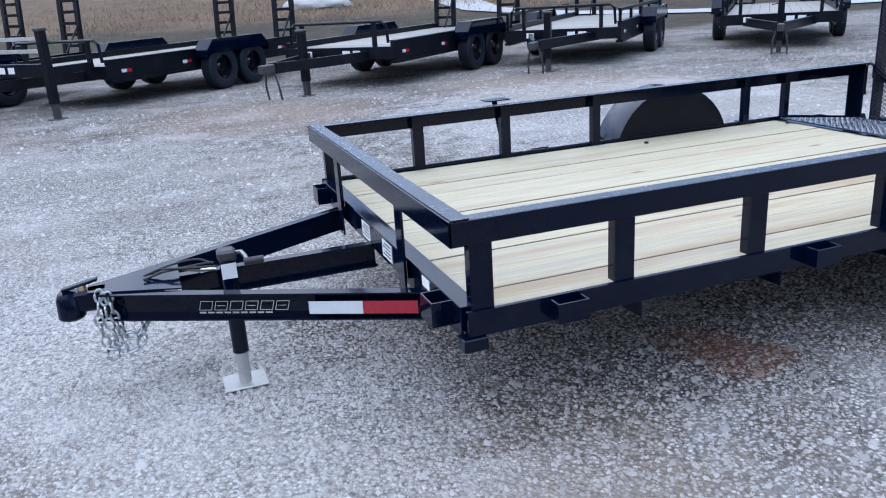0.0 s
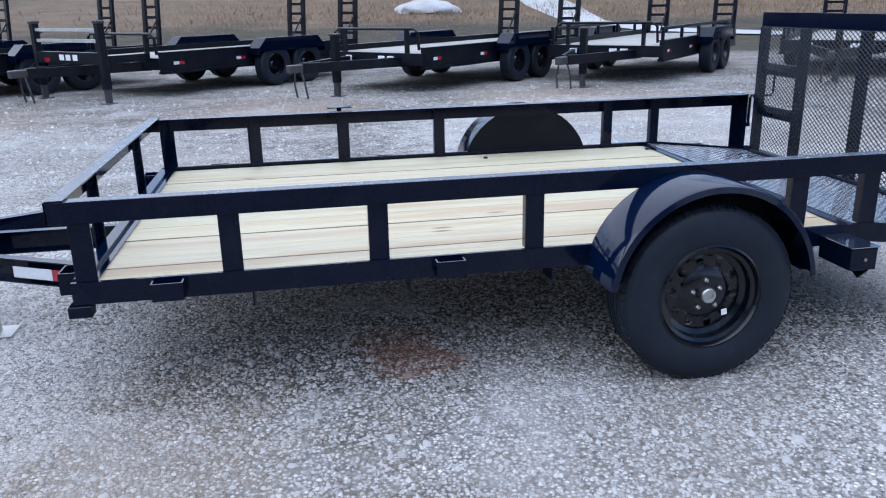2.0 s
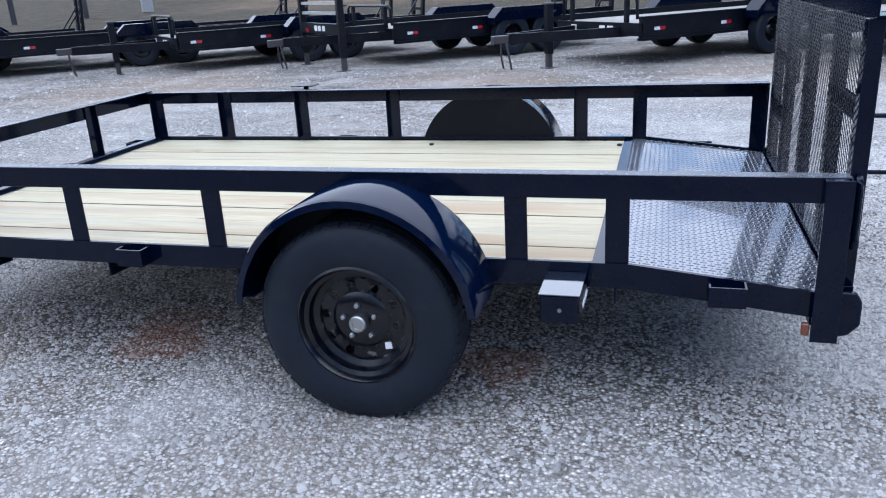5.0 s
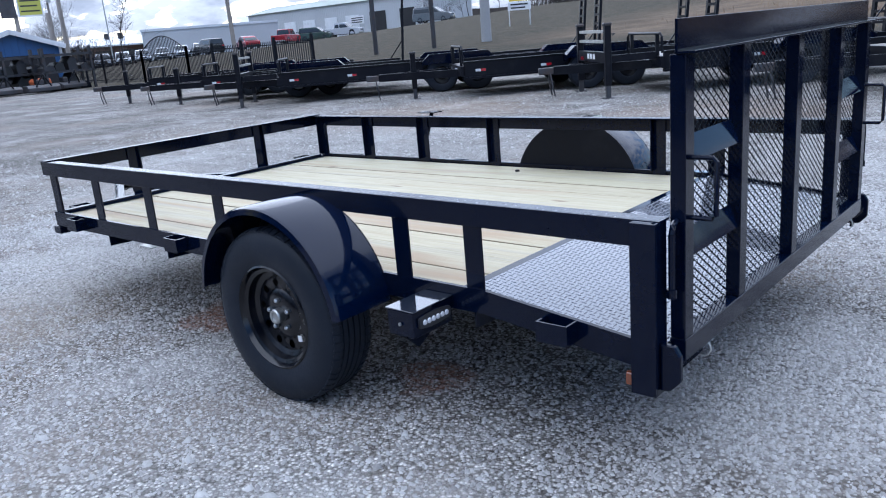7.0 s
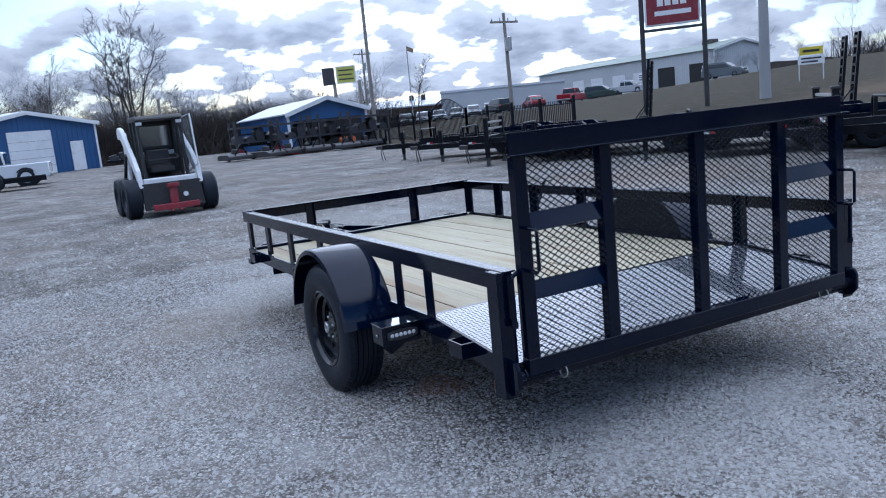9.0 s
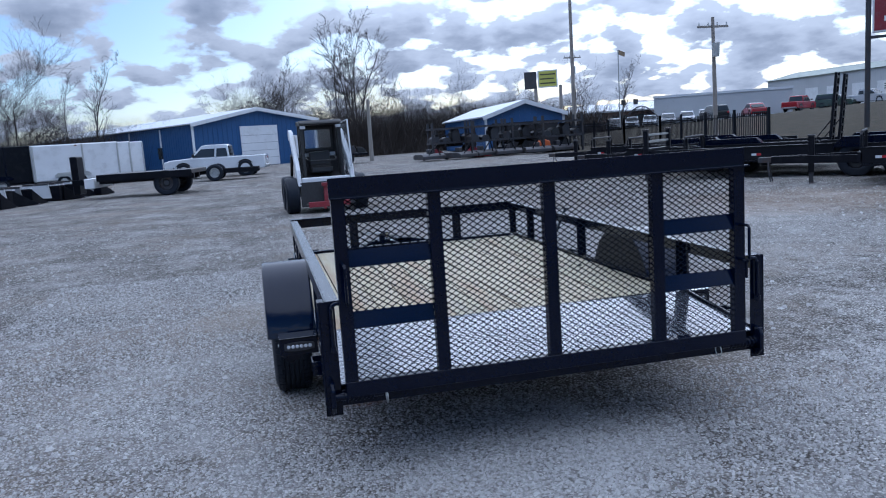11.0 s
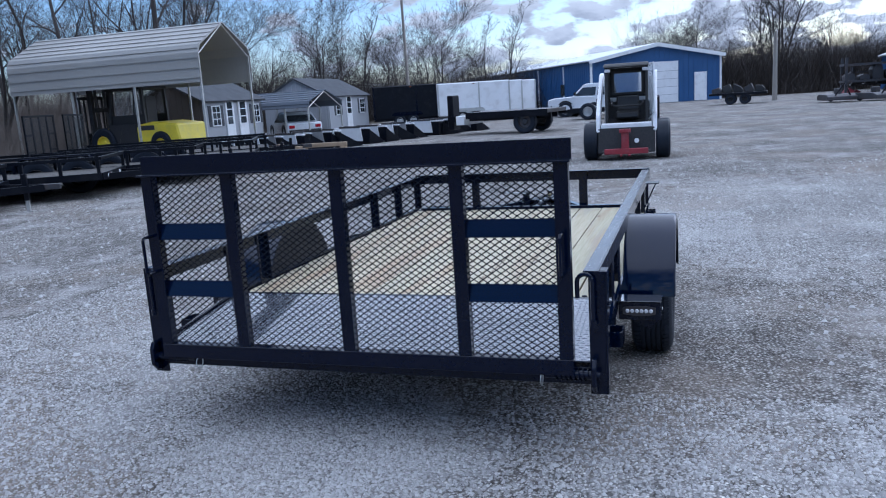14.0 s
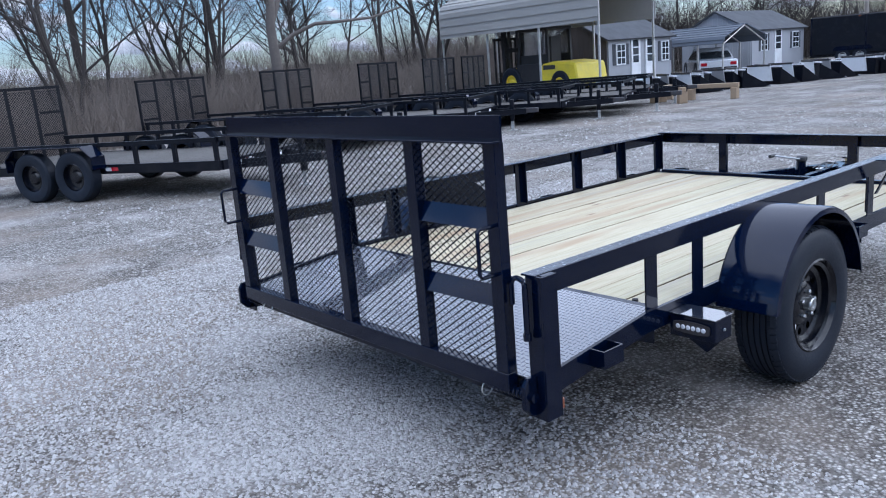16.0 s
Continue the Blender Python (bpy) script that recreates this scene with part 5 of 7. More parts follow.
    mesh.matrix_local = Matrix.Translation((x1 + 0.008, -hw - 0.06, zd - 0.07 - 0.448 * 1.50)) @ Matrix.Diagonal((1, 1.14, 1.50, 1))
    tagged(mesh, kind="stuff")
    for k, ma, what in ((0.30, M_TAPE_R, "red reflective tape"), (0.48, M_TAPE_W, "silver reflective tape")):
        part("tape", B((x0 - 0.034, x0 - 0.031, k, k + 0.16, zd - 0.10, zd - 0.04)), ma, root, what)
    jack = part("jack", B((0.16, 0.24, -0.04, 0.04, 0.20, 0.66)), M_BLACK_DULL, root, bev=0.006)
    part("jack_leg", B((0.172, 0.228, -0.028, 0.028, 0.012, 0.20)), M_BARE, jack, "galvanised leg")
    part("jack_foot", B((0.11, 0.29, -0.07, 0.07, 0.0, 0.012)), M_BARE, jack)
    part("coupler", B((-0.38, -0.08, -0.045, 0.045, 0.36, 0.46)), M_STEEL_D, root, bev=0.01)
    for k in (-0.4, 0.3):
        part("label", B((x0 - 0.034, x0 - 0.031, k, k + 0.13, zd - 0.10, zd - 0.03)), M_LABEL, root, "white safety label")
    return root


g = gate_trailer()
g.matrix_world = pose(-0.2, -5.75, 0, 0, 0, -63)
for x, y, a in ((-4.05, -8.45, -64), (-6.8, -8.05, -63), (-9.2, -7.6, -63), (-10.9, -7.2, -63), (-13.2, -8.2, -60)):
    copy_thing(g, pose(x, y, 0, 0, 0, a))


# ---- skid steer loader ----
def skid_steer():
    root = thing("skid_steer_loader", "white skid steer loader with black cab and red coupler on gravel", "loader", at=(-10.5, 1.10, 0), turn=2)
    part("chassis", prism([(-0.95, 0.28), (-1.05, 0.75), (-0.95, 1.25), (-0.35, 1.25), (-0.30, 0.85), (0.62, 0.62), (0.72, 0.30), (0.6, 0.24)], -0.50, 0.50), M_DARK, root, bev=0.02)
    part("engine_cover", prism([(-1.10, 0.55), (-1.12, 1.20), (-0.98, 1.36), (-0.45, 1.36), (-0.45, 0.60)], -0.47, 0.47), M_WHITE, root, bev=0.03)
    cab = part("cab", B((-0.50, -0.46, -0.44, 0.44, 0.80, 1.40), (-0.50, -0.46, -0.44, -0.33, 1.401, 2.02), (-0.50, -0.46, 0.33, 0.44, 1.401, 2.02), (-0.50, -0.46, -0.329, 0.329, 1.92, 2.02)), M_DARK, root, "black open cab")
    for s in (-1, 1):
        for p, q in (((0.42, s * 0.43, 0.72), (0.30, s * 0.43, 2.0)), ((-0.42, s * 0.43, 0.8), (-0.42, s * 0.43, 2.02)), ((-0.05, s * 0.43, 0.8), (-0.08, s * 0.43, 2.0))):
            part("cab_pillar", beam(p, q, 0.06, 0.07), M_SEAT, cab, bev=0.008)
        part("side_grille", B(*[(-0.40 + 0.085 * k, -0.385 + 0.085 * k, s * 0.43 - 0.006, s * 0.43 + 0.006, 0.85, 1.98) for k in range(8)]), M_SEAT, cab)
    part("cab_roof", prism([(-0.52, 1.99), (-0.52, 2.09), (0.30, 2.09), (0.40, 2.03), (0.40, 1.99)], -0.48, 0.48), M_SEAT, cab, bev=0.02)
    part("rear_window", B((-0.458, -0.450, -0.30, 0.30, 1.45, 1.88)), M_GLASS_CLEAR, cab, "rear window")
    part("window_frame", B((-0.458, -0.43, -0.36, -0.30, 1.40, 1.93), (-0.458, -0.43, 0.30, 0.36, 1.40, 1.93), (-0.458, -0.43, -0.30, 0.30, 1.88, 1.93), (-0.458, -0.43, -0.30, 0.30, 1.40, 1.45)), M_SEAT, cab)
    part("seat", prism([(-0.40, 0.85), (-0.40, 1.36), (-0.30, 1.38), (-0.24, 1.05), (0.10, 1.02), (0.12, 0.88)], -0.25, 0.25), M_SEAT, cab, "black vinyl seat", bev=0.03)
    part("lap_bar", tube([(-0.2, -0.34, 1.25), (0.15, -0.34, 1.2), (0.22, -0.28, 1.16), (0.22, 0.28, 1.16), (0.15, 0.34, 1.2), (-0.2, 0.34, 1.25)], 0.02, 8), M_SEAT, cab, smooth=True)
    part("open_door", plate([(0.36, 0.47, 0.85), (0.72, 0.60, 1.0), (0.62, 0.58, 2.06), (0.30, 0.47, 2.0)], 0.02), M_GLASS_CLEAR, cab, "clear cab door swung open")
    part("door_frame", tube([(0.36, 0.47, 0.85), (0.72, 0.60, 1.0), (0.62, 0.58, 2.06), (0.30, 0.47, 2.0)], 0.018, 6), M_WHITE, cab, smooth=True)
    for s in (-1, 1):
        arm = part("lift_arm", prism([(-1.0, 1.66), (-1.06, 1.80), (-0.90, 1.92), (-0.62, 1.88), (0.36, 1.22), (0.64, 0.98), (0.74, 0.62), (0.58, 0.60), (0.48, 0.84), (0.22, 1.04), (-0.70, 1.66)], s * 0.60 - 0.045, s * 0.60 + 0.045), M_WHITE, root, "white lift arm", bev=0.012)
        part("arm_tower", prism([(-1.05, 0.6), (-1.05, 1.80), (-0.85, 1.80), (-0.72, 0.6)], s * 0.51 - 0.04, s * 0.51 + 0.04), M_WHITE, root, bev=0.01)
        part("lift_cylinder", tube([(-0.75, s * 0.66, 0.72), (-0.15, s * 0.66, 1.32)], 0.035, 10), M_STEEL_D, arm, smooth=True)
        part("work_light", B((0.30, 0.37, s * 0.40 - 0.06, s * 0.40 + 0.06, 1.90, 1.97)), M_LENS_C, cab, "clear work light", bev=0.01)
        for x in (-0.55, 0.42):
            wheel_on(root, x, s * 0.765, s, 0.41, 0.31, 0.2, M_STEEL_D)
    part("arm_crossbar", B((0.54, 0.68, -0.54, 0.54, 0.66, 0.80)), M_WHITE, root, bev=0.02)
    part("front_plate", prism([(0.74, 0.16), (0.66, 0.70), (0.72, 0.70), (0.84, 0.16)], -0.60, 0.60), M_DARK, root, "dark steel coupler plate", bev=0.01)
    cp = part("red_coupler", B((0.86, 0.95, -0.46, 0.46, 0.14, 0.26)), M_RED, root, "red attachment coupler", bev=0.01)
    part("coupler_post", B((0.86, 0.92, -0.10, 0.06, 0.261, 0.60), (0.86, 0.97, -0.14, 0.10, 0.601, 0.68), (0.88, 1.02, -0.13, -0.08, 0.10, 0.139), (0.88, 1.02, 0.04, 0.09, 0.10, 0.139)), M_RED, cp, bev=0.008)
    part("coupler_gauge", tube([(0.86, 0.22, 0.42), (0.90, 0.22, 0.42)], 0.05, 12), M_WHITE, cp, "pale round cap", smooth=True)
    for s in (-1, 1):
        part("coupler_pin", tube([(0.90, s * 0.42, 0.2), (0.90, s * 0.50, 0.2)], 0.03, 10), M_STEEL_D, cp, smooth=True)
    root.matrix_world = root.matrix_world @ Matrix.Diagonal((0.95, 0.95, 0.94, 1))
    return root


skid_steer()


# ---- cars and trucks ----
def car(name, paint, label, length=4.6, width=1.8, height=1.48, style="sedan"):
    """Parked car with its nose along +x; rests on the ground at the origin."""
    root = thing(name, label, "car" if style != "pickup" else "truck", "cars parked on the hillside lot" if style != "pickup" else "")
    L, H = length, height
    r = 0.33 if style != "pickup" else 0.42
    zb = r * 0.62
    belt = H * 0.62
    f, w0 = L / 2, width / 2
    if style == "pickup":
        body = [(-f, zb + 0.15), (-f, belt), (-0.02 * L, belt), (0.24 * L, belt + 0.02), (0.44 * L, belt - 0.04), (f, belt - 0.14), (f, zb + 0.1), (f - 0.1, zb), (-f + 0.1, zb + 0.1)]
        roof = [(-0.15 * L, belt - 0.01), (-0.135 * L, H - 0.06), (-0.11 * L, H), (0.09 * L, H), (0.125 * L, H - 0.05), (0.235 * L, belt + 0.01)]
    elif style == "suv":
        body = [(-f, zb + 0.12), (-f + 0.02, belt), (0.22 * L, belt), (0.44 * L, belt - 0.10), (f, belt - 0.28), (f, zb + 0.08), (f - 0.12, zb), (-f + 0.12, zb)]
        roof = [(-f + 0.06, belt - 0.01), (-f + 0.22, H - 0.06), (-f + 0.45, H), (0.02 * L, H), (0.08 * L, H - 0.05), (0.24 * L, belt - 0.01)]
    else:
        body = [(-f, zb + 0.12), (-f + 0.03, belt - 0.02), (-0.30 * L, belt), (0.20 * L, belt), (0.42 * L, belt - 0.12), (f, belt - 0.27), (f, zb + 0.08), (f - 0.12, zb), (-f + 0.12, zb)]
        roof = [(-0.36 * L, belt - 0.01), (-0.22 * L, H - 0.04), (-0.14 * L, H), (0.04 * L, H), (0.09 * L, H - 0.04), (0.24 * L, belt - 0.01)]
    bd = part("body", prism(body, -w0, w0, inset=0.04), paint, root, bev=0.05, smooth=True)
    part("cabin", prism(roof, -w0 + 0.07, w0 - 0.07, inset=0.14), paint, bd, bev=0.03, smooth=True)
    cx = sum(x for x, _ in roof) / len(roof)
    glass_prof = [(cx + (x - cx) * 0.90, belt + 0.03 + (z - belt) * 0.80) for x, z in roof]
    part("side_windows", prism(glass_prof, -w0 + 0.062, w0 - 0.062, inset=0.13), M_GLASS, bd, "dark side windows")
    part("windscreen", plate([(roof[-1][0] + 0.015, -w0 + 0.16, belt + 0.05), (roof[-1][0] + 0.015, w0 - 0.16, belt + 0.05), (roof[-2][0] + 0.02, w0 - 0.24, H - 0.08), (roof[-2][0] + 0.02, -w0 + 0.24, H - 0.08)], 0.012), M_GLASS, bd, "dark windscreen")
    part("rear_window", plate([(roof[0][0] - 0.005, w0 - 0.18, belt + 0.06), (roof[0][0] - 0.005, -w0 + 0.18, belt + 0.06), (roof[1][0] - 0.02, -w0 + 0.26, H - 0.10), (roof[1][0] - 0.02, w0 - 0.26, H - 0.10)], 0.012), M_GLASS, bd, "dark rear window")
    for s in (-1, 1):
        part("headlight", B((f - 0.10, f - 0.005, s * (w0 - 0.30) - 0.14, s * (w0 - 0.30) + 0.14, belt - 0.40, belt - 0.29)), M_LENS_C, bd, "clear headlight", bev=0.02)
        part("tail_light", B((-f - 0.004, -f + 0.08, s * (w0 - 0.22) - 0.13, s * (w0 - 0.22) + 0.13, belt - 0.26, belt - 0.12)), M_LENS_R, bd, "red tail light", bev=0.02)
        for x in (-0.30 * L, 0.31 * L):
            wheel_on(root, x, s * (w0 - 0.10), s, r, 0.22, r * 0.62, M_ZINC if style != "pickup" else M_BARE, 20)
            bm = lathe([(r + 0.06, s * (w0 + 0.003)), (r + 0.06, s * (w0 - 0.02)), (0.0, s * (w0 - 0.02))], 22, "y", (x, 0, r))
            part("wheel_arch", bm, M_DARK, bd)
    part("front_bumper", B((f - 0.02, f + 0.05, -w0 + 0.08, w0 - 0.08, zb + 0.05, zb + 0.24)), M_SEAT if style != "pickup" else M_ZINC, bd, bev=0.02)
    part("rear_bumper", B((-f - 0.05, -f + 0.02, -w0 + 0.08, w0 - 0.08, zb + 0.10, zb + 0.28)), M_SEAT if style != "pickup" else M_ZINC, bd, bev=0.02)
    part("grille", B((f - 0.004, f + 0.012, -0.45, 0.45, belt - 0.42, belt - 0.28)), M_DARK, bd)
    if style == "pickup":
        for s in (-1, 1):
            part("door_pillar", beam((-0.012 * L, s * (w0 - 0.055), belt + 0.01), (-0.022 * L, s * (w0 - 0.185), H - 0.05), 0.10, 0.03), paint, bd)
            part("rocker_panel", B((-0.20 * L, 0.21 * L, s * (w0 - 0.05) - 0.03, s * (w0 - 0.05) + 0.03, zb + 0.0, zb + 0.10)), M_DARK, bd, bev=0.01)
            part("mirror", B((0.19 * L, 0.21 * L, s * (w0 + 0.12) - 0.09, s * (w0 + 0.12) + 0.09, belt + 0.06, belt + 0.24)), M_DARK, bd, bev=0.02)
        # no hollow is cut: a dark sheet stands for the shaded bed
        part("bed_cavity", B((-f + 0.12, -0.145 * L, -w0 + 0.16, w0 - 0.16, belt + 0.001, belt + 0.004)), M_DARK, bd)
    return root


def paint(name, rgb):
    return plain(name, rgb, 0.25, vary=0.08, scale=2, coat=0.6)


P_WHITE, P_RED, P_SILVER = paint("white_car_paint", (0.60, 0.62, 0.65)), paint("red_car_paint", (0.30, 0.02, 0.03)), paint("silver_car_paint", (0.42, 0.43, 0.45))
P_BLACK, P_GREY, P_GREEN = paint("black_car_paint", (0.015, 0.017, 0.02)), paint("grey_car_paint", (0.10, 0.11, 0.12)), paint("dark_green_car_paint", (0.02, 0.045, 0.035))


def park(ob, x, y, turn):
    ob.matrix_world = pose(x, y, rise(x, y), 0, 0, turn)
    return ob


pick = car("pickup_truck", P_WHITE, "white crew-cab pickup truck parked by the blue building", 5.3, 1.9, 1.75, "pickup")
park(pick, -37.5, -2.5, -97)
park(car("suv", P_BLACK, "black sport utility vehicle on the hillside lot", 4.7, 1.9, 1.72, "suv"), -76.0, 51.8, 170)
park(car("sedan", P_RED, "red sedan on the hillside lot"), -73.5, 55.4, 160)
park(car("pickup_truck", P_RED, "red pickup truck seen from behind on the hillside", 5.4, 1.95, 1.85, "pickup"), -76.3, 63.4, 120)
park(car("suv", P_GREEN, "dark green sport utility vehicle on the hillside", 4.6, 1.85, 1.75, "suv"), -79.1, 70.9, 30)
park(car("pickup_truck", P_SILVER, "silver pickup truck parked before the warehouse", 5.6, 1.95, 1.85, "pickup"), -76.8, 73.6, 25)
park(car("suv", P_GREY, "dark grey van by the warehouse gable", 5.2, 1.95, 1.9, "suv"), -63.3, 77.1, 20)
silver = park(car("sedan", P_SILVER, "silver sedan in a row of parked cars"), -84.0, 43.0, -28)
white = park(car("sedan", P_WHITE, "white sedan in a row of parked cars"), -83.2, 45.0, -28)
for k, ob in enumerate((white, silver, white, silver)):
    x, y = -82.4 + 0.9 * k, 47.0 + 2.0 * k
    copy_thing(ob, pose(x, y, rise(x, y), 0, 0, -28))
park(car("sedan", P_WHITE, "white sedan under a small metal carport", 4.0, 1.65, 1.30), -27.1, -15.7, -138)
park(car("suv", P_BLACK, "dark vehicle parked far beyond the yard", 4.6, 1.85, 1.7, "suv"), -86.0, 19.0, 100)
low = thing("low_flat_trailer", "low dark flat trailer with one large wheel by the pickup", "trailer", at=(-32.6, -2.2, 0), turn=-92)
part("deck", B((-1.9, 1.2, -0.75, 0.75, 0.42, 0.50), (-1.9, 1.2, -0.80, -0.751, 0.34, 0.54), (-1.9, 1.2, 0.751, 0.80, 0.34, 0.54)), M_BLACK_DULL, low, bev=0.008)
part("tongue", B((1.201, 2.3, -0.05, 0.05, 0.40, 0.48)), M_BLACK_DULL, low, bev=0.008)
part("jack", tube([(2.1, 0.10, 0.0), (2.1, 0.10, 0.75)], 0.035, 10), M_STEEL_D, low, smooth=True)
for s in (-1, 1):
    wheel_on(low, 0.15, s * 0.95, s, 0.40, 0.22, 0.24, M_ZINC, 20)


dt = thing("loaded_flat_trailer", "dark flat trailer loaded with implements beside the blue building", "trailer", at=(-44.0, 5.0, 0), turn=84)
part("deck", B((-1.6, 1.6, -0.9, 0.9, 0.55, 0.68)), M_BLACK_DULL, dt, bev=0.01)
for k in range(5):
    x = -1.2 + 0.6 * k
    part("implement", prism([(x - 0.25, 0.681), (x - 0.27, 0.92 + 0.14 * (k % 3)), (x + 0.12, 1.02 + 0.16 * (k % 2)), (x + 0.27, 0.84), (x + 0.26, 0.681)], -0.6 + 0.1 * k, 0.5 + 0.05 * k), (M_STEEL_D, M_SEAT, M_DARK)[k % 3], dt, bev=0.02)
for s in (-1, 1):
    for x in (-0.4, 0.4):
        wheel_on(dt, x, s * 0.80, s, 0.30, 0.18, 0.17)


# ---- buildings ----
def ribbed(name, a, b, z0, z1, material, parent, step=0.3, thick=0.05, ribs=True, label=""):
    """A steel-sided wall from a to b (x, y) with standing ribs; the outside is to the right of a to b."""
    a, b = Vector((*a, 0)), Vector((*b, 0))
    d = (b - a).normalized()
    nrm = Vector((d.y, -d.x, 0))
    bm = beam(a - nrm * thick / 2 + Vector((0, 0, (z0 + z1) / 2)), b - nrm * thick / 2 + Vector((0, 0, (z0 + z1) / 2)), thick, z1 - z0)
    wall = part(name, bm, material, parent, label)
    if ribs:
        bm = bmesh.new()
        n = int((b - a).length / step)
        for k in range(n + 1):
            p = a + d * (k * (b - a).length / n) + nrm * 0.008
            beam((p.x, p.y, z0), (p.x, p.y, z1), 0.03, 0.03, bm, up=(d.x, d.y, 0))
        part("wall_ribs", bm, material, wall, kind="stuff")
    return wall


def gable_hall(root, w, depth, eave, peak, wall_mat, roof_mat, trim_mat, ridge=0.5, overhang=0.25):
    """A gabled hall: front gable on the local y axis from 0 to w, depth along -x."""
    bm = plate([(0, 0, 0), (0, w, 0), (0, w, eave), (0, w * ridge, peak), (0, 0, eave)], 0.06)
    front = part("front_wall", bm, wall_mat, root)
    bm = bmesh.new()
    for k in range(int(w / 0.4) + 1):
        y = min(w - 0.03, max(0.03, k * 0.4))
        top = eave + (peak - eave) * (y / (w * ridge) if y < w * ridge else (w - y) / (w * (1 - ridge)))
        beam((0.065, y, 0), (0.065, y, top - 0.03), 0.035, 0.03, bm, up=(0, 1, 0))
    part("wall_ribs", bm, wall_mat, front, kind="stuff")
    part("back_wall", plate([(-depth, w, 0), (-depth, 0, 0), (-depth, 0, eave), (-depth, w * ridge, peak), (-depth, w, eave)], 0.06), wall_mat, root)
    ribbed("side_wall", (-depth, 0), (0, 0), 0, eave, wall_mat, root, 0.45)
    ribbed("side_wall", (0, w), (-depth, w), 0, eave, wall_mat, root, 0.45)
    sl = (peak - eave) / (w * ridge)
    for y0, z0, y1, z1 in ((-overhang, eave - overhang * sl, w * ridge, peak), (w * ridge, peak, w + overhang, eave - overhang * (peak - eave) / (w * (1 - ridge)))):
        part("roof", plate([(overhang + 0.1, y0, z0 + 0.05), (overhang + 0.1, y1, z1 + 0.05), (-depth - overhang, y1, z1 + 0.05), (-depth - overhang, y0, z0 + 0.05)], 0.09), roof_mat, root)
        part("rake_trim", beam((overhang + 0.12, y0, z0 - 0.02), (overhang + 0.12, y1, z1 - 0.02), 0.05, 0.24), trim_mat, root)
    for y in (0.0, w):
        part("corner_trim", B((-0.02, 0.10, y - 0.08, y + 0.08, 0, eave - 0.06)), trim_mat, root)
    return front


hall = thing("blue_metal_building", "long blue steel building with white trim and doors", "building", at=(-54.9, -5.0, 0), turn=28)
front = gable_hall(hall, 10.7, 44.0, 3.45, 4.45, M_BLUE, M_ROOF_W, M_WHITE)
part("overhead_door", B((0.066, 0.13, 3.84, 7.1, 0.02, 3.15)), M_WHITE, hall, "white overhead door", bev=0.01)
part("door_seam", B(*[(0.131, 0.136, 3.86, 7.08, z, z + 0.03) for z in (0.6, 1.2, 1.8, 2.4)]), M_GREY_SIDE, hall)
part("walk_door", B((0.066, 0.13, 8.46, 9.5, 0.02, 2.2)), M_WHITE, hall, "white walk door", bev=0.01)
for x in (-6.2, -13.2, -21.6):
    part("wall_trim", B((x - 0.08, x + 0.08, -0.07, 0.0, 0, 3.35)), M_WHITE, hall)
part("side_window", B((-6.9, -6.1, -0.08, -0.01, 1.0, 1.9)), M_GLASS, hall, "dark window")

shed_b = thing("blue_storage_shed", "blue steel shed with a white roof edge behind equipment racks", "building", at=(-45.0, 15.0, 0), turn=-4)
gable_hall(shed_b, 5.5, 17.0, 2.47, 3.37, M_BLUE, M_ROOF_W, M_WHITE)
# flat dark panel on the wall stands for the shaded inside of the bay
part("open_bay", B((0.066, 0.10, 0.4, 5.1, 0.0, 2.0)), M_DARK, shed_b, "dark panel for the shaded open bay")

ware = thing("white_warehouse", "pale steel warehouse with open bays on the hillside", "building", at=(-72.9, 86.0, rise(-72.9, 86.0) - 0.3), turn=-1)
gable_hall(ware, 11.0, 42.0, 4.8, 6.0, M_WAREHOUSE, plain("green_grey_roof", (0.16, 0.20, 0.17), 0.5, vary=0.15, scale=0.7), M_WHITE)
# dark sheets on the closed wall stand for the shade inside open doors
for x0, x1 in ((-4.6, -1.6), (-11.0, -7.6)):
    part("open_bay", B((x0, x1, -0.09, -0.02, 0, 3.2)), M_DARK, ware, "dark panel for a shaded open bay door")
for x0 in (-16.5, -21.5, -27.0, -32.0):
    part("bay_door", B((x0, x0 + 3.0, -0.09, -0.02, 0, 3.0)), M_WHITE, ware, "white bay door")
part("wall_sign", B((-15.3, -12.4, -0.12, -0.03, 1.6, 2.8)), M_LABEL, ware, "white wall sign")
part("sign_print", B(*[(-15.1, -12.7 + 0.1 * k, -0.14, -0.125, 1.8 + 0.32 * k, 1.95 + 0.32 * k) for k in range(3)]), M_PRINT, ware)
part("roof_unit", B((-6.5, -4.6, 4.6, 5.9, 5.8, 6.6)), M_BROWN_SIDE, ware)

longb = thing("long_pale_building", "long low pale commercial building on the hillside", "building", at=(-80.7, 65.9, 0.8), turn=57)
part("wall", B((-17, 0, 0, 14, 0, 3.6)), M_WAREHOUSE, longb, bev=0.02)
part("parapet", B((-17.1, 0.1, -0.1, 14.1, 3.601, 3.9)), M_ROOF_W, longb)
store = thing("brick_storefront", "low brown storefront with a pale hipped roof", "building", at=(-94.5, 50.0, 0.4), turn=-20)
part("wall", B((-9, 0, -7.0, 5.0, 0, 2.6)), M_WAREHOUSE, store)
part("brick_wall", B((0.01, 0.12, -3.5, 5.0, 0, 2.6)), M_BRICK_D, store, "brown brick wall")
for y in (-6.2, -2.2, 1.0):
    part("shop_window", B((0.125, 0.16, y, y + 2.2, 0.6, 2.1)), M_GLASS, store, "dark shop window")
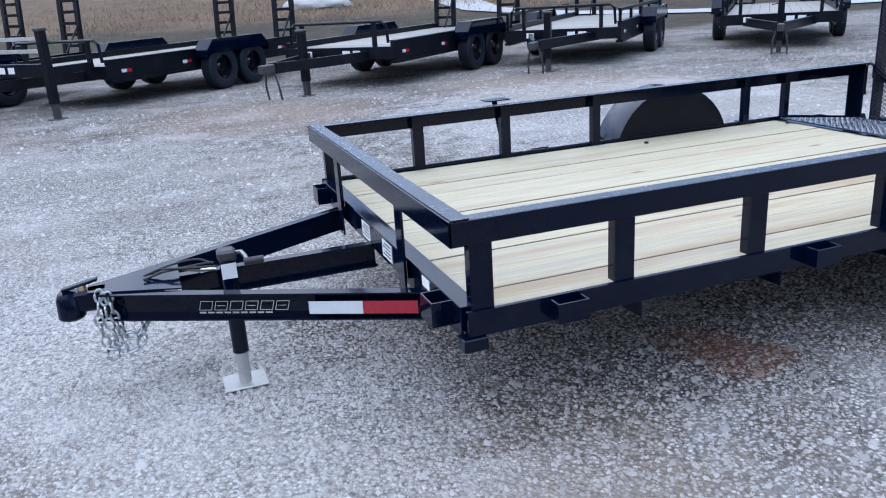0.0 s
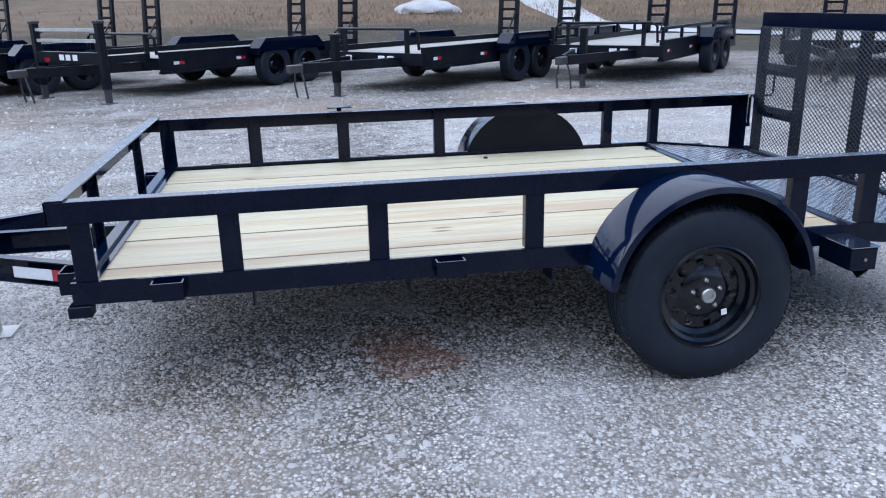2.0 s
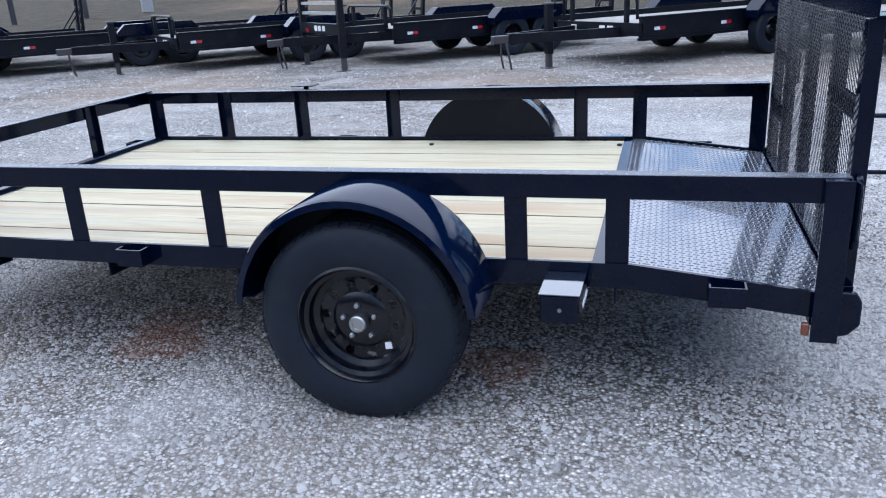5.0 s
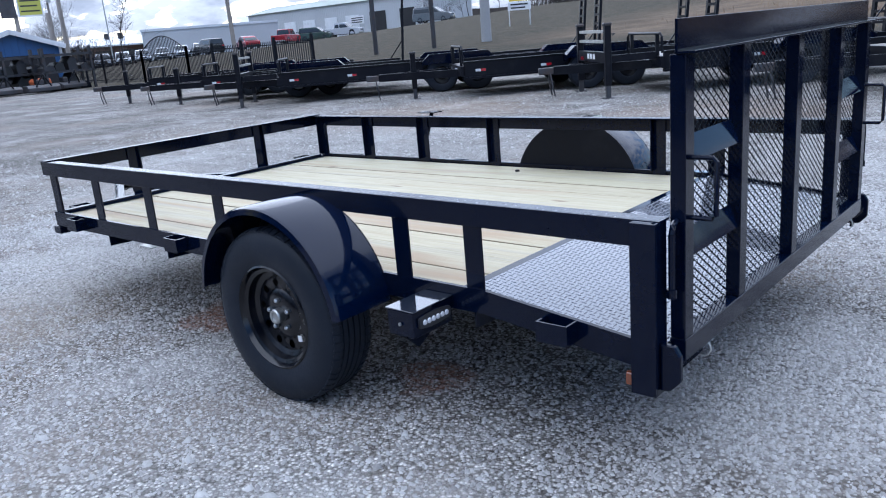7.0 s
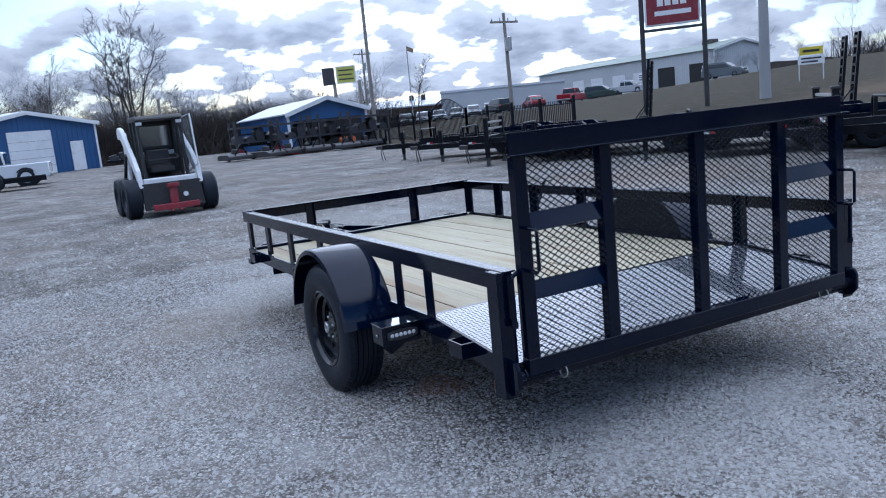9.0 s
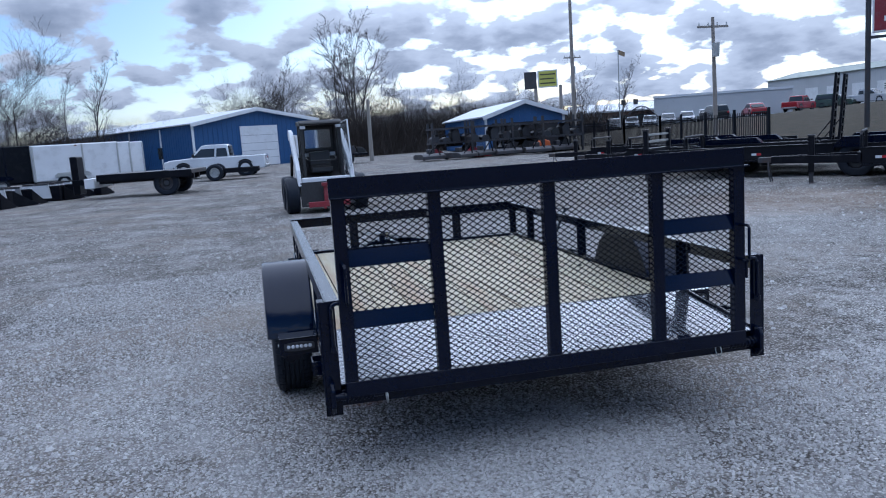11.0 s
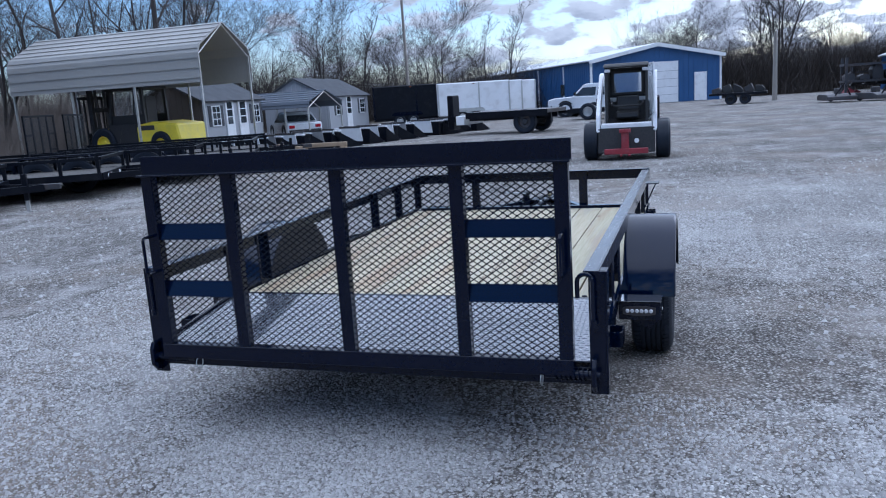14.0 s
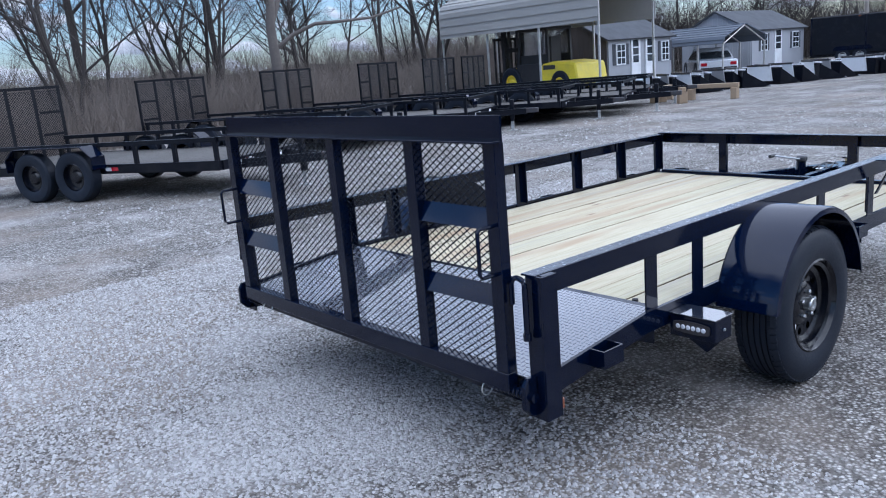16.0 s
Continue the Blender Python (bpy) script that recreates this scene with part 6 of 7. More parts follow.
part("roof", prism([(1.4, 2.601), (1.4, 2.8), (-4.5, 3.9), (-10, 2.8), (-10, 2.601)], -8.0, 6.0), M_ROOF_W, store)
for y in (-0.5, 1.2):
    part("roof_vent", B((-3.2, -2.6, y, y + 0.6, 3.5, 4.3)), M_STEEL_D, store)


def garden_shed(label, w, d, h, ridge_h, front_mat, side_mat, at, turn=0.0):
    """A small shed: its front with doors faces local +y, along x from 0 to -w."""
    root = thing("garden_shed", label, "shed", "garden sheds in a row", at=at, turn=turn)
    for name, a, b, ma in (("front_wall", (0, 0), (-w, 0), front_mat), ("back_wall", (-w, -d), (0, -d), front_mat)):
        ribbed(name, b, a, 0, h, ma, root, 0.22)
    for x in (0.0, -w):
        s = 1 if x == 0 else -1
        bm = plate([(x, -d, 0), (x, 0, 0), (x, 0, h), (x, -d / 2, ridge_h), (x, -d, h)][::s], 0.05)
        side = part("side_wall", bm, side_mat, root)
        bm = bmesh.new()
        for k in range(int(d / 0.25)):
            y = -0.12 - k * 0.25
            top = h + (ridge_h - h) * (1 - abs(y + d / 2) / (d / 2))
            beam((x + s * 0.055, y, 0), (x + s * 0.055, y, top - 0.03), 0.02, 0.02, bm, up=(0, 1, 0))
        part("wall_ribs", bm, side_mat, side, kind="stuff")
    for y0, y1 in ((0.2, -d / 2), (-d - 0.2, -d / 2)):
        z0 = h - 0.2 * (ridge_h - h) / (d / 2)
        c = [(0.2, y0, z0 + 0.03), (0.2, y1, ridge_h + 0.03), (-w - 0.2, y1, ridge_h + 0.03), (-w - 0.2, y0, z0 + 0.03)]
        part("roof", plate(c if y0 > y1 else c[::-1], 0.06), M_SHINGLE, root)
    return root


def shed_door(root, x0, x1, z1=1.95):
    dr = part("door", B((x0, x1, 0.05, 0.10, 0.05, z1)), M_WHITE, root, "white door with a paned window", bev=0.006)
    part("door_panes", B(*[(x0 + 0.14 + i * (x1 - x0 - 0.28) / 2, x0 + 0.10 + (i + 1) * (x1 - x0 - 0.20) / 2, 0.1005, 0.105, 1.0 + 0.3 * j, 1.26 + 0.3 * j) for i in range(2) for j in range(3)]), M_GLASS, dr)


def shed_window(root, x0, x1, z0=0.95, z1=1.75):
    wn = part("window", B((x0, x1, 0.05, 0.09, z0, z1)), M_WHITE, root, "white paned window", bev=0.004)
    for i in range(2):
        for j in range(3):
            part("pane", B((x0 + 0.06 + i * (x1 - x0 - 0.08) / 2, x0 + 0.02 + (i + 1) * (x1 - x0 - 0.08) / 2, 0.0905, 0.094, z0 + 0.05 + j * (z1 - z0 - 0.06) / 3, z0 + 0.02 + (j + 1) * (z1 - z0 - 0.06) / 3)), M_GLASS, wn)
    for x in (x0 - 0.20, x1 + 0.03):
        part("shutter", B((x, x + 0.17, 0.05, 0.075, z0, z1)), M_SHINGLE, wn, "dark grey shutter")


s1 = garden_shed("grey sided garden shed with white doors and dark end wall", 4.2, 3.0, 2.0, 2.75, M_GREY_SIDE, M_BROWN_SIDE, (-19.4, -15.4, 0))
shed_door(s1, -2.0, -1.4), shed_door(s1, -3.0, -2.35), shed_window(s1, -1.05, -0.45), shed_window(s1, -4.0, -3.45)
s2 = garden_shed("grey sided garden shed with shingled roof and white door", 6.0, 3.4, 2.0, 2.9, M_GREY_SIDE, M_GREY_SIDE, (-29.5, -15.0, 0), 4)
shed_door(s2, -3.2, -2.4), shed_window(s2, -5.3, -4.5), shed_window(s2, -1.6, -0.9)


def metal_carport(label, x0, x1, y0, y1, eave, bend, peak, open_bottom, group="", sheet=None):
    """Sheet roof on tube legs, open to the ends; the side sheets hang from bend down to open_bottom."""
    root = thing("metal_carport", label, "carport", group, at=(x0, y0, 0))
    w, l = x1 - x0, y1 - y0
    prof = [(w, open_bottom), (w, bend - 0.25), (w - 0.12, bend + 0.02), (w / 2, peak), (0.12, bend + 0.02), (0, bend - 0.25), (0, open_bottom)]
    inside = [(w / 2 + (x - w / 2) * (1 - 0.06 / w), z - (0.03 if 0 < i < len(prof) - 1 else 0)) for i, (x, z) in enumerate(prof)]
    bm = bmesh.new()
    for i in range(len(prof) - 1):
        quad = [prof[i], prof[i + 1], inside[i + 1], inside[i]]
        prism(quad, 0, l, bm)
    bmesh.ops.remove_doubles(bm, verts=bm.verts[:], dist=0.001)
    roof = part("roof", bm, sheet or M_TAN, root, "ribbed steel roof")
    bm = bmesh.new()
    for i in range(len(prof) - 1):
        p, q = Vector((prof[i][0], 0, prof[i][1])), Vector((prof[i + 1][0], 0, prof[i + 1][1]))
        n = max(1, int((q - p).length / 0.30))
        out = Vector((-(q - p).z, 0, (q - p).x)).normalized()
        if out.dot((p + q) / 2 - Vector((w / 2, 0, bend - 1))) < 0:
            out = -out
        for k in range(n):
            c = p.lerp(q, (k + 0.5) / n) + out * 0.022
            beam((c.x, 0.0, c.z), (c.x, l, c.z), 0.03, 0.022, bm, up=out)
    part("roof_ribs", bm, sheet or M_TAN, roof, kind="stuff")
    for y in (0.06, l * 0.33, l * 0.66, l - 0.06):
        for x in (0.07, w - 0.07):
            part("leg", B((x - 0.03, x + 0.03, y - 0.03, y + 0.03, 0, bend - 0.26)), M_BARE, root, "galvanised leg")
        part("rafter", tube([(0.07, y, bend - 0.30), (w / 2, y, peak - 0.08), (w - 0.07, y, bend - 0.30)], 0.028, 6), M_BARE, root)
    return root


metal_carport("tan steel carport over a yellow forklift", -18.2, -15.1, -20.1, -12.4, 2.5, 3.64, 4.42, 2.47)
# blue-grey sheet instead of tan: the shade on this roof is in its colour
metal_carport("small pale steel carport beside a shed", -28.6, -25.0, -17.4, -13.8, 1.7, 1.72, 2.22, 1.45, sheet=plain("shade_toned_steel_roof", (0.11, 0.125, 0.15), 0.75, vary=0.1, scale=1.0, spec=0.25))


def forklift():
    root = thing("forklift", "large yellow forklift with black mast under a carport", "forklift", at=(-16.85, -16.15, 0), turn=90)
    root.scale = (1.12, 1.12, 1.30)
    part("counterweight", prism([(0.35, 0.35), (0.35, 0.95), (0.9, 1.02), (1.75, 0.93), (1.85, 0.45), (1.6, 0.30)], -0.75, 0.75), M_YELLOW, root, bev=0.05)
    part("chassis", prism([(-1.4, 0.35), (-1.4, 0.75), (-0.9, 0.9), (0.349, 0.9), (0.349, 0.35)], -0.72, 0.72), M_YELLOW, root, bev=0.03)
    part("fuel_panel", B((-0.75, 0.30, -0.735, 0.735, 0.40, 0.98)), M_DARK, root, bev=0.01)
    cab = part("cab_roof", B((-0.85, 0.55, -0.6, 0.6, 1.87, 1.95)), M_SEAT, root, bev=0.02)
    for x, xt in ((-0.80, -0.62), (0.50, 0.48)):
        for y in (-0.55, 0.55):
            part("cab_pillar", beam((x, y, 0.9), (xt, y, 1.87), 0.09, 0.09), M_SEAT, cab)
    for y in (-0.55, 0.55):
        part("cab_door", B((-0.74, 0.44, y - 0.012, y + 0.012, 0.90, 1.22)), M_SEAT, cab, "black lower cab door", bev=0.004)
        part("cab_glass", B((-0.55, 0.44, y - 0.003, y + 0.003, 1.22, 1.84)), M_GLASS_CLEAR, cab, "clear cab glass")
    part("seat", prism([(-0.1, 0.95), (-0.1, 1.15), (0.2, 1.2), (0.28, 1.7), (0.38, 1.7), (0.36, 0.95)], -0.25, 0.25), M_SEAT, cab, bev=0.02)
    mast = part("mast", B((-1.62, -1.48, -0.50, -0.38, 0.10, 2.35), (-1.62, -1.48, 0.38, 0.50, 0.10, 2.35), (-1.60, -1.50, -0.38, 0.38, 2.20, 2.32), (-1.60, -1.50, -0.38, 0.38, 1.35, 1.47)), M_DARK, root, "black lift mast")
    for y in (-0.2, 0.2):
        part("lift_chain", B((-1.57, -1.53, y - 0.05, y + 0.05, 0.15, 2.2)), M_STEEL_D, mast)
    part("load_backrest", B(*[(-1.78, -1.74, y - 0.025, y + 0.025, 0.5, 1.75) for y in np.linspace(-0.7, 0.7, 8)], (-1.79, -1.73, -0.75, 0.75, 1.70, 1.78), (-1.79, -1.73, -0.75, 0.75, 0.42, 0.5)), M_DARK, mast)
    for y in (-0.35, 0.35):
        part("fork", B((-2.85, -1.795, y - 0.07, y + 0.07, 0.12, 0.18), (-1.86, -1.795, y - 0.07, y + 0.07, 0.18, 0.8)), M_DARK, mast, bev=0.01)
    for x, r in ((-0.95, 0.46), (1.15, 0.38)):
        for s in (-1, 1):
            wheel_on(root, x, s * 0.70, s, r, 0.28, r * 0.55, M_YELLOW)
    for y in (-0.757, 0.752):
        part("maker_mark", B((0.45, 0.95, y, y + 0.005, 0.80, 0.92)), M_PRINT, root)
    return root


forklift()


def cargo_trailer(material, label, length=4.0, h=1.75):
    root = thing("enclosed_cargo_trailer", label, "trailer", "enclosed trailers in a row")
    part("body", B((-length / 2, length / 2, -1.0, 1.0, 0.42, 0.42 + h)), material, root, bev=0.05)
    for x in (-length / 2 + 0.05, 0.3, length / 2 - 0.05):
        for y in (-1, 1):
            part("corner_trim", B((x - 0.04, x + 0.04, y * 1.004 - 0.02, y * 1.004 + 0.02, 0.45, 0.38 + h)), M_BARE if material is not M_BLACK_DULL else M_BLACK, root)
    part("tongue", beam((length / 2, 0, 0.40), (length / 2 + 1.1, 0, 0.40), 0.10, 0.08), M_BLACK_DULL, root)
    part("frame", B((-length / 2, length / 2, -0.95, 0.95, 0.34, 0.4195)), M_BLACK_DULL, root)
    part("marker_lamp", B((-0.06, 0.06, 1.001, 1.015, 0.42 + h - 0.12, 0.42 + h - 0.06), (-0.06, 0.06, -1.015, -1.001, 0.42 + h - 0.12, 0.42 + h - 0.06)), M_AMBER, root, "amber marker lamp")
    for s in (-1, 1):
        for x in (-0.42, 0.36):
            wheel_on(root, x - 0.3, s * 0.96, s, 0.34, 0.2, 0.2, M_BARE, 18)
        part("fender", prism([(-1.15, 0.70), (-1.0, 0.82), (0.45, 0.82), (0.6, 0.70), (0.6, 0.62), (-1.15, 0.62)], min(s * 1.001, s * 1.09), max(s * 1.001, s * 1.09)), M_BARE if material is not M_BLACK_DULL else M_BLACK, root)
    return root


blk = cargo_trailer(M_BLACK_DULL, "black enclosed cargo trailer parked beside sheds", 4.4, 1.9)
blk.matrix_world = pose(-37.3, -13.4, 0, 0, 0, 112)
wht = cargo_trailer(M_WHITE, "white enclosed cargo trailer in a parked row", 4.2, 1.85)
wht.matrix_world = pose(-38.2, -9.9, 0, 0, 0, 112)
for x, y in ((-40.3, -9.6), (-42.4, -9.2)):
    copy_thing(wht, pose(x, y, 0, 0, 0, 112))


def flatbed():
    root = thing("flatbed_trailer", "black flatbed trailer with a steel headboard and tandem wheels", "trailer", at=(-23.1, -3.9, 0), turn=80)
    part("deck", B((-1.8, 1.5, -1.05, 1.05, 0.72, 0.86)), M_STEEL_D, root, bev=0.01)
    part("side_skirt", B((-1.8, 1.5, -1.06, -1.051, 0.62, 0.86), (-1.8, 1.5, 1.051, 1.06, 0.62, 0.86)), M_BLACK_DULL, root)
    part("frame", B((-2.9, 1.4, -0.42, -0.30, 0.52, 0.7195), (-2.9, 1.4, 0.30, 0.42, 0.52, 0.7195)), M_BLACK_DULL, root)
    part("headboard", B((-2.95, -2.70, -0.30, 0.30, 0.20, 1.55)), M_BLACK_DULL, root, bev=0.03)
    part("tool_box", B((-2.3, -1.95, -0.9, 0.9, 0.40, 0.75)), M_LABEL, root, bev=0.02)
    for x in (0.55,):
        for s in (-1, 1):
            wheel_on(root, x, s * 0.86, s, 0.44, 0.28, 0.26, M_STEEL_D)
    return root


flatbed()


# ---- skid steer attachments in a row ----
def bucket(k):
    root = thing("loader_bucket", "black steel loader bucket with a white backing plate on gravel" if k else "black steel loader bucket with a grey backing plate on gravel", "bucket", "row of loader attachments")
    bm = prism([(-0.35, 0.0), (-0.40, 0.08), (-0.36, 0.52), (-0.30, 0.56), (-0.30, 0.50), (-0.32, 0.12), (-0.26, 0.05), (0.52, 0.02), (0.52, 0.0)], -0.85, 0.85)
    shell = part("shell", bm, M_BLACK_DULL, root, bev=0.004)
    for y in (-0.86, 0.84):
        part("cheek", prism([(-0.38, 0.02), (-0.36, 0.54), (0.50, 0.03)], y, y + 0.02), M_BLACK_DULL, shell)
    part("mount_plate", plate([(-0.42, -0.55, 0.12), (-0.42, 0.55, 0.12), (-0.46, 0.50, 0.62), (-0.46, -0.50, 0.62)], 0.03), M_WHITE if k else M_CONCRETE, root, "mounting plate")
    part("wear_edge", B((0.36, 0.53, -0.84, 0.84, 0.022, 0.045)), M_WHITE, root, "white painted cutting edge")
    part("top_lip", B((-0.38, -0.28, -0.84, 0.84, 0.562, 0.60)), M_WHITE, root, "white painted top lip")
    part("mount_hook", B((-0.47, -0.40, -0.5, 0.5, 0.60, 0.66)), M_STEEL_D, root)
    return root


bk = bucket(0)
bk.matrix_world = pose(-14.9, -11.6, 0, 0, 0, 150)
wb = bucket(1)
wb.matrix_world = pose(-15.6, -11.2, 0, 0, 0, 148)
for k in range(1, 19):
    f = k / 18
    copy_thing(wb if k % 3 else bk, pose(-14.9 - 12.0 * f + 0.3 * math.sin(k * 2.1), -11.6 + 4.4 * f + 0.2 * math.cos(k * 1.7), 0, 0, 0, 150 + 14 * math.sin(k * 3.3)))


# ---- racks of implements by the blue shed ----
def implement_rack(seed):
    rng = random.Random(seed)
    root = thing("implement_rack", "dark steel rack loaded with implements beside the shed", "rack", "racks of implements")
    for x in (-1.1, 1.1):
        for y in (-0.45, 0.45):
            part("upright", B((x - 0.05, x + 0.05, y - 0.05, y + 0.05, 0, 1.35)), M_STEEL_D, root)
    for z in (0.55, 1.08):
        part("shelf", B((-1.2, 1.2, -0.5, 0.5, z, z + 0.07)), M_STEEL_D, root)
    for z in (0.0, 0.62):
        for k in range(4):
            x = -0.85 + 0.55 * k + rng.uniform(-0.08, 0.08)
            h = rng.uniform(0.18, 0.55)
            ma = (M_STEEL_D, M_BLACK_DULL, M_SEAT, M_RED)[rng.randrange(4) if rng.random() < 0.5 else 0]
            part("implement", prism([(x - 0.22, z + 0.001), (x - 0.24, z + h * 0.6), (x - 0.05, z + h), (x + 0.15, z + h * 0.8), (x + 0.22, z + 0.001)], -0.35, 0.35), ma, root, bev=0.01)
    return root


for k in range(2):
    r = implement_rack(k + 3)
    r.matrix_world = pose(-42.0 + 0.9 * k, 12.0 + 4.2 * k, 0, 0, 0, 85 + 6 * k) @ Matrix.Diagonal((1.1, 1.1, 1.28, 1))
    for j in range(1, 3):
        copy_thing(r, pose(-42.2 + 0.9 * k + 1.3 * j, 10.6 + 4.2 * k + 2.1 * j - 1.2, 0, 0, 0, 88 + 4 * j) @ Matrix.Diagonal((1.1, 1.1, 1.28, 1)))


def mower(x, y, turn):
    root = thing("rotary_cutter", "low dark rotary cutter deck standing on gravel", "implement", "mower decks by the shed", at=(x, y, 0), turn=turn)
    part("deck", prism([(-0.75, 0.12), (-0.75, 0.34), (-0.45, 0.42), (0.6, 0.42), (0.85, 0.30), (0.85, 0.12)], -0.75, 0.75), M_STEEL_D, root, bev=0.02)
    part("hitch_frame", tube([(0.75, -0.35, 0.35), (0.95, 0.0, 0.95), (0.75, 0.35, 0.35)], 0.04, 6), M_BLACK_DULL, root)
    part("gear_box", B((-0.15, 0.18, -0.15, 0.15, 0.42, 0.68)), M_STEEL_D, root, bev=0.03)
    part("tail_wheel", lathe([(0.0, -0.06), (0.17, -0.06), (0.18, 0.0), (0.17, 0.06), (0.0, 0.06)], 14, "y", (-0.95, 0, 0.18)), M_RUBBER, root, smooth=True)
    part("wheel_fork", beam((-0.95, 0.08, 0.2), (-0.6, 0.08, 0.40), 0.05, 0.05), M_STEEL_D, root)
    return root


for k in range(6):
    mower(-37.8 + 0.6 * math.sin(k * 2.0), 9.4 + 1.6 * k, 10 + 25 * math.sin(k * 1.3))
ok = thing("orange_rotary_tiller", "orange painted implement beside the racks", "implement", at=(-43.3, 18.4, 0), turn=80)
part("hood", prism([(-0.4, 0.2), (-0.45, 0.5), (-0.1, 0.8), (0.35, 0.6), (0.4, 0.2)], -0.9, 0.9), M_ORANGE, ok, bev=0.03)
part("stand", B((-0.35, -0.27, -0.8, -0.72, 0, 0.2), (-0.35, -0.27, 0.72, 0.8, 0, 0.2), (0.27, 0.35, -0.8, -0.72, 0, 0.2), (0.27, 0.35, 0.72, 0.8, 0, 0.2)), M_STEEL_D, ok)


# ---- timber stands by the carport ----
for x, y, a in ((-13.9, -9.3, 15), (-14.2, -7.9, 100), (-13.3, -8.6, 60)):
    st = thing("timber_stand", "rough timber blocking stand on gravel", "stand", "timber blocking stands", at=(x, y, 0), turn=a)
    part("top_beam", B((-0.7, 0.7, -0.07, 0.07, 0.30, 0.42)), M_TIMBER, st, bev=0.01)
    for k in (-0.6, 0.6):
        part("block", B((k - 0.08, k + 0.08, -0.12, 0.12, 0.0, 0.299)), M_TIMBER, st, bev=0.01)


# ---- fence, signs, poles ----
fence = thing("picket_fence", "black iron picket fence along the yard", "fence")
def fence_run(p, q, arch=None):
    p, q = Vector((*p, 0)), Vector((*q, 0))
    n = int((q - p).length / 0.16)
    top = lambda f: 1.55 + (0.75 * math.sin(math.pi * f) if arch else 0.0)
    bars = bmesh.new()
    for k in range(n + 1):
        f = k / n
        c = p.lerp(q, f)
        z = rise(c.x, c.y)
        vs = B((c.x - 0.012, c.x + 0.012, c.y - 0.012, c.y + 0.012, z + 0.05, z + top(f)), bm=bars)
    part("picket_run", bars, M_BLACK_DULL, fence, kind="stuff")
    for h in (0.2, 1.4):
        part("fence_rail", beam((p.x, p.y, h + rise(p.x, p.y)), (q.x, q.y, h + rise(q.x, q.y)), 0.03, 0.04), M_BLACK_DULL, fence)
    if arch:
        part("arched_rail", tube([(*p.lerp(q, f).xy, top(f) + rise(0, p.lerp(q, f).y)) for f in np.linspace(0, 1, 14)], 0.03, 6), M_BLACK_DULL, fence)
    m = max(1, int((q - p).length / 2.6))
    for k in range(m + 1):
        c = p.lerp(q, k / m)
        z = rise(c.x, c.y)
        part("fence_post", B((c.x - 0.045, c.x + 0.045, c.y - 0.045, c.y + 0.045, z, z + 1.7)), M_BLACK_DULL, fence)


fence_run((-46.0, 21.5), (-35.5, 20.6))
fence_run((-35.5, 20.6), (-30.5, 20.2), arch=True)
fence_run((-30.5, 20.2), (-19.0, 18.4))


def billboard(name, label, p, q, z0, z1, post_h, face_mat, frame_mat, base):
    root = thing(name, label, "sign", at=(p[0], p[1], base))
    d = Vector((q[0] - p[0], q[1] - p[1], 0))
    u = d.normalized()
    nrm = Vector((u.y, -u.x, 0))
    L = d.length
    for s in (0.0, L):
        part("post", tube([u * s, u * s + Vector((0, 0, post_h))], 0.13, 12), frame_mat, root, smooth=True)
    a, b = u * 0.18, u * (L - 0.18)
    panel = part("panel", beam(a + Vector((0, 0, (z0 + z1) / 2)), b + Vector((0, 0, (z0 + z1) / 2)), 0.22, z1 - z0), M_WHITE, root, bev=0.02)
    part("face", beam(a + u * 0.09 + nrm * 0.116 + Vector((0, 0, (z0 + z1) / 2)), b - u * 0.09 + nrm * 0.116 + Vector((0, 0, (z0 + z1) / 2)), 0.01, z1 - z0 - 0.18), face_mat, panel)
    return root, panel, a, b, nrm, u


sb = rise(0, 30)
root, panel, a, b, nrm, u = billboard("dealer_sign", "tall red dealer sign panel on two steel posts", (-26.5, 29.3), (-24.2, 31.5), 4.55, 7.4, 7.4, M_RED, M_STEEL_D, sb)
wid = (b - a).length
for z0, z1, m0, m1 in ((5.55, 6.35, 0.22, 0.78),):
    for k in range(4):
        f0 = m0 + (m1 - m0) * (k + 0.08) / 4
        f1 = m0 + (m1 - m0) * (k + 0.86) / 4
        p0, p1 = a + (b - a) * f0 + nrm * 0.125, a + (b - a) * f1 + nrm * 0.125
        part("logo_block", beam(p0 + Vector((0, 0, (z0 + z1) / 2)), p1 + Vector((0, 0, (z0 + z1) / 2)), 0.012, z1 - z0), M_LABEL, panel)
p0, p1 = a + (b - a) * 0.18 + nrm * 0.125, a + (b - a) * 0.84 + nrm * 0.125
part("logo_strip", beam(p0 + Vector((0, 0, 5.18)), p1 + Vector((0, 0, 5.18)), 0.012, 0.24), M_LABEL, panel)
part("cross_bar", beam(Vector((0, 0, 4.35)), u * (wid + 0.36) + Vector((0, 0, 4.35)), 0.12, 0.14), M_STEEL_D, root)

root, panel, a, b, nrm, u = billboard("roadside_sign", "yellow lettered roadside sign beside a dark panel on posts", (-49.6, 20.4), (-48.9, 22.1), 4.45, 5.75, 4.6, plain("faded_yellow_sign", (0.46, 0.45, 0.08), 0.5, vary=0.08, scale=2), M_POLE, 0.0)
for k in range(3):
    p0, p1 = a + (b - a) * 0.12 + nrm * 0.125, a + (b - a) * (0.88 - 0.08 * (k % 2)) + nrm * 0.125
    part("print_bar", beam(p0 + Vector((0, 0, 4.78 + 0.32 * k)), p1 + Vector((0, 0, 4.78 + 0.32 * k)), 0.012, 0.09), M_PRINT, panel)
part("side_panel", beam(a - u * 1.0 + Vector((0, 0, 5.05)), a - u * 0.1 + Vector((0, 0, 5.05)), 0.5, 1.25), M_STEEL_D, root)

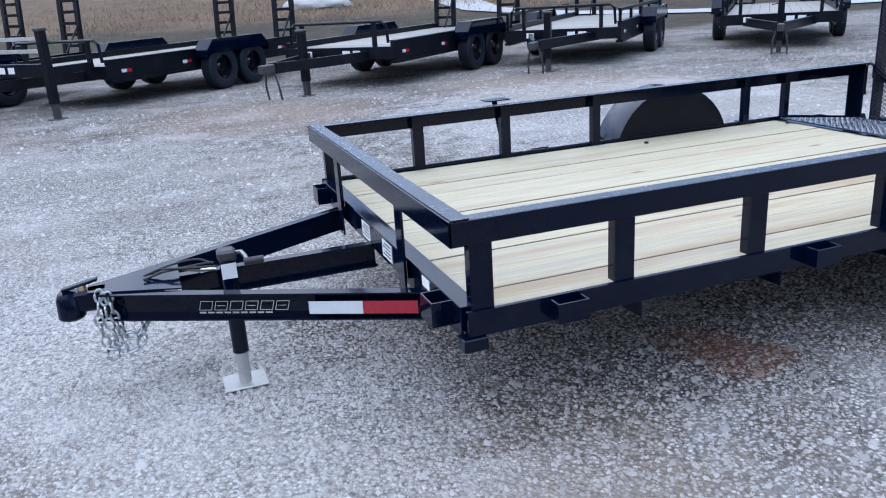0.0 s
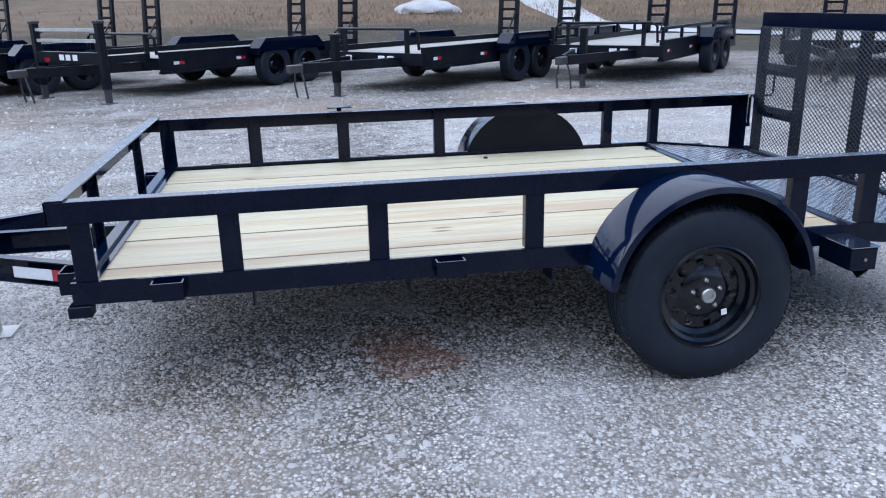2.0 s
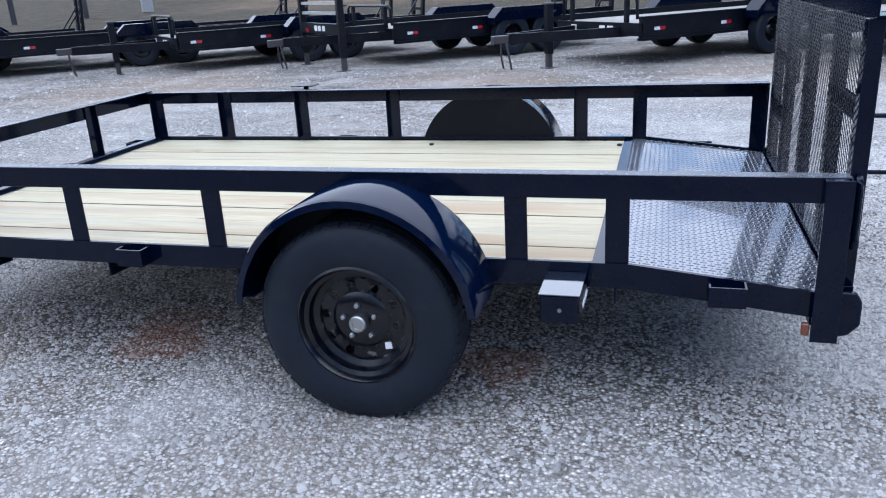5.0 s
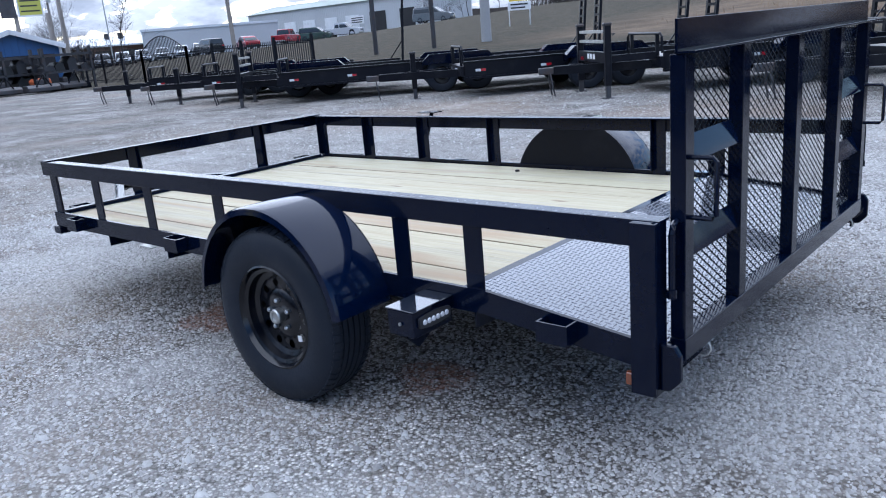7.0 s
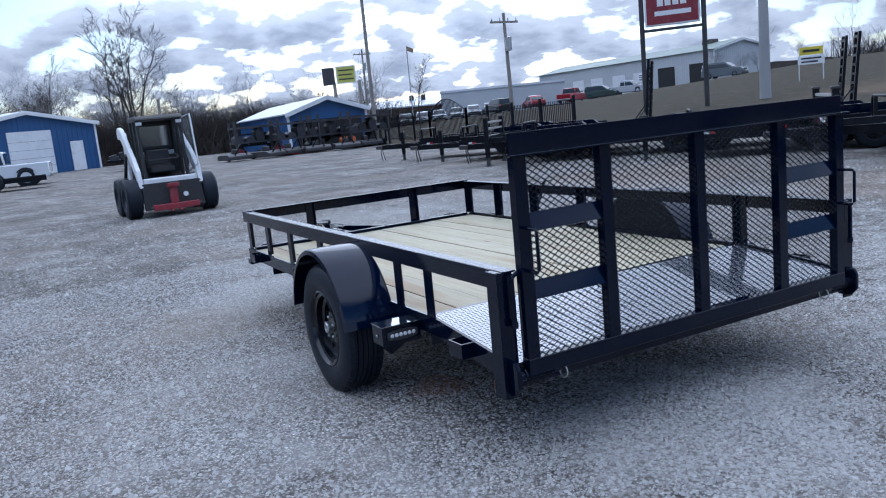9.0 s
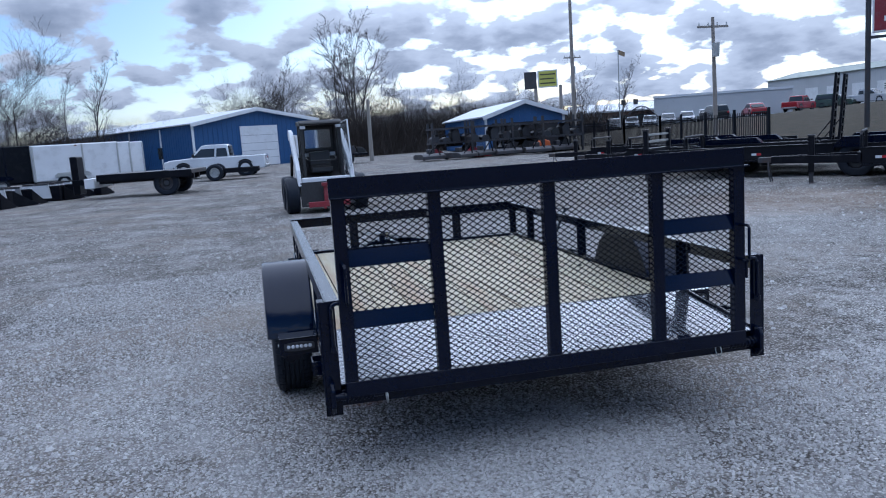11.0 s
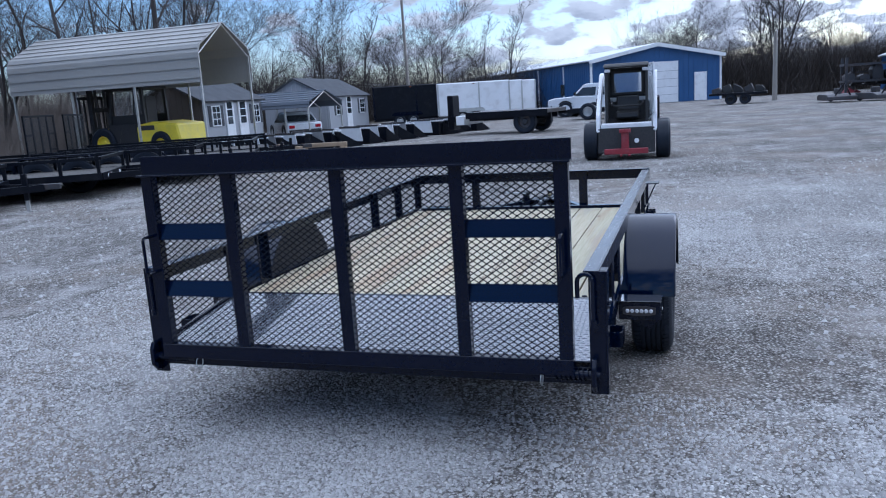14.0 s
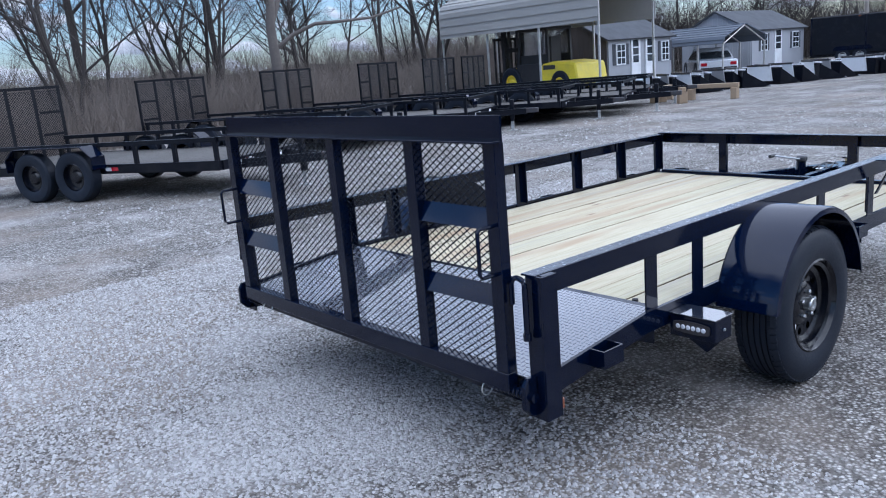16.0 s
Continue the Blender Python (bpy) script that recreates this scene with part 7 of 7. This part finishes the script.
ys = thing("yard_sign", "small yellow and white yard sign on two stakes", "sign", at=(-27.8, 45.0, rise(0, 45.0)), turn=40)
for x in (-0.72, 0.72):
    part("stake", B((x - 0.03, x + 0.03, -0.03, 0.03, 0, 1.6)), M_WHITE, ys)
part("yellow_panel", B((-0.7, 0.7, -0.06, -0.03, 1.65, 2.15)), M_YELLOW, ys)
part("white_panel", B((-0.8, 0.8, -0.06, -0.03, 1.05, 1.6)), M_LABEL, ys)
part("print_bar", B((-0.5, 0.5, -0.07, -0.061, 1.82, 1.98), (-0.6, 0.6, -0.07, -0.061, 1.38, 1.48), (-0.6, 0.4, -0.07, -0.061, 1.16, 1.26)), M_PRINT, ys)


def pole(x, y, h, r=0.14, arm=False, lean=0.0, shaft=None, label="tall weathered wooden utility pole"):
    root = thing("utility_pole", label, "pole", "utility poles", at=(x, y, rise(x, y)))
    part("shaft", tube([(0, 0, 0), (lean * 0.5, 0, h * 0.5), (lean, 0, h)], r, 10, taper=r * 0.65), shaft or M_POLE, root, smooth=True)
    if arm:
        part("cross_arm", B((lean - 0.05, lean + 0.05, -1.0, 1.0, h - 0.6, h - 0.48)), M_POLE, root)
        for yy in (-0.9, -0.3, 0.3, 0.9):
            part("insulator", tube([(lean, yy, h - 0.48), (lean, yy, h - 0.30)], 0.05, 8, taper=0.03), M_BARE, root)
        part("transformer", lathe([(0.0, h - 2.3), (0.2, h - 2.3), (0.22, h - 1.5), (0.0, h - 1.45)], 14, "z", (lean + 0.3, 0, 0)), M_BARE, root, smooth=True)
    return root


pole(-52.0, 24.4, 14.0, r=0.17)
pole(-35.2, 26.4, 7.0, arm=True, lean=-0.2)
pole(-49.6, -17.9, 9.6, lean=0.3)
pole(-22.1, 33.5, 9.5, r=0.30, shaft=M_CONCRETE, label="thick pale concrete light pole")
pole(-75.0, 34.0, 9.0, arm=True)
pole(-47.2, 7.3, 4.2, r=0.16, lean=0.05, shaft=plain("pale_pole_wood", (0.27, 0.25, 0.22), 0.8, vary=0.2, scale=5), label="short pale weathered pole at the edge of the lot")
fp = thing("flag_pole", "slim flagpole with a small faded flag", "flag", at=(-72.0, 38.0, 1.0))
part("shaft", tube([(0, 0, 0), (0, 0, 8.2)], 0.06, 8), M_BARE, fp)
part("flag", plate([(0, 0.05, 7.7), (0, 0.75, 7.45), (0, 0.8, 7.9), (0, 0.05, 8.2)], 0.02), M_TIMBER, fp, "faded flag")

# gravel drive and stone pile in the field
bm = bmesh.new()
cl = [(19.5, 70.0), (18.3, 58.0), (15.0, 40.5), (13.2, 30.5), (14.6, 26.0), (18.5, 22.6), (26.0, 20.8), (44.0, 19.5), (80.0, 18.5)]
left, right = [], []
for i, (x, y) in enumerate(cl):
    p, q = Vector(cl[max(i - 1, 0)]), Vector(cl[min(i + 1, len(cl) - 1)])
    d = (q - p).normalized()
    nn = Vector((-d.y, d.x)) * (1.4 if i < 3 else 0.9)
    for side_list, s in ((left, 1), (right, -1)):
        xx, yy = x + nn.x * s, y + nn.y * s
        side_list.append(bm.verts.new((xx, yy, rise(xx, yy) + 0.045)))
for k in range(len(cl) - 1):
    bm.faces.new((left[k], right[k], right[k + 1], left[k + 1]))
bmesh.ops.subdivide_edges(bm, edges=bm.edges[:], cuts=4, use_grid_fill=True)
for v in bm.verts:
    v.co.z = rise(v.co.x, v.co.y) + 0.05
bmesh.ops.recalc_face_normals(bm, faces=bm.faces[:])
single("road", bm, M_CONCRETE, "pale concrete drive crossing the dry field", "road", kind="structure")
bm = bmesh.new()
bmesh.ops.create_icosphere(bm, subdivisions=4, radius=1.0)
for v in bm.verts:
    k = 1 + 0.12 * noise.noise(v.co * 2.5)
    v.co = Vector((v.co.x * 1.7 * k, v.co.y * 1.5 * k, max(-0.05, v.co.z) * 0.62 * k))
pl = single("stone_mound", bm, M_PILE, "pale heap of gravel in the field", "gravel heap", smooth=True)
pl.location = (7.7, 38.6, rise(0, 38.6) - 0.02)


# ---- trees and brush ----
def tree_mesh(name, seed, height=9.0, spread=0.6, finest=4, low=1, bark=None, girth=0.0115, leaders=(1, 2, 3)):
    """A bare winter tree: trunk, limbs and twigs as tapered tubes."""
    rng = random.Random(seed)
    vs, fs = [], []

    def seg(p, q, r0, r1, n):
        d = (q - p).normalized()
        ref = Vector((0, 0, 1)) if abs(d.z) < 0.9 else Vector((1, 0, 0))
        s = d.cross(ref).normalized()
        u = s.cross(d)
        k = len(vs)
        for c, r in ((p, r0), (q, r1)):
            for i in range(n):
                t = 2 * math.pi * i / n
                vs.append(c + (s * math.cos(t) + u * math.sin(t)) * r)
        for i in range(n):
            j = (i + 1) % n
            fs.append((k + i, k + j, k + n + j, k + n + i))

    def grow(p, d, length, r, depth):
        steps = (5, 4, 3, 3, 1)[depth]
        n = (8, 5, 3, 3, 3)[depth]
        for i in range(steps):
            f0, f1 = i / steps, (i + 1) / steps
            nd = (d + Vector((rng.gauss(0, 1), rng.gauss(0, 1), rng.gauss(0, 0.8))) * (0.07, 0.20, 0.26, 0.30, 0.35)[depth]).normalized()
            nd.z += 0.05 * depth
            nd.normalize()
            q = p + nd * (length / steps) * rng.uniform(0.8, 1.2)
            r0, r1 = r * (1 - 0.65 * f0), max(r * (1 - 0.65 * f1), 0.0075)
            seg(p, q, r0, r1, n)
            if depth < finest and (i > low or depth > 0):
                for _ in range((2, 2, 2, 2)[depth] if depth else rng.choice(leaders)):
                    side = Vector((rng.gauss(0, 1), rng.gauss(0, 1), rng.gauss(0, 0.35))).normalized()
                    kd = (nd * rng.uniform(0.45, 0.9) + side * rng.uniform(spread * 0.7, spread * 1.5) + Vector((0, 0, 0.12))).normalized()
                    grow(q, kd, length * rng.uniform(0.38, 0.72), r1 * rng.uniform(0.45, 0.75), depth + 1)
            p, d = q, nd

    grow(Vector((0, 0, 0)), Vector((rng.gauss(0, 0.07), rng.gauss(0, 0.07), 1)), height * 0.60, height * girth, 0)
    me = bpy.data.meshes.new(name)
    me.from_pydata(vs, [], fs)
    me.materials.append(bark or M_BARK)
    return me


def woods_mesh(seed, height, stems, fine=0.006):
    """A clump of forest-edge stems that fork low and carry ascending, crooked branches."""
    rng = random.Random(seed)
    vs, fs = [], []

    def ring(c, d, r, n):
        ref = Vector((0, 0, 1)) if abs(d.z) < 0.9 else Vector((1, 0, 0))
        a = d.cross(ref).normalized()
        b = a.cross(d)
        k = len(vs)
        vs.extend(c + (a * math.cos(math.tau * i / n) + b * math.sin(math.tau * i / n)) * r for i in range(n))
        return k

    def limb(p, d, length, r, depth):
        steps, n, crook = ((11, 7, 0.075), (6, 5, 0.17), (4, 3, 0.24), (2, 3, 0.30))[depth]
        k = ring(p, d, r, n)
        for i in range(steps):
            d = (d + Vector((rng.gauss(0, crook), rng.gauss(0, crook), rng.gauss(0, crook * 0.6) + (0.0, 0.07, 0.06, 0.02)[depth]))).normalized()
            p = p + d * length / steps
            f = (i + 1) / steps
            rr = max(r * (1 - 0.80 * f ** 0.9), fine)
            k2 = ring(p, d, rr, n)
            fs.extend((k + j, k + (j + 1) % n, k2 + (j + 1) % n, k2 + j) for j in range(n))
            k = k2
            if depth == 3 or (depth == 0 and f < 0.22):
                continue
            for _ in range((rng.choice((1, 1, 2)), rng.choice((1, 1, 2)), 1)[depth]):
                t = rng.uniform(0, math.tau)
                side = Vector((math.cos(t), math.sin(t), rng.uniform(-0.1, 0.35)))
                kd = (d * rng.uniform(0.55, 1.0) + side * rng.uniform(0.55, 0.95)).normalized()
                reach = (0.40 * (1.15 - 0.75 * f), 0.52 * (1.2 - 0.6 * f), 0.55)[depth]
                limb(p, kd, length * reach * rng.uniform(0.6, 1.2), rr * rng.uniform(0.40, 0.70), depth + 1)

    for q in range(stems):
        t = rng.uniform(0, math.tau)
        lean = rng.uniform(0.05, 0.30) if stems > 1 else rng.uniform(0, 0.10)
        limb(Vector((0.16 * q * math.cos(t), 0.16 * q * math.sin(t), -0.05)), Vector((lean * math.cos(t), lean * math.sin(t), 1)).normalized(), height * rng.uniform(0.75, 1.05), height * rng.uniform(0.0085, 0.0125), 0)
    me = bpy.data.meshes.new("bare_tree")
    me.from_pydata(vs, [], fs)
    me.materials.append(M_BARK)
    return me


TREES = [woods_mesh(11 + 7 * k, (10.5, 11.5, 9.5)[k % 3], (1, 1, 2)[k % 3], 0.011) for k in range(2)] + [tree_mesh("bare_tree", 11 + 7 * k, 9.5, (0.55, 0.75, 0.65)[k % 3], 4) for k in range(3)]
NEAR = [woods_mesh(211 + 9 * k, (11.5, 13.0, 10.0, 12.0, 14.0, 9.5)[k], (1, 2, 3, 1, 1, 2)[k]) for k in range(6)]
THIN = [tree_mesh("bare_tree", 101 + 5 * k, 8.5, (0.6, 0.5, 0.8)[k % 3], 3) for k in range(4)]
rng = random.Random(77)
spots, far_spots, near_spots = [], [], []
for k in range(34):      # woods close behind the utility trailers
    near_spots.append((9 - 1.28 * k + rng.uniform(-0.8, 0.8), -20.5 - rng.uniform(0, 9) - 0.08 * k, rng.uniform(0.75, 1.2)))
for k in range(15):
    far_spots.append((11 - 3.2 * k + rng.uniform(-2, 2), -29 - rng.uniform(0, 14) - 0.05 * k, rng.uniform(0.9, 1.4)))
for k in range(16):      # woods beyond the sheds and the blue building
    f = k / 15
    spots.append((-36 - 40 * f + rng.uniform(-2, 2), -29 + 27 * f * f + rng.uniform(-3, 3), rng.uniform(1.0, 1.3) - 0.32 * min(1.0, 2 * f)))
for k in range(44):
    f = k / 43
    far_spots.append((-34 - 52 * f + rng.uniform(-3, 3), -36 + 38 * f * f + rng.uniform(-4, 4), rng.uniform(0.65, 1.1)))
for k in range(22):
    f = k / 21
    far_spots.append((-82 - rng.uniform(0, 14), 0 + 40 * f + rng.uniform(-2, 2), rng.uniform(0.75, 1.15)))
for k in range(14):
    far_spots.append((-74 + 3 * k + rng.uniform(-2, 2), 80 + rng.uniform(0, 8), rng.uniform(0.35, 0.6)))
spots += [(-56, 30.5, 0.6)]
def in_hall(x, y):
    p = hall.matrix_world.inverted() @ Vector((x, y, 0))
    return -46 < p.x < 2 and -2 < p.y < 12.7


for kind_list, meshes in ((spots, TREES), (near_spots, NEAR), (far_spots, THIN)):
    for k, (x, y, s) in enumerate(kind_list):
        if in_hall(x, y):      # grows behind the building instead
            p = hall.matrix_world.inverted() @ Vector((x, y, 0))
            q = hall.matrix_world @ Vector((p.x * 0.8 - 6.0, 15.0 + 0.45 * abs(p.y), 0))
            x, y = q.x, q.y
        tr = tagged(new("bare_tree", meshes[k % len(meshes)]), "leafless grey-brown winter tree with spreading limbs", "tree", "bare winter trees")
        tr.matrix_world = pose(x, y, rise(x, y) - 0.05, 0, 0, 67 * k % 360) @ Matrix.Diagonal((s, s, s, 1))


vase = tagged(new("bare_tree", woods_mesh(63, 10.6, 6, 0.014)), "tall vase-shaped bare tree standing alone by the yard", "tree")
vase.matrix_world = pose(-95.0, 11.9, 0, 0, 0, 40) @ Matrix.Diagonal((1.4, 1.4, 1.4, 1))
M_PALE_BARK = plain("pale_sycamore_bark", (0.125, 0.108, 0.095), 0.85, vary=0.45, scale=2.5, bump=0.004)
syc = thing("sycamore_tree", "pale-barked bare sycamore with a long level limb", "tree", at=(-6.7, -18.1, 0))
trunk = part("trunk", tube([(0.05, 0, -0.05), (0, 0, 1.7), (0.06, 0, 3.0), (-0.1, 0.05, 4.6), (-0.25, 0.1, 7.5), (-0.3, 0.1, 10.5)], 0.19, 12, taper=0.07), M_PALE_BARK, syc, "thick pale trunk", smooth=True)
part("limb", tube([(0.0, 0.0, 2.35), (-0.5, 0.3, 2.75), (-1.1, 0.65, 3.03), (-1.8, 1.1, 3.05), (-2.6, 1.6, 3.10), (-3.4, 2.0, 3.35)], 0.075, 8, taper=0.03), M_PALE_BARK, trunk, "level pale limb", smooth=True)
part("limb", tube([(0.0, 0.0, 3.2), (-0.5, -0.2, 4.0), (-0.8, -0.3, 5.2), (-1.6, -0.5, 7.0)], 0.11, 8, taper=0.03), M_PALE_BARK, trunk, smooth=True)
part("limb", tube([(0.0, 0.0, 3.6), (0.6, 0.2, 4.3), (0.9, 0.3, 5.6), (1.5, 0.4, 7.4)], 0.10, 8, taper=0.03), M_PALE_BARK, trunk, smooth=True)


def brush(name, lines, count, h0, h1, width, seed, material, label):
    """Tangled undergrowth as thin upright stems, joined."""
    r = np.random.default_rng(seed)
    pick = r.integers(0, len(lines), count)
    ln = np.array(lines)[pick]
    f = r.random(count)
    px = ln[:, 0] + (ln[:, 2] - ln[:, 0]) * f + r.normal(0, 1, count) * ln[:, 4]
    py = ln[:, 1] + (ln[:, 3] - ln[:, 1]) * f + r.normal(0, 1, count) * ln[:, 4]
    pz = np.array([rise(a, b) for a, b in zip(px, py)])
    h = h0 + (h1 - h0) * r.random(count) ** 1.5
    t = r.random(count) * 6.283
    lean = r.normal(0, 0.55, (count, 2)) * h[:, None]
    w = width * (0.5 + r.random(count))
    v = np.zeros((count, 3, 3))
    v[:, 0] = np.stack([px - np.cos(t) * w, py - np.sin(t) * w, pz], 1)
    v[:, 1] = np.stack([px + np.cos(t) * w, py + np.sin(t) * w, pz], 1)
    v[:, 2] = np.stack([px + lean[:, 0], py + lean[:, 1], pz + h], 1)
    me = bpy.data.meshes.new(name)
    me.from_pydata(v.reshape(-1, 3).tolist(), [], np.arange(count * 3).reshape(-1, 3).tolist())
    me.materials.append(material)
    return tagged(new(name, me), label, "brush", kind="stuff")


brush("undergrowth", [(12, -19.5, -14, -20.5, 1.2), (10, -22, -30, -25, 2.0), (-14, -21.5, -34, -27, 1.8)], 110000, 0.25, 2.1, 0.006, 21, M_UNDER, "tangled leafless brown undergrowth below the trees")
brush("woodland_edge", [(14, -32, -20, -33, 3.0), (-20, -31, -34, -33, 2.5)], 50000, 0.8, 4.0, 0.014, 23, M_UNDER, "soft brown woodland edge behind the trailers")
brush("thicket", [(-34, -30, -60, -26, 2.5), (-60, -26, -78, -6, 3.0), (-66, 2, -70, 14, 2.0), (-70, 14, -76, 30, 2.0), (-80, 2, -86, 42, 2.5)], 90000, 0.8, 5.4, 0.022, 22, M_TWIG, "dense brown thicket along the edge of the woods")
brush("dry_grass", [(-4, 36, 60, 36, 3.0), (-6, 44, 60, 44, 5.0)], 30000, 0.08, 0.34, 0.012, 31, M_STRAW, "tall tan dry grass in the field")
brush("hill_brush", [(-52, 84, 24, 94, 1.6), (-30, 88, 40, 97, 2.0)], 16000, 0.6, 3.4, 0.03, 27, M_TWIG, "leafless brown brush along the crest of the hill")
# far wooded skyline
bm = bmesh.new()
ring = []
for k in range(161):
    a = radians(60 + 250 * k / 160)
    R = 190
    x, y = R * math.cos(a), R * math.sin(a)
    h = 4.0 + 1.6 * noise.noise(Vector((k * 0.35, 1.7, 0))) + 1.4 * noise.noise(Vector((k * 1.3, 4.1, 0)))
    ring.append((bm.verts.new((x, y, -0.5)), bm.verts.new((x * 1.01, y * 1.01, rise(x, min(y, 220)) + max(1.5, h)))))
for p, q in zip(ring, ring[1:]):
    bm.faces.new((p[0], q[0], q[1], p[1]))
single("far_woods", bm, M_TWIG, "distant brown wooded skyline", "woods", kind="stuff")
